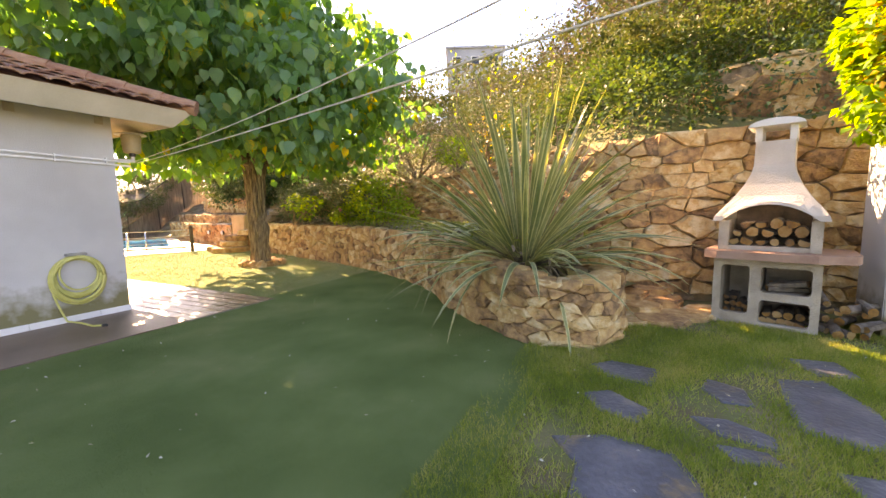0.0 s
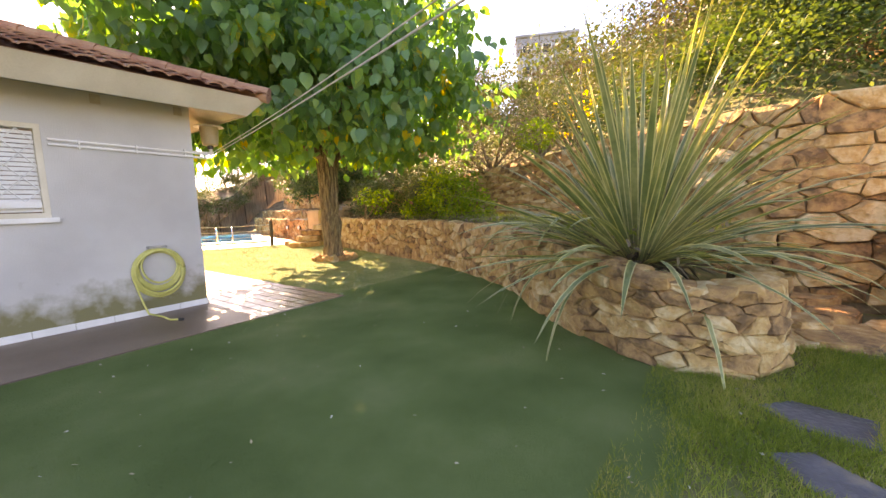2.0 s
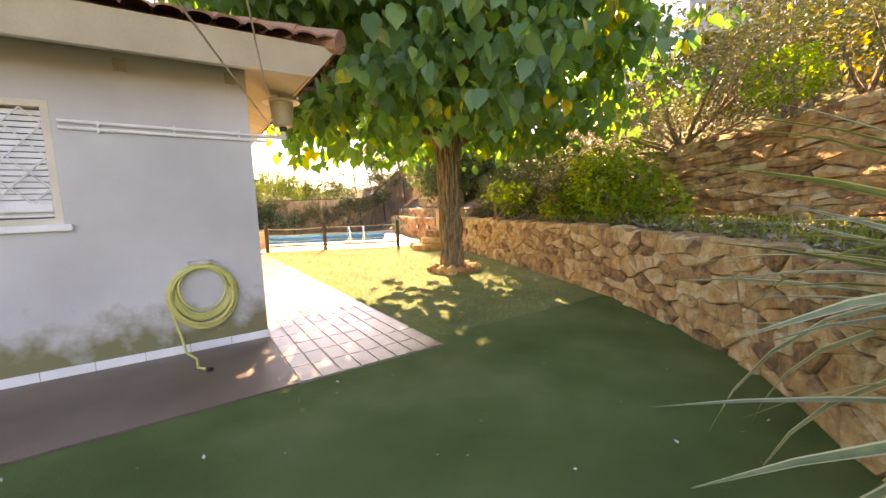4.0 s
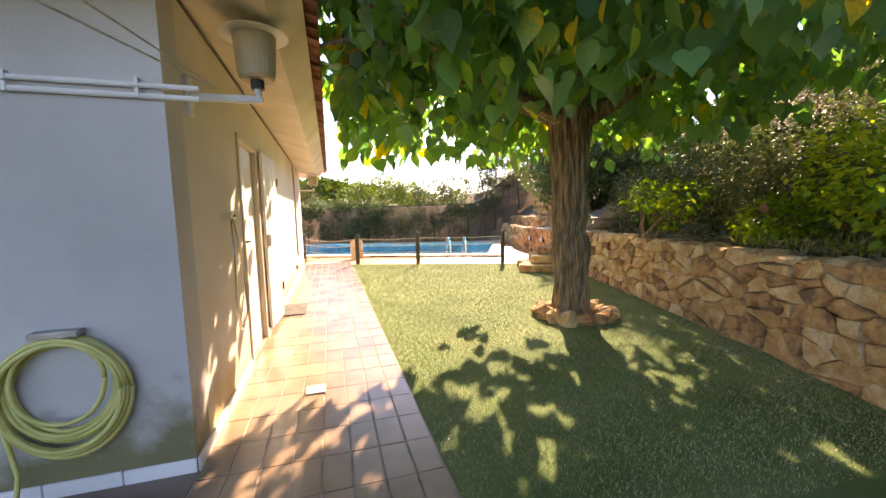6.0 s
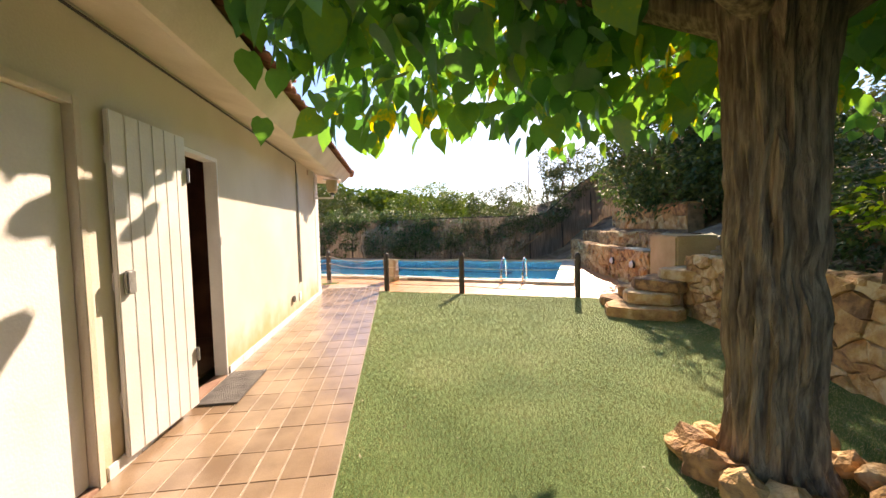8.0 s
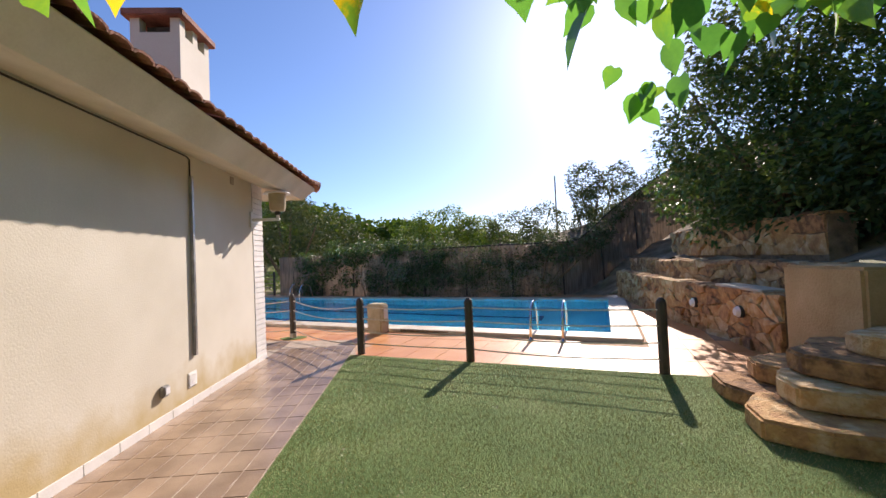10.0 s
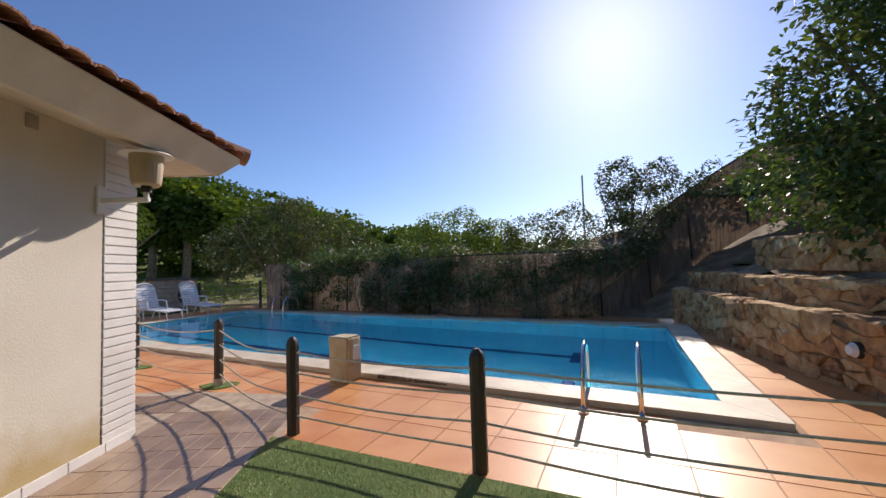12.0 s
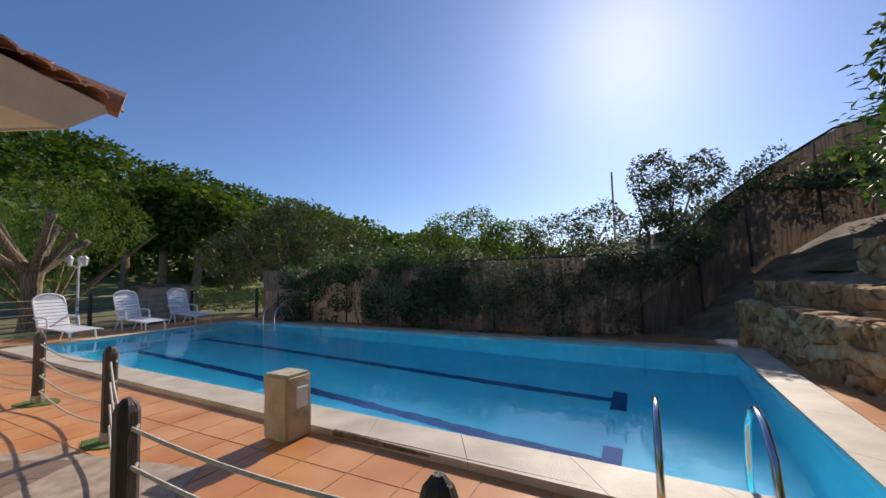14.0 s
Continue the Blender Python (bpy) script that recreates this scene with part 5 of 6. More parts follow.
def sword(i, az, el, length, width, bend):
    N = 9
    V, F, S, SF = [], [], [], []
    d = Vector((math.cos(az) * math.cos(el), math.sin(az) * math.cos(el), math.sin(el)))
    side = Vector((-math.sin(az), math.cos(az), 0))
    side = (side + Vector((0, 0, rg.uniform(-0.5, 0.5)))).normalized()
    p = Vector((math.cos(az) * 0.10, math.sin(az) * 0.10, 0)) * rg.uniform(0.2, 1.2)
    pts = []
    for k in range(N + 1):
        t = k / N
        pts.append((p.copy(), side.copy(), width * (0.55 + 0.6 * math.sin(math.pi * min(t * 1.1, 1) * 0.6)) * (1 - t ** 3.2) + 0.001))
        step = length / N
        p = p + d * step
        d = (d + Vector((0, 0, -bend * (0.3 + t * 1.6) / N * 1.8))).normalized()
        side = (side - d * side.dot(d)).normalized()
    for c, sd, wd in pts:
        up = sd.orthogonal()
        nrm = Vector((0, 0, 1)) - sd * sd.z
        V += [c - sd * wd * 0.72 + nrm * wd * 0.22, c, c + sd * wd * 0.72 + nrm * wd * 0.22]
        S += [c - sd * wd + nrm * wd * 0.30, c - sd * wd * 0.72 + nrm * wd * 0.22, c + sd * wd * 0.72 + nrm * wd * 0.22, c + sd * wd + nrm * wd * 0.30]
    for k in range(N):
        a = 3 * k
        F += [(a, a + 1, a + 4, a + 3), (a + 1, a + 2, a + 5, a + 4)]
        b = 4 * k
        SF += [(b, b + 1, b + 5, b + 4), (b + 2, b + 3, b + 7, b + 6)]
    leaf = raw("leaf", V, F, M["phormium"], ph)
    raw("margin", S, SF, M["stripe"], leaf, "cream leaf margin")


for i in range(235):
    u = i / 235
    az = rg.uniform(0, math.tau)
    el = radians(88 - 78 * (rg.random() ** 0.62))
    L = rg.uniform(1.45, 2.3) if el > 0.95 else rg.uniform(1.4, 2.0)
    sword(i, az, el, L, rg.uniform(0.020, 0.038), 0.09 + 0.5 * (1 - el / 1.65) * rg.uniform(0.1, 1.6) if rg.random() > 0.05 else 1.7)
nr = np.random.default_rng(5)
P = np.stack([PX + nr.normal(0, 0.16, 500), PY + nr.normal(0, 0.16, 500), PZ + 0.12 * nr.random(500)], 1)
leaf_mesh("dry_leaves", P, 0.28, M["dry"], nr, None, "dry dead leaves round the foot of the plant", 0.3, kind="stuff", ratio=0.12)
# ---- fence of posts and ropes ----
POSTS = [(8.50, 13.55), (6.48, 14.58), (4.93, 15.36), (3.43, 16.96), (1.53, 18.12), (-0.35, 19.0)]


def post(x, y, collar):
    t = thing("fence_post", "black-brown octagonal wooden post with a pointed top" + (" on a steel socket" if collar else " at the lawn edge"), "fence post", x, y, 0, group="posts of the rope fence")
    bm = B()
    tube(bm, [(0, 0, 0.0), (0, 0, 0.78), (0, 0, 0.815), (0, 0, 0.845)], [0.056, 0.056, 0.045, 0.018], 8)
    part("shaft", bm, M["darkpost"], t)
    if collar:
        part("socket", rod(B(), (0, 0, 0.0), (0, 0, 0.10), 0.063), M["metal"], t)
        bm = B()
        n = 14
        rg = random.Random(int(x * 10))
        prism(bm, [(math.cos(math.tau * k / n) * 0.24 * rg.uniform(0.8, 1.1), math.sin(math.tau * k / n) * 0.17 * rg.uniform(0.8, 1.1)) for k in range(n)], 0.0, 0.012)
        part("turf_patch", bm, M["turf"], t, "scrap of green artificial turf")
    for z in (0.16, 0.34, 0.53, 0.71):
        part("eye", rod(B(), (-0.06, 0, z), (0.06, 0, z), 0.012, seg=8), M["rope"], t, "rope passing through the post")
    return t


for i, (x, y) in enumerate(POSTS):
    post(x, y, i >= 3)
rg = random.Random(6)
for (ax, ay), (bx, by) in zip(POSTS, POSTS[1:]):
    for z in (0.16, 0.34, 0.53, 0.71):
        sag = rg.uniform(0.01, 0.045) + (0.05 if ax < 5 else 0)
        t = thing("fence_rope", "weathered pale rope sagging between two fence posts", "rope", group="ropes of the fence")
        a, b = Vector((ax, ay, z)), Vector((bx, by, z))
        part("strand", tube(B(), [a.lerp(b, k / 10) - Vector((0, 0, sag * math.sin(math.pi * k / 10))) for k in range(11)], 0.0095, 6), M["rope"], t)

# pole lying at the coping
t = thing("pole", "long weathered wooden pole lying along the pool coping", "pole")
part("shaft", rod(B(), (9.16, 15.06, 0.03), (5.45, 17.0, 0.035), 0.026, 0.03, 10), M["bark"], t)
# stone block
t = thing("stone_block", "squared ochre stone block with mossy faces beside the coping", "stone block", 5.02, 17.02, 0.0, -28)
bm = box(B(), -0.16, 0.16, -0.14, 0.14, 0.0, 0.57, 0.025)
bmesh.ops.subdivide_edges(bm, edges=bm.edges[:], cuts=2, use_grid_fill=True)
for v in bm.verts:
    v.co += Vector((noise.noise(v.co * 8), noise.noise(v.co * 8 + Vector((5, 0, 0))), 0)) * 0.012
part("block", bm, M["blockstone"], t)
part("socket_lid", box(B(), 0.161, 0.185, -0.05, 0.07, 0.28, 0.46, 0.008), M["plastic"], t, "white plastic lid")


def pool_ladder(x, y, dx, dy, gap, label):
    t = thing("pool_ladder", label, "pool ladder", x, y, 0, math.degrees(math.atan2(dy, dx)) - 90)
    for s in (-gap / 2, gap / 2):
        pts = [(s, -0.62, 0.0), (s, -0.58, 0.25), (s, -0.50, 0.46), (s, -0.36, 0.57), (s, -0.18, 0.60), (s, -0.02, 0.55), (s, 0.09, 0.42), (s, 0.13, 0.2), (s, 0.13, -0.8)]
        part("rail", tube(B(), pts, 0.021, 12), M["chrome"], t, smooth=True)
        part("flange", rod(B(), (s, -0.62, 0.0), (s, -0.62, 0.02), 0.05, seg=16), M["chrome"], t)
    for z in (-0.25, -0.5, -0.75):
        part("rung", box(B(), -gap / 2, gap / 2, 0.10, 0.16, z - 0.012, z + 0.012, 0.004), M["chrome"], t)


pool_ladder(8.08, 16.02, 0.4375, 0.8992, 0.50, "stainless steel pool ladder with two curved handrails")
pool_ladder(0.9, 25.63, -0.4375, -0.8992, 0.50, "stainless steel pool ladder at the far side of the water")

# ---- walls at the end of the pool ----
ENDW = [(9.98, 13.6), (10.4, 15.0), (10.58, 16.0), (10.9, 17.5), (11.65, 20.0), (12.0, 21.2)]
rubble_wall("pool_end_wall", ENDW, lambda s: -0.02, lambda s: 0.76, 0.27, 0.15, 0.34, 41, "low shaded rubble wall along the end of the pool", n_near=120, proud=(0.01, 0.035))
ENDW2 = [(10.35, 13.2), (10.85, 15.0), (11.05, 16.0), (11.4, 17.5), (12.2, 20.0), (12.7, 21.6)]
rubble_wall("terrace_wall", ENDW2, lambda s: 0.6, lambda s: 1.12, 0.3, 0.14, 0.3, 42, "second rubble terrace wall above the pool end", n_near=100, proud=(0.01, 0.04))
rubble_wall("terrace_wall", [(11.25, 14.2), (11.65, 16.0), (12.0, 17.5), (12.75, 19.6)], lambda s: 1.2, lambda s: 1.78, 0.36, 0.17, 0.35, 43, "uppermost rough rubble terrace wall in the shade of the evergreen", n_near=70, proud=(0.01, 0.05))
bm = B()
a, b = Line(ENDW), Line(ENDW2)
bm_v = []
for i in range(21):
    p, n = a.at(a.length * i / 20)
    q, m = b.at(b.length * i / 20)
    p = p - n * 0.3
    bm_v.append((bm.verts.new((p.x, p.y, 0.735)), bm.verts.new((q.x, q.y, 0.74))))
for u, w_ in zip(bm_v, bm_v[1:]):
    bm.faces.new((u[0], u[1], w_[1], w_[0]))
bmesh.ops.recalc_face_normals(bm, faces=bm.faces)
part("terrace_soil", bm, M["earth"], label="narrow earth terrace between two walls", kind="structure")
bm = B()
rowsv = []
BANK = [(10.4, 12.2), (10.75, 13.2), (11.2, 15.0), (11.4, 16.0), (11.75, 17.5), (12.3, 20.0), (12.0, 21.0), (11.1, 21.75), (9.9, 22.2)]
bl = Line(BANK)
for i in range(50):
    s = bl.length * i / 49
    p, n = bl.at(s)
    row = []
    k0 = 1.08 if i < 34 else 1.08 - 1.25 * min(1, (i - 33) / 9)
    for k in range(14):
        d = [0, 0.25, 0.6, 0.9, 1.3, 1.8, 2.4, 3.0, 3.8, 4.6, 5.6, 7, 9, 12][k] * (1 if i < 36 else 1 - (i - 36) / 22)
        q = p - n * d
        z = k0 + 0.30 * d + 0.22 * math.floor(d / 1.2) * 0.6 + 0.16 * noise.noise(Vector((q.x * 1.1, q.y * 1.1, 1))) + 0.05 * noise.noise(Vector((q.x * 3.5, q.y * 3.5, 1))) + 0.10 * abs(noise.noise(Vector((q.x * 2.2 + q.y, q.y * 2.2, 7))))
        row.append(bm.verts.new((q.x, q.y, z)))
    rowsv.append(row)
for u, w_ in zip(rowsv, rowsv[1:]):
    for k in range(13):
        bm.faces.new((u[k], u[k + 1], w_[k + 1], w_[k]))
bmesh.ops.recalc_face_normals(bm, faces=bm.faces)
part("rocky_bank", bm, M["rock"], label="bare stepped rock and concrete bank, shade put into its dark colour", kind="structure", smooth=False)
bm = prism(B(), [(9.95, 13.55), (9.72, 12.55), (10.3, 12.3), (10.6, 13.3)], -0.05, 1.14)
bmesh.ops.bevel(bm, geom=[e for e in bm.edges], offset=0.03, segments=2, affect="EDGES")
M["ochre"] = material("ochre_render", [(0.2, (0.46, 0.31, 0.15)), (0.8, (0.62, 0.45, 0.25))], 2, 0.9, 0.5, 40)
part("garden_wall", bm, M["ochre"], label="ochre rendered wall end beside the pool terrace", kind="structure")
bm = box(B(), -0.6, 0.6, -0.16, 0.16, 0.0, 0.035, 0.008)
t = thing("bench_slab", "pale stone ledge slab on the pool end wall", "ledge", 10.42, 14.55, 0.775, 75)
part("slab", bm, M["coping"], t)
for x, y, z in ((10.19, 14.45, 0.48), (10.50, 15.75, 0.45)):
    t = thing("wall_light", "round white bulkhead light on the rubble wall", "wall light", x, y, z, 165)
    part("base", rod(B(), (-0.02, 0, 0), (0.03, 0, 0), 0.085, seg=20), M["dark"], t)
    part("glass", rod(B(), (0.03, 0, 0), (0.07, 0, 0), 0.078, 0.05, 20), M["plastic"], t)

# stacked slabs where the low wall ends
rg = random.Random(88)


def flat_stone(cx, cy, rx, ry, z0, z1, rot, name_, label, mat="stone"):
    t = thing(name_, label, "stone slab")
    n = 9
    poly = []
    for k in range(n):
        a = math.tau * k / n
        x = math.copysign(abs(math.cos(a)) ** 0.7, math.cos(a)) * rx * rg.uniform(0.88, 1.08)
        y = math.copysign(abs(math.sin(a)) ** 0.7, math.sin(a)) * ry * rg.uniform(0.88, 1.08)
        c, s_ = math.cos(rot), math.sin(rot)
        poly.append((cx + x * c - y * s_, cy + x * s_ + y * c))
    bm = prism(B(), poly, z0, z1)
    bmesh.ops.bevel(bm, geom=[e for e in bm.edges], offset=min(0.02, (z1 - z0) * 0.3), segments=2, affect="EDGES")
    for v in bm.verts:
        v.co.z += 0.012 * noise.noise(v.co * 5)
    part("stone", bm, M[mat], t)


STK = [(8.78, 11.98, 0.58, 0.42, 0.0, 0.16, 2.6), (8.98, 12.55, 0.42, 0.55, 0.0, 0.15, 0.1), (8.98, 12.12, 0.42, 0.36, 0.165, 0.33, 2.6), (9.2, 12.6, 0.34, 0.42, 0.16, 0.32, 0.2),
       (9.25, 12.2, 0.40, 0.42, 0.335, 0.50, 0.3), (9.55, 12.4, 0.34, 0.40, 0.34, 0.50, 0.5), (9.55, 12.0, 0.42, 0.42, 0.505, 0.66, 0.2), (9.8, 11.6, 0.45, 0.40, 0.66, 0.80, 0.1)]
for q in STK:
    flat_stone(*q, "stone_slab", "thick ochre stone slab in a rough stack by the lawn")
for i in range(12):
    flat_stone(9.95 + 0.09 * i + rg.uniform(-0.06, 0.06), 11.45 + 0.03 * i + rg.uniform(-0.1, 0.1), rg.uniform(0.45, 0.6), rg.uniform(0.36, 0.5), 0.70 + 0.062 * i, 0.755 + 0.062 * i, rg.uniform(-0.3, 0.3),
               "slate_slab", "dark flat slate slab in a tall stack on the bed", "rock")

# ---- hedge and reed screen behind the pool ----
SCR = [(-0.6, 28.1), (3.0, 26.1), (6.5, 24.1), (9.6, 22.5), (11.4, 22.4), (13.2, 23.2), (15.2, 23.3), (17.8, 22.2), (20.4, 19.8)]
sl = Line(SCR)
scr = thing("reed_screen", "brown reed screen behind the pool, climbing the bank", "screen fence")
n = 300
protos = []
for k in range(4):
    protos.append(finish(rod(B(), (0, 0, 0), (0, 0, 1), 0.022, 0.018, 5), "reed", M["reed"]))


def screen_z(s):
    d = max(0.0, s - 13.3)
    return 0.60 * d if d < 5 else 3.0 + 0.22 * (d - 5)


bm = B()
prev = None
for i in range(161):
    s = sl.length * i / 160
    p, nn = sl.at(s)
    z0 = screen_z(s)
    ring = (bm.verts.new((p.x, p.y, z0 - 0.6)), bm.verts.new((p.x, p.y, z0 + 1.75 + 0.03 * noise.noise(Vector((s * 2, 0, 0))))))
    if prev:
        bm.faces.new((prev[0], ring[0], ring[1], prev[1]))
    prev = ring
bmesh.ops.solidify(bm, geom=list(bm.faces), thickness=0.05)
part("matting", bm, M["reed"], scr)
part("top_rail", tube(B(), [(*sl.at(sl.length * i / 60)[0], screen_z(sl.length * i / 60) + 1.77) for i in range(20, 61)], 0.03, 6), M["darkpost"], scr, "dark wooden top rail")
for i in range(14):
    s = sl.length * (i + 0.5) / 14
    p, nn = sl.at(s)
    part("stake", rod(B(), (p.x + nn.x * -0.06, p.y - nn.y * 0.06, screen_z(s) - 0.3), (p.x - nn.x * -0.06, p.y + nn.y * 0.06, screen_z(s) + 1.72), 0.025), M["darkpost"], scr)
nr = np.random.default_rng(61)


def along(line, s0, s1, off, z0, z1, r, n, jitter=0.15):
    out = []
    for i in range(n):
        s = s0 + (s1 - s0) * (i + 0.5) / n
        p, nn = line.at(s)
        q = p - nn * (off + nr.normal() * jitter)
        z = screen_z(s) + z0 + (z1 - z0) * nr.random()
        out.append((q.x, q.y, z, r * nr.uniform(0.8, 1.3), r * nr.uniform(0.8, 1.3), r * nr.uniform(0.7, 1.2)))
    return out


shrub("ivy_hedge", "dark green ivy hedge hanging over the reed screen", along(sl, 1.5, 8.5, 0.12, 0.2, 2.0, 0.42, 44), 17000, 0.09, M["ivy"], 62, stems=6, category="hedge", ground=0.0)
shrub("mixed_hedge", "olive-brown straggling hedge before the reed screen", along(sl, 6.5, 12.6, 0.15, 0.1, 1.8, 0.42, 36), 14000, 0.075, M["bush"], 63, stems=8, category="hedge", ground=0.0)
shrub("bank_scrub", "dry scrub along the climbing reed screen", along(sl, 12.0, 17.0, 0.0, 1.2, 2.0, 0.36, 22), 6500, 0.08, M["bush"], 64, stems=8, category="shrub", ground=0.3)
shrub("dry_twigs", "dry brown twiggy growth in the hedge", along(sl, 5.0, 12.5, 0.2, 0.1, 1.5, 0.42, 24), 7000, 0.06, M["dry"], 65, stems=8, category="shrub", ground=0.0)
shrub("garden_shrub", "bright green shrub beyond the reed screen", [(7.2, 27.6, 2.7, 1.6, 1.2, 1.05), (8.7, 27.4, 2.5, 1.2, 1.0, 0.8), (5.9, 28.0, 2.4, 1.1, 1.0, 0.9)], 9000, 0.12, M["midgreen"], 66, ground=0.0)
shrub("garden_shrub", "mid-green shrub beyond the reed screen", [(10.2, 27.0, 2.5, 1.3, 1.1, 0.9), (11.6, 26.6, 2.8, 1.0, 1.0, 0.9)], 5000, 0.11, M["bush"], 67, ground=0.0)
shrub("magnolia_tree", "broad dark olive magnolia with brownish leaves beyond the pool", [(-1.3, 31.5, 3.2, 2.2, 1.8, 1.7), (1.2, 31.0, 2.7, 1.9, 1.6, 1.5), (-3.4, 31.5, 2.5, 1.8, 1.6, 1.3), (-0.9, 31.8, 4.4, 1.1, 1.1, 0.8), (2.9, 31.0, 1.9, 1.4, 1.2, 1.0)], 15000, 0.17, M["bush"], 68, category="tree", ground=0.0, ratio=0.45, r=0.08)
shrub("small_tree", "small red-leaved tree behind the reed screen", [(14.3, 28.3, 4.9, 0.9, 0.9, 0.95), (15.9, 28.0, 5.0, 0.75, 0.8, 0.75), (14.9, 28.2, 3.8, 1.2, 1.0, 1.0), (14.4, 28.2, 2.7, 1.1, 1.0, 1.0)], 8500, 0.13, M["bush"], 69, category="tree", ground=1.0, r=0.05)
shrub("evergreen_tree", "dense dark evergreen tree above the pool end", [(12.3, 16.4, 3.5, 1.4, 1.6, 1.5), (12.1, 15.6, 2.6, 1.1, 1.6, 1.0), (12.0, 14.0, 2.5, 1.0, 1.3, 0.9), (12.0, 15.0, 2.0, 0.9, 1.9, 0.7), (12.0, 16.6, 2.0, 0.7, 1.0, 0.6), (13.0, 14.7, 3.5, 1.6, 1.6, 1.6), (12.6, 15.6, 4.8, 1.5, 1.6, 1.1), (12.2, 17.6, 2.8, 1.0, 1.0, 1.0), (12.4, 13.4, 2.9, 1.2, 1.2, 1.1)], 24000, 0.13, M["ivy"], 70, category="tree", ground=1.2, ratio=0.5, r=0.08, stems=7)
# Lighter leaves on the same tree paint its sunlit top.
shrub("evergreen_tree", "top of an evergreen above the pool end, sunlight put into its lighter leaf colour", [(12.4, 16.0, 5.2, 1.3, 1.6, 0.8), (11.9, 17.0, 3.6, 0.9, 1.0, 0.9)], 4000, 0.13, M["bush"], 71, category="tree", ground=2.0, ratio=0.5, r=0.05)
for nm, x, y, z in (("utility_pole", 13.4, 30.0, 6.0),):
    t = thing(nm, "thin grey utility pole beyond the hedge", "utility pole", x, y, 0)
    part("shaft", rod(B(), (0, 0, 0), (0, 0, 5.6), 0.05, 0.035), M["concrete"], t)

# ---- shrubs on the bed and bank by the lawn ----
shrub("lime_shrub", "bright lime green shrub on the raised bed", [(8.45, 5.85, 1.45, 0.66, 0.72, 0.55), (8.7, 6.5, 1.6, 0.45, 0.5, 0.42), (8.2, 5.2, 1.2, 0.4, 0.45, 0.3)], 2600, 0.085, M["lime"], 80, ground=0.85)
shrub("lime_shrub", "small lime green rose shrub on the raised bed", [(8.75, 9.0, 1.48, 0.30, 0.30, 0.22), (8.72, 8.35, 1.46, 0.28, 0.28, 0.22), (8.8, 8.7, 1.2, 0.2, 0.3, 0.2)], 620, 0.085, M["lime"], 81, ground=0.85)
shrub("rose_shrub", "straggling rose bush with a pink flower on the raised bed", [(8.75, 7.2, 1.15, 0.38, 0.42, 0.25)], 900, 0.07, M["lime"], 82, ground=0.85)
rs = thing("rose_flower", "single pink rose on the rose bush", "flower", 8.52, 7.2, 1.28)
part("petals", rock(B(), (0, 0, 0), 0.045, random.Random(2), 2, 0.8), M["pink"], rs)
part("stem", rod(B(), (0.0, 0, -0.04), (0.06, 0.0, -0.2), 0.004, seg=5), M["bush"], rs)
shrub("bank_shrub", "grey-green shrub between bed and tall wall", [(9.4, 7.6, 1.7, 0.6, 0.8, 0.6), (9.9, 8.9, 1.8, 0.7, 0.8, 0.7)], 4500, 0.06, M["bush"], 83, ground=0.9)
shrub("bare_shrub", "dry bare brush above the tall stone wall", [(9.6, 5.6, 2.7, 0.9, 0.9, 0.6), (10.2, 6.9, 2.6, 0.9, 0.9, 0.6), (8.9, 4.4, 2.9, 0.6, 0.7, 0.4)], 3500, 0.06, M["dry"], 84, ground=2.0, stems=14)
shrub("yellow_shrub", "yellow-leaved shrub on top of the tall stone wall", [(8.7, 3.3, 2.75, 0.42, 0.42, 0.42), (8.4, 3.0, 2.9, 0.3, 0.3, 0.3)], 130, 0.07, M["yellow"], 85, ground=2.2)
shrub("green_shrub", "soft green cushion shrub on top of the tall stone wall", [(8.35, 3.9, 2.45, 0.4, 0.4, 0.3)], 1500, 0.05, M["lime"], 86, ground=2.1)
shrub("climbing_vine", "yellow and green creeper hanging over the garden wall", [(6.0, -1.75, 2.35, 0.32, 0.38, 0.62), (6.1, -2.2, 2.9, 0.5, 0.6, 0.55), (6.15, -1.6, 2.85, 0.35, 0.35, 0.4), (5.9, -2.3, 2.2, 0.25, 0.4, 0.4)], 4200, 0.10, M["lime"], 87, category="climber", ground=1.9, ratio=0.75, droop=0.6)
shrub("climbing_vine", "yellow autumn leaves of the creeper on the garden wall", [(6.0, -1.8, 2.7, 0.4, 0.4, 0.6), (6.1, -2.3, 3.1, 0.45, 0.5, 0.4)], 1300, 0.10, M["yellow"], 88, category="climber", ground=2.2, ratio=0.75, droop=0.6)
# round masonry tower on the bank
rubble_wall("round_planter", [(9.0 + 1.15 * math.cos(radians(a)), -1.5 + 1.15 * math.sin(radians(a))) for a in range(330, 30, -20)], lambda s: 1.9, lambda s: 3.3, 0.34, 0.26, 0.3, 50,
            "round pale masonry planter high on the bank", n_near=90, proud=(0.005, 0.02))
shrub("cypress_hedge", "tall soft green conifer above the round planter", [(9.6, -1.7, 5.0, 1.3, 1.3, 1.8), (10.4, -2.6, 5.2, 1.5, 1.3, 2.0), (8.7, -2.6, 4.6, 0.9, 1.1, 1.4)], 16000, 0.09, M["midgreen"], 89, category="conifer", ground=3.0, ratio=0.3, r=0.05)

# growth over the hillside: separate masses of leaves
rgn = np.random.default_rng(90)


def hill_z(w, s, d):
    base_z = 2.2 if s < 9 else max(1.3, 2.2 - (s - 9) * 0.07)
    rise = 0.62 if s < 16 else 0.62 - min(0.3, (s - 16) * 0.03)
    return base_z + rise * min(d, 11) + 0.06 * max(0, d - 11)


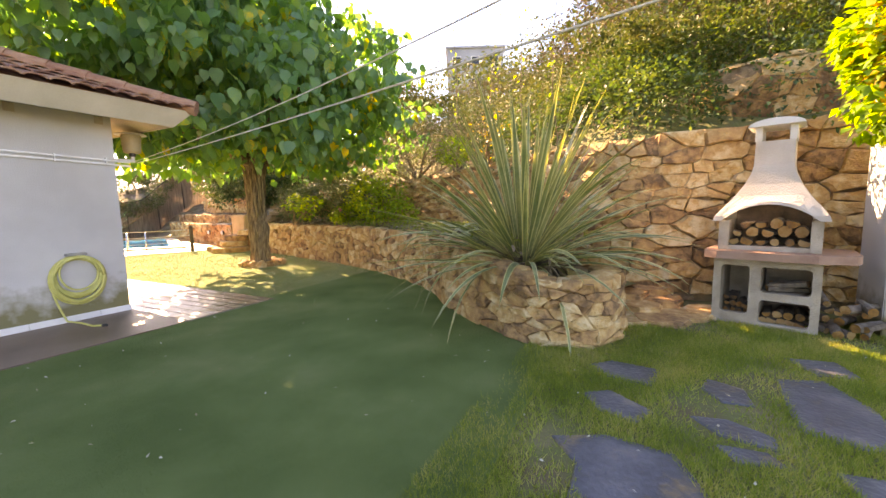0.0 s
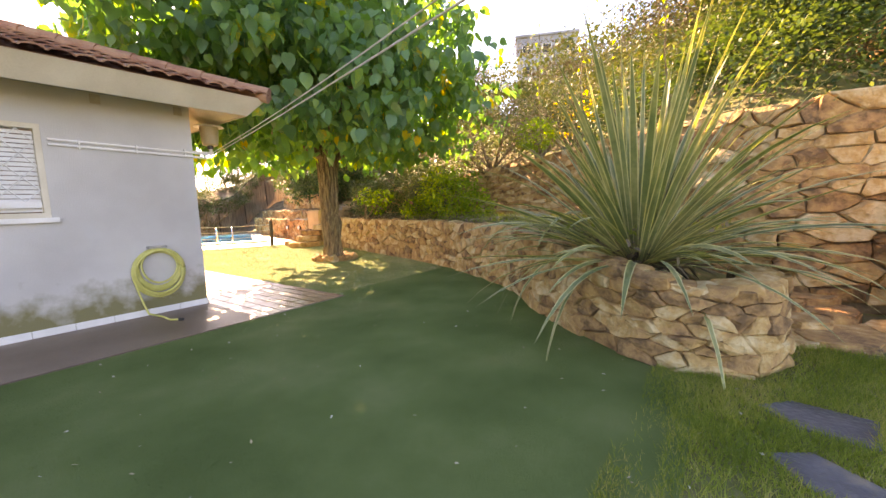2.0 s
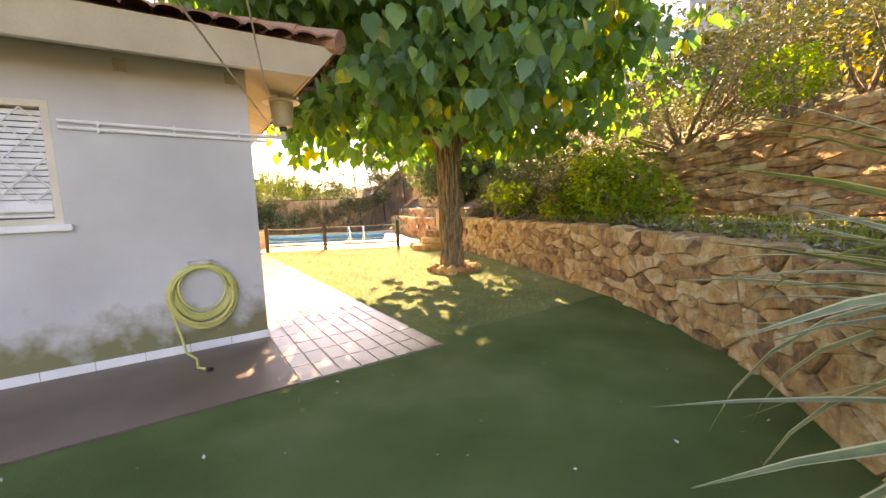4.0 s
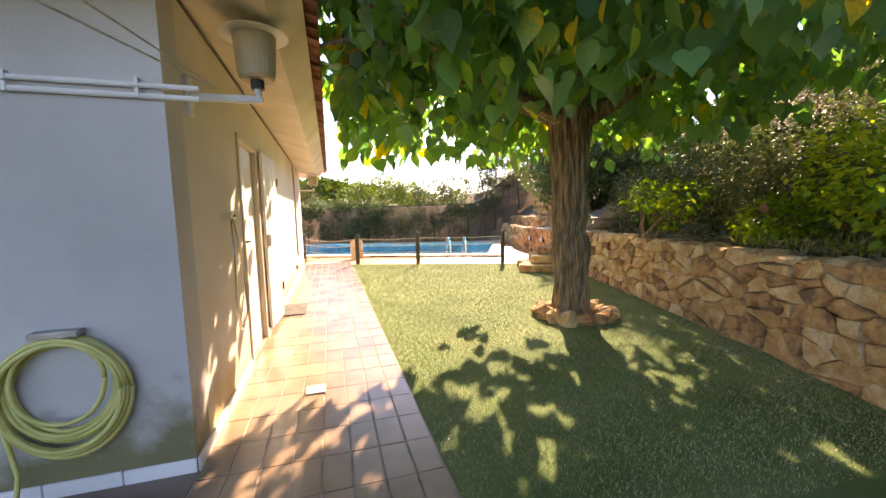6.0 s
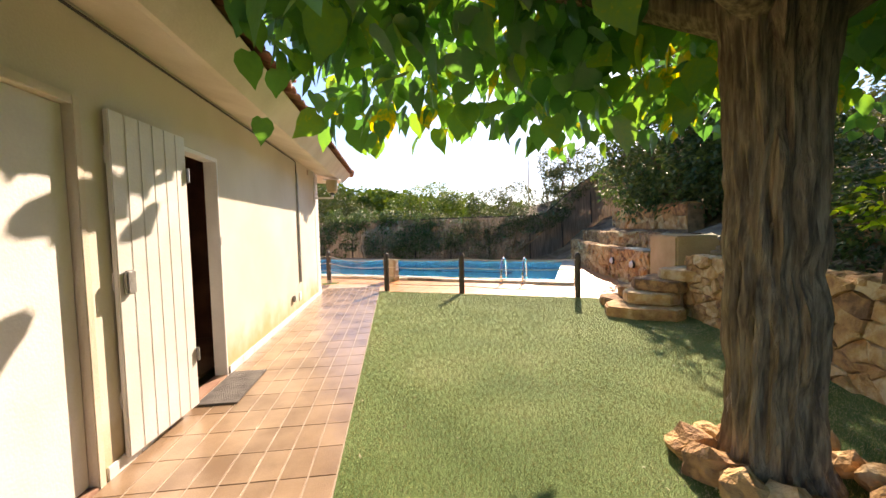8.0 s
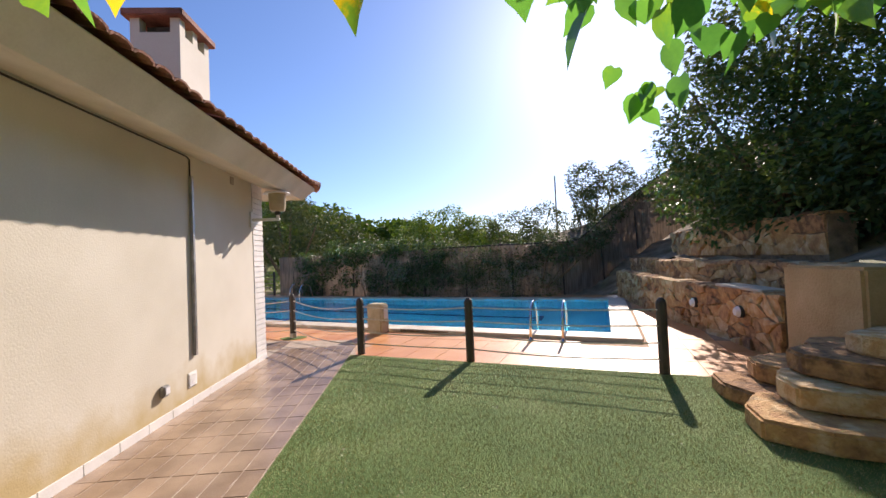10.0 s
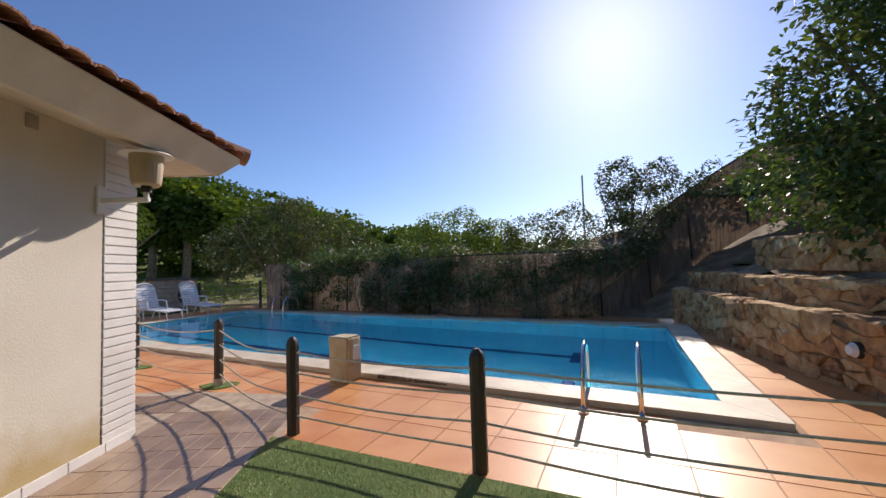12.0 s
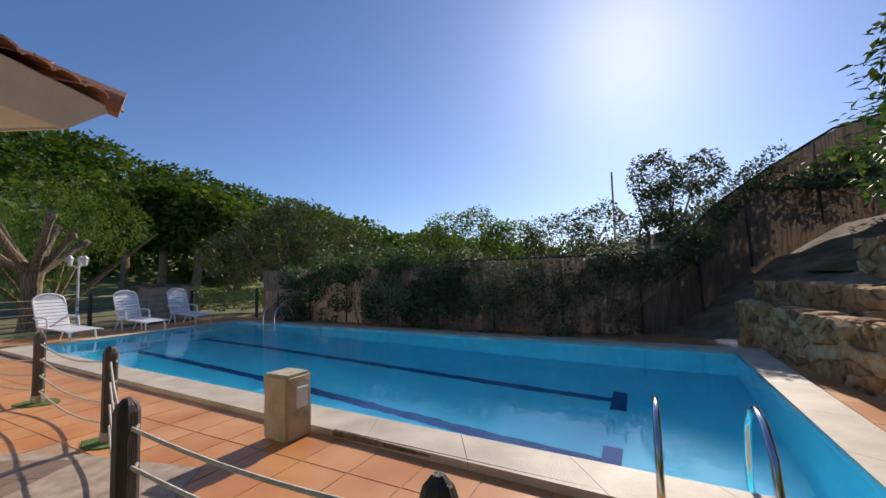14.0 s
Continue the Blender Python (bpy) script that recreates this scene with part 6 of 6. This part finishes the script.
def hill_growth(name_, label, s0, s1, d0, d1, n, r0, r1, leaves, size, mat, seed, ratio=0.6, stems=8):
    bl_ = []
    for i in range(n):
        s, d = rgn.uniform(s0, s1), rgn.uniform(d0, d1)
        p, nn = hl.at(s)
        q = p - nn * d
        r = rgn.uniform(r0, r1)
        bl_.append((q.x, q.y, hill_z(q, s, d) + r * 0.45, r * 1.2, r * 1.2, r * 0.9))
    shrub(name_, label, bl_, leaves, size, mat, seed, stems=stems, ground=bl_[0][2] - 0.8, ratio=ratio)


for a_, (s0, s1) in enumerate(((2, 7), (7, 11), (11, 15), (15, 19), (19, 23))):
    hill_growth("hillside_scrub", "olive scrub covering the steep bank", s0, s1, 0.6, 5, 16, 0.5, 0.9, 8000, 0.075, M["bush"], 100 + a_)
    hill_growth("hillside_scrub", "dry brown brush on the steep bank", s0, s1, 1.0, 8, 12, 0.5, 1.0, 5000, 0.08, M["dry"], 110 + a_, 0.4)
    hill_growth("hillside_scrub", "mixed scrub high on the steep bank", s0, s1, 4, 12, 22, 0.8, 1.5, 10000, 0.12, M["dry" if a_ in (0, 2) else "bush"], 120 + a_)
hill_growth("ivy_bank", "dark green ivy covering the bank above the wall", 7.0, 12.5, 0.0, 3.6, 42, 0.5, 0.8, 26000, 0.075, M["ivy"], 130)
hill_growth("ivy_bank", "dark shade-green creeper over the end of the tall wall", 16.0, 21.5, -0.3, 1.6, 20, 0.5, 0.8, 12000, 0.075, M["ivy"], 131)
hill_growth("wild_olive", "grey-green wild olive above the tall wall", 13.0, 17.0, 0.5, 2.4, 10, 0.6, 1.0, 7000, 0.07, M["bush"], 132)
hill_growth("far_scrub", "distant scrub on the upper hillside", 6, 23, 12, 28, 36, 1.5, 3.0, 12000, 0.3, M["bush"], 133)
hill_growth("dry_brush", "brown dry brush above the ivy", 5.0, 13.0, 3.6, 9.0, 30, 0.7, 1.2, 16000, 0.11, M["dry"], 134, 0.4)
hill_growth("hillside_scrub", "olive scrub above the reed screen", 23, 28, 0.3, 7, 30, 0.7, 1.3, 14000, 0.12, M["bush"], 135)
hill_growth("hillside_scrub", "olive scrub on the bank beyond the pool", 28, 35, 0.3, 9, 34, 0.8, 1.5, 14000, 0.14, M["bush"], 136)
hill_growth("far_scrub", "distant scrub on the hillside beyond the pool", 22, 35, 8, 26, 40, 1.5, 2.8, 12000, 0.3, M["bush"], 137)
# litter, tufts and low growth on the raised bed
BED = [(4.9, 1.6), (5.6, 2.5), (6.5, 3.5), (7.3, 4.6), (7.9, 5.8), (8.3, 7.0), (8.7, 8.2), (9.2, 9.8), (9.6, 11.2), (10.9, 11.0), (10.4, 8.8), (9.8, 6.9), (9.0, 5.1), (8.3, 3.7), (7.5, 2.4), (6.9, 1.2), (6.3, 0.9)]
nr = np.random.default_rng(415)
P2 = np.stack([nr.uniform(4.9, 10.9, 26000), nr.uniform(0.9, 11.2, 26000)], 1)
P2 = P2[inside(BED, P2)]
Z = 0.80 + 0.05 * np.sin(P2[:, 0] * 3) * np.sin(P2[:, 1] * 2) + 0.16 * nr.random(len(P2))
leaf_mesh("leaf_litter", np.column_stack([P2, Z]), 0.07, M["dry"], nr, None, "brown leaf litter lying on the raised bed", 0.0, kind="stuff", ratio=0.5)
P2 = np.stack([nr.uniform(4.9, 9.5, 9000), nr.uniform(0.9, 7.5, 9000)], 1)
P2 = P2[inside(BED, P2)]
leaf_mesh("bed_grass", np.column_stack([P2, 0.86 + 0.10 * nr.random(len(P2))]), 0.10, M["grass"], nr, None, "short green grass on the raised bed", -1.1, kind="stuff", ratio=0.12)
for i, (x, y) in enumerate(((9.7, 9.6), (10.1, 10.6), (9.9, 8.6), (9.5, 7.5), (9.1, 6.6))):
    shrub("bed_shrub", "dull green shrub with brown stems at the back of the bed", [(x, y, 1.35, 0.5, 0.55, 0.5), (x + 0.3, y + 0.3, 1.75, 0.5, 0.5, 0.4)], 1900, 0.07, M["bush" if i % 2 else "ivy"], 420 + i, ground=0.8)
k = thing("kerb", "pale stone kerb edging the raised bed path", "kerb", 0, 0, 0)
for i in range(9):
    a, b = Vector((7.4 + 0.24 * i, 2.9 + 0.40 * i, 0)), Vector((7.4 + 0.24 * (i + 0.96), 2.9 + 0.40 * (i + 0.96), 0))
    n = Vector((-(b - a).y, (b - a).x, 0)).normalized() * 0.06
    part("kerb_stone", prism(B(), [tuple(q.xy) for q in (a - n, b - n, b + n, a + n)], 0.78, 0.95), M["coping"], k)
# tall bare shoots
for i, (x, y) in enumerate(((7.6, 2.2), (8.1, 2.9), (8.6, 3.9), (7.4, 1.6))):
    t = thing("tall_shoot", "tall thin bare shoot with few leaves above the wall", "shoot", x, y, 2.2)
    rr = random.Random(i)
    tp = [(0, 0, 0), (0.1 * rr.uniform(-1, 1), 0.1, 0.9), (0.2 * rr.uniform(-1, 1), 0.1, 1.9), (0.3 * rr.uniform(-1, 1), 0.0, 2.7)]
    part("stem", tube(B(), tp, [0.012, 0.009, 0.006, 0.003], 5), M["bark"], t)
    P = np.array([Vector(tp[1]).lerp(Vector(tp[3]), u) + Vector((rr.uniform(-.1, .1), rr.uniform(-.1, .1), 0)) for u in np.linspace(0, 1, 26)])
    leaf_mesh("leaves", P, 0.08, M["lime"], rgn, t, ratio=0.4)

# ---- the far left of the pool ----
def lounger(x, y, rz, label):
    t = thing("sun_lounger", label, "sun lounger", x, y, -0.004, rz, group="loungers by the pool")
    def slat_panel(name, a, b, w, n):
        A, Bv = Vector(a), Vector(b)
        for i in range(n):
            p, q = A.lerp(Bv, (i + 0.08) / n), A.lerp(Bv, (i + 0.92) / n)
            d = (q - p).normalized()
            up = Vector((-d.z, 0, d.x)) * 0.008
            ww = w
            bm = B()
            vs = [bm.verts.new(v) for v in (p + up + Vector((0, -ww, 0)), p + up + Vector((0, ww, 0)), q + up + Vector((0, ww, 0)), q + up + Vector((0, -ww, 0)), p - up + Vector((0, -ww, 0)), p - up + Vector((0, ww, 0)), q - up + Vector((0, ww, 0)), q - up + Vector((0, -ww, 0)))]
            for f in ((0, 1, 2, 3), (7, 6, 5, 4), (0, 4, 5, 1), (1, 5, 6, 2), (2, 6, 7, 3), (3, 7, 4, 0)):
                bm.faces.new([vs[k] for k in f])
            part(name, bm, M["plastic"], t)
    slat_panel("seat_slat", (0.0, 0, 0.38), (1.15, 0, 0.30), 0.31, 9)
    slat_panel("back_slat", (0.0, 0, 0.40), (-0.24, 0, 1.05), 0.32, 8)
    for s in (-0.33, 0.33):
        part("side_rail", tube(B(), [(-0.23, s, 1.04), (-0.02, s, 0.39), (1.18, s, 0.29)], 0.02, 8), M["plastic"], t)
        part("armrest", tube(B(), [(-0.16, s, 0.62), (0.12, s, 0.63), (0.30, s, 0.60), (0.34, s, 0.38)], 0.022, 8), M["plastic"], t)
    top_pts = [(-0.23 - 0.04 * math.sin(math.pi * k / 8), 0.33 * math.cos(math.pi * k / 8), 1.04 + 0.16 * math.sin(math.pi * k / 8)) for k in range(9)]
    part("head_rail", tube(B(), top_pts, 0.02, 8), M["plastic"], t)
    bm = B()
    vs = [bm.verts.new(p) for p in top_pts]
    bm.faces.new(vs)
    bmesh.ops.solidify(bm, geom=list(bm.faces), thickness=0.014)
    part("headrest", bm, M["plastic"], t)
    for xx, s in ((-0.25, -0.27), (-0.25, 0.27), (0.1, -0.27), (0.1, 0.27), (1.05, -0.27), (1.05, 0.27)):
        part("leg", rod(B(), (xx, s, 0), (xx + (0.2 if xx < 0 else -0.05), s, 0.37 if xx < 1 else 0.31), 0.018, 0.024, 8), M["plastic"], t)
    return t


lounger(-3.55, 23.2, -14, "white slatted plastic sun lounger with raised back by the water")
lounger(-3.1, 25.0, -16, "white slatted plastic sun lounger beside the pole fence")
lounger(-2.75, 26.7, -18, "white slatted plastic sun lounger at the far pool corner")
lounger(-4.2, 21.3, -8, "white slatted plastic sun lounger near the house end")
RF = [(-0.9, 28.2), (-3.2, 27.9), (-4.9, 25.6), (-5.9, 23.2), (-7.0, 20.8)]
for i, (x, y) in enumerate(RF):
    t = thing("fence_post", "dark wooden post of the low garden fence", "fence post", x, y, 0, group="posts of the garden fence")
    part("shaft", rod(B(), (0, 0, -0.1), (0, 0, 1.12), 0.06, 0.055, 8), M["darkpost"], t)
for (ax, ay), (bx, by) in zip(RF, RF[1:]):
    for z in (0.18, 0.38, 0.58, 0.78, 0.98):
        t = thing("fence_rail", "thin weathered rail of the low garden fence", "fence rail", group="rails of the garden fence")
        part("rail", rod(B(), (ax, ay, z), (bx, by, z), 0.016, seg=6), M["reed"], t)
t = thing("garden_lantern", "white garden lamp post with three lanterns beyond the fence", "lamp post", -6.1, 26.4, 0)
part("pole", rod(B(), (0, 0, 0), (0, 0, 2.05), 0.045, 0.03), M["white"], t)
for k in range(3):
    a = math.tau * k / 3
    x, y = 0.22 * math.cos(a), 0.22 * math.sin(a)
    arm = part("arm", tube(B(), [(0, 0, 1.95), (x * 0.6, y * 0.6, 2.05), (x, y, 2.02)], 0.014, 6), M["white"], t)
    ln_ = part("lantern", rod(B(), (x, y, 2.05), (x, y, 2.28), 0.06, 0.10, 6), M["plastic"], t)
    part("cap", rod(B(), (x, y, 2.28), (x, y, 2.40), 0.12, 0.02, 6), M["white"], ln_)
t = thing("stone_oven", "grey rendered garden oven with an arched mouth", "garden oven", -4.6, 28.4, 0, 40)
part("body", box(B(), -0.8, 0.8, -0.4, 0.4, 0, 1.25, 0.03), M["concrete"], t)
part("top", box(B(), -0.9, 0.9, -0.5, 0.5, 1.251, 1.32, 0.01), M["slate"], t)
part("mouth", rod(B(), (0.45, -0.42, 0.6), (0.45, -0.40, 0.6), 0.32, seg=20), M["soot"], t)
pt = thing("pollarded_tree", "pollarded plane tree with knobbly bare branches", "tree", -7.6, 26.3, 0)
rng = random.Random(66)
bm = B()
tube(bm, [(0, 0, -0.1), (0.05, 0, 0.8), (0, 0, 1.5), (0, 0.05, 1.9)], [0.32, 0.25, 0.27, 0.30], 12)
part("trunk", bm, M["bark"], pt)
for k in range(7):
    a = math.tau * k / 7 + 0.3
    bm = B()
    e = Vector((math.cos(a) * rng.uniform(1.0, 1.7), math.sin(a) * rng.uniform(1.0, 1.7), rng.uniform(2.9, 3.8)))
    tube(bm, [(0, 0, 1.75), e * 0.45 + Vector((0, 0, 0.9)), e * 0.8 + Vector((0, 0, 0.35)), e], [0.18, 0.12, 0.10, 0.12], 8)
    rock(bm, e, 0.17, rng, 1, 1.0)
    part("branch", bm, M["bark"], pt)
shrub("pepper_tree", "feathery light green pepper tree beyond the pollarded tree", [(-9.5, 28.5, 4.1, 1.9, 1.9, 1.7), (-8.0, 29.5, 3.9, 1.5, 1.5, 1.4), (-10.5, 26.5, 3.6, 1.5, 1.6, 1.6), (-9.5, 27.5, 2.2, 1.8, 1.8, 1.3)], 14000, 0.13, M["midgreen"], 140, category="tree", ground=0.0, ratio=0.2, droop=0.9, r=0.08)
shrub("garden_hedge", "clipped green hedge beyond the garden fence", [(-6.5 + i * 1.1, 31.0 + 0.3 * i, 0.6, 0.8, 0.6, 0.55) for i in range(6)], 6000, 0.10, M["midgreen"], 141, category="hedge", ground=0.0)

# pine wood on the far hill
bm = B()
prev = None
for i in range(31):
    az = radians(-75 + 100 * i / 30)
    row = []
    for k in range(12):
        d = 34 + k * 12
        hmax = 21.5 * max(0.0, 1 - max(0, (i - 9)) / 16.0)
        z = hmax * (1 - math.cos(math.pi * min(1, k / 5))) / 2 * (1 if k < 8 else 1 - (k - 8) * 0.1)
        row.append(bm.verts.new((6.4 + d * math.sin(az), 13.5 + d * math.cos(az), z - 0.2)))
    if prev:
        for k in range(11):
            bm.faces.new((prev[k], row[k], row[k + 1], prev[k + 1]))
    prev = row
bmesh.ops.recalc_face_normals(bm, faces=bm.faces)
M["meadow"] = material("dry_meadow", [(0.2, (0.16, 0.20, 0.06)), (0.8, (0.30, 0.30, 0.12))], 0.2, 0.95, 0.2, 3)
part("far_hill", bm, M["meadow"], label="distant rounded hill with sunny grass at its foot", kind="structure", smooth=True)
nr = np.random.default_rng(200)
blobs = []
for i in range(330):
    u = nr.uniform(0, 1) ** 1.0
    az = radians(-75 + 98 * u)
    k = nr.uniform(0.9, 6.5)
    d = 34 + k * 12
    ii = 30 * (math.degrees(az) + 75) / 100
    hmax = 21.5 * max(0.0, 1 - max(0, (ii - 9)) / 16.0)
    z = hmax * (1 - math.cos(math.pi * min(1, k / 5))) / 2
    r = nr.uniform(2.0, 3.6)
    blobs.append((6.4 + d * math.sin(az), 13.5 + d * math.cos(az), z + r * 0.75 + 0.5, r * 1.25, r * 1.25, r * 0.8))
P, O = blob_points(blobs, 90000, nr, 0.8)
leaf_mesh("pine_wood", P, 0.75, M["pine"], nr, None, "dark green umbrella pine wood covering the far hill", 0.1, kind="stuff", out=O, ratio=0.8)
for i, (az, d, h) in enumerate(((-37, 36, 9), (-33.5, 35, 8.5), (-29, 38, 8), (-40.5, 40, 9), (-24, 40, 6))):
    az = radians(az)
    x, y = 6.4 + d * math.sin(az), 13.5 + d * math.cos(az)
    t = thing("umbrella_pine", "umbrella pine with a broad dark crown at the hill foot", "pine tree", x, y, 0, group="pines at the hill foot")
    part("trunk", tube(B(), [(0, 0, -0.3), (0.2, 0, h * 0.3), (0.1, 0.1, h * 0.65)], [0.35, 0.28, 0.2], 8), M["bark"], t)
    nn = np.random.default_rng(300 + i)
    P, O = blob_points([(0, 0, h * 0.75, 3.2, 3.2, 2.0), (-1.6, 0.5, h * 0.6, 2.2, 2.2, 1.4), (1.6, -0.4, h * 0.65, 2.2, 2.2, 1.3)], 5000, nn, 0.7)
    leaf_mesh("crown", P, 0.45, M["pine"], nn, t, out=O, droop=0.1, ratio=0.8)
# distant houses above the garden
def far_house(x, y, z, w, d, h, rz, label):
    t = thing("distant_building", label, "building", x, y, z, rz)
    part("wall", box(B(), -w / 2, w / 2, -d / 2, d / 2, 0, h), M["facade"], t)
    part("roof", box(B(), -w / 2 - 0.3, w / 2 + 0.3, -d / 2 - 0.3, d / 2 + 0.3, h, h + 0.3), M["facade"], t)
    nx = max(2, int(w / 3))
    for j in range(max(1, int(h / 3))):
        for i in range(nx):
            x0 = -w / 2 + (i + 0.5) * w / nx
            wn_ = part("window", box(B(), x0 - 0.7, x0 + 0.7, -d / 2 - 0.05, -d / 2 + 0.01, 3 * j + 0.9, 3 * j + 2.3), M["white"], t)
            part("pane", box(B(), x0 - 0.6, x0 + 0.6, -d / 2 - 0.07, -d / 2 - 0.051, 3 * j + 1.0, 3 * j + 2.2), M["glass"], wn_)


far_house(66, 27, 8, 9, 8, 18.5, -65, "pale modern apartment building high above the garden")
far_house(60, 37, 6, 8, 7, 12.5, -58, "white distant house between trees on the slope")
far_house(64, 40.5, 6, 8, 7, 10, -58, "white distant house lower on the slope")

# fallen leaves on the lawn
nr = np.random.default_rng(400)
P = np.stack([nr.uniform(-0.5, 9.2, 700), nr.uniform(-1.5, 14.8, 700), np.full(700, 0.022)], 1)
P = P[inside(TURF, P[:, :2]) | inside(GRASS, P[:, :2])]
leaf_mesh("fallen_leaves", P, 0.026, M["petal"], nr, None, "small pale fallen leaves scattered on the grass", 0.0, kind="stuff", ratio=0.5)

# ---- small pieces of the floors ----
rg = random.Random(500)


def cut_tile(bm, poly, z0, z1, b=0.0):
    prism(bm, poly, z0, z1)
    return bm


tw, tl, x0, y0 = 0.1565, 0.30, 3.508, 5.21
proto = finish(box(B(), -tw / 2 + 0.005, tw / 2 - 0.005, -tl / 2 + 0.002, tl / 2 - 0.002, -0.012, 0.009, 0.002), "tile", M["walktile"])
for i in range(8):
    for j in range(36):
        yy = y0 + (j + 0.5) * tl
        ob = new("tile", proto)
        ob.parent = path
        ob.location = (x0 + (i + 0.5) * tw, yy, rg.uniform(-0.0012, 0.0012))
# fan of tiles beyond the house corner
for i in range(-14, 0):
    for j in (35, 36, 37):
        yy = y0 + (j + 0.5) * tl
        if yy > 15.9:
            ob = new("tile", proto)
            ob.parent = path
            ob.location = (x0 + (i + 0.5) * tw, yy, rg.uniform(-0.0012, 0.0012))
# terracotta slabs round the pool
ter = thing("terracotta_paving", "orange terracotta slabs paving the pool surround", "paving", kind="structure")
U, Vd = Vector((-0.896, 0.444)), Vector((0.444, 0.896))
sz = 0.46
proto = finish(box(B(), -sz / 2 + 0.004, sz / 2 - 0.004, -sz * 0.72 + 0.004, sz * 0.72 - 0.004, -0.02, 0.0, 0.003), "slab", M["terracotta"])
outer_q = [tuple(p) for p in offset_quad(POOL, 0.40)]
body_q = [(12.0, 21.0), (11.9, 20.0), (10.6, 15.8), (10.0, 13.2), (9.4, 12.6), (4.9, 15.3), (4.6, 16.4), (3.5, 16.66), (-5.2, 17.3), (-6.8, 21.5), (-2.2, 29.0)]
org = Vector((4.9, 15.3)) - U * 6.5 - Vd * 3
cnt = 0
ang = math.degrees(math.atan2(U.y, U.x))
for i in range(50):
    for j in range(30):
        c = org + U * (i * sz) + Vd * (j * sz * 1.44)
        P = np.array([[c.x, c.y]])
        if not inside(body_q, P)[0] or inside(outer_q, P)[0]:
            continue
        ob = new("slab", proto)
        ob.parent = ter
        ob.matrix_world = pose(c.x, c.y, 0.0, 0, 0, ang)
        ob.location.z = rg.uniform(-0.001, 0.001)
        cnt += 1
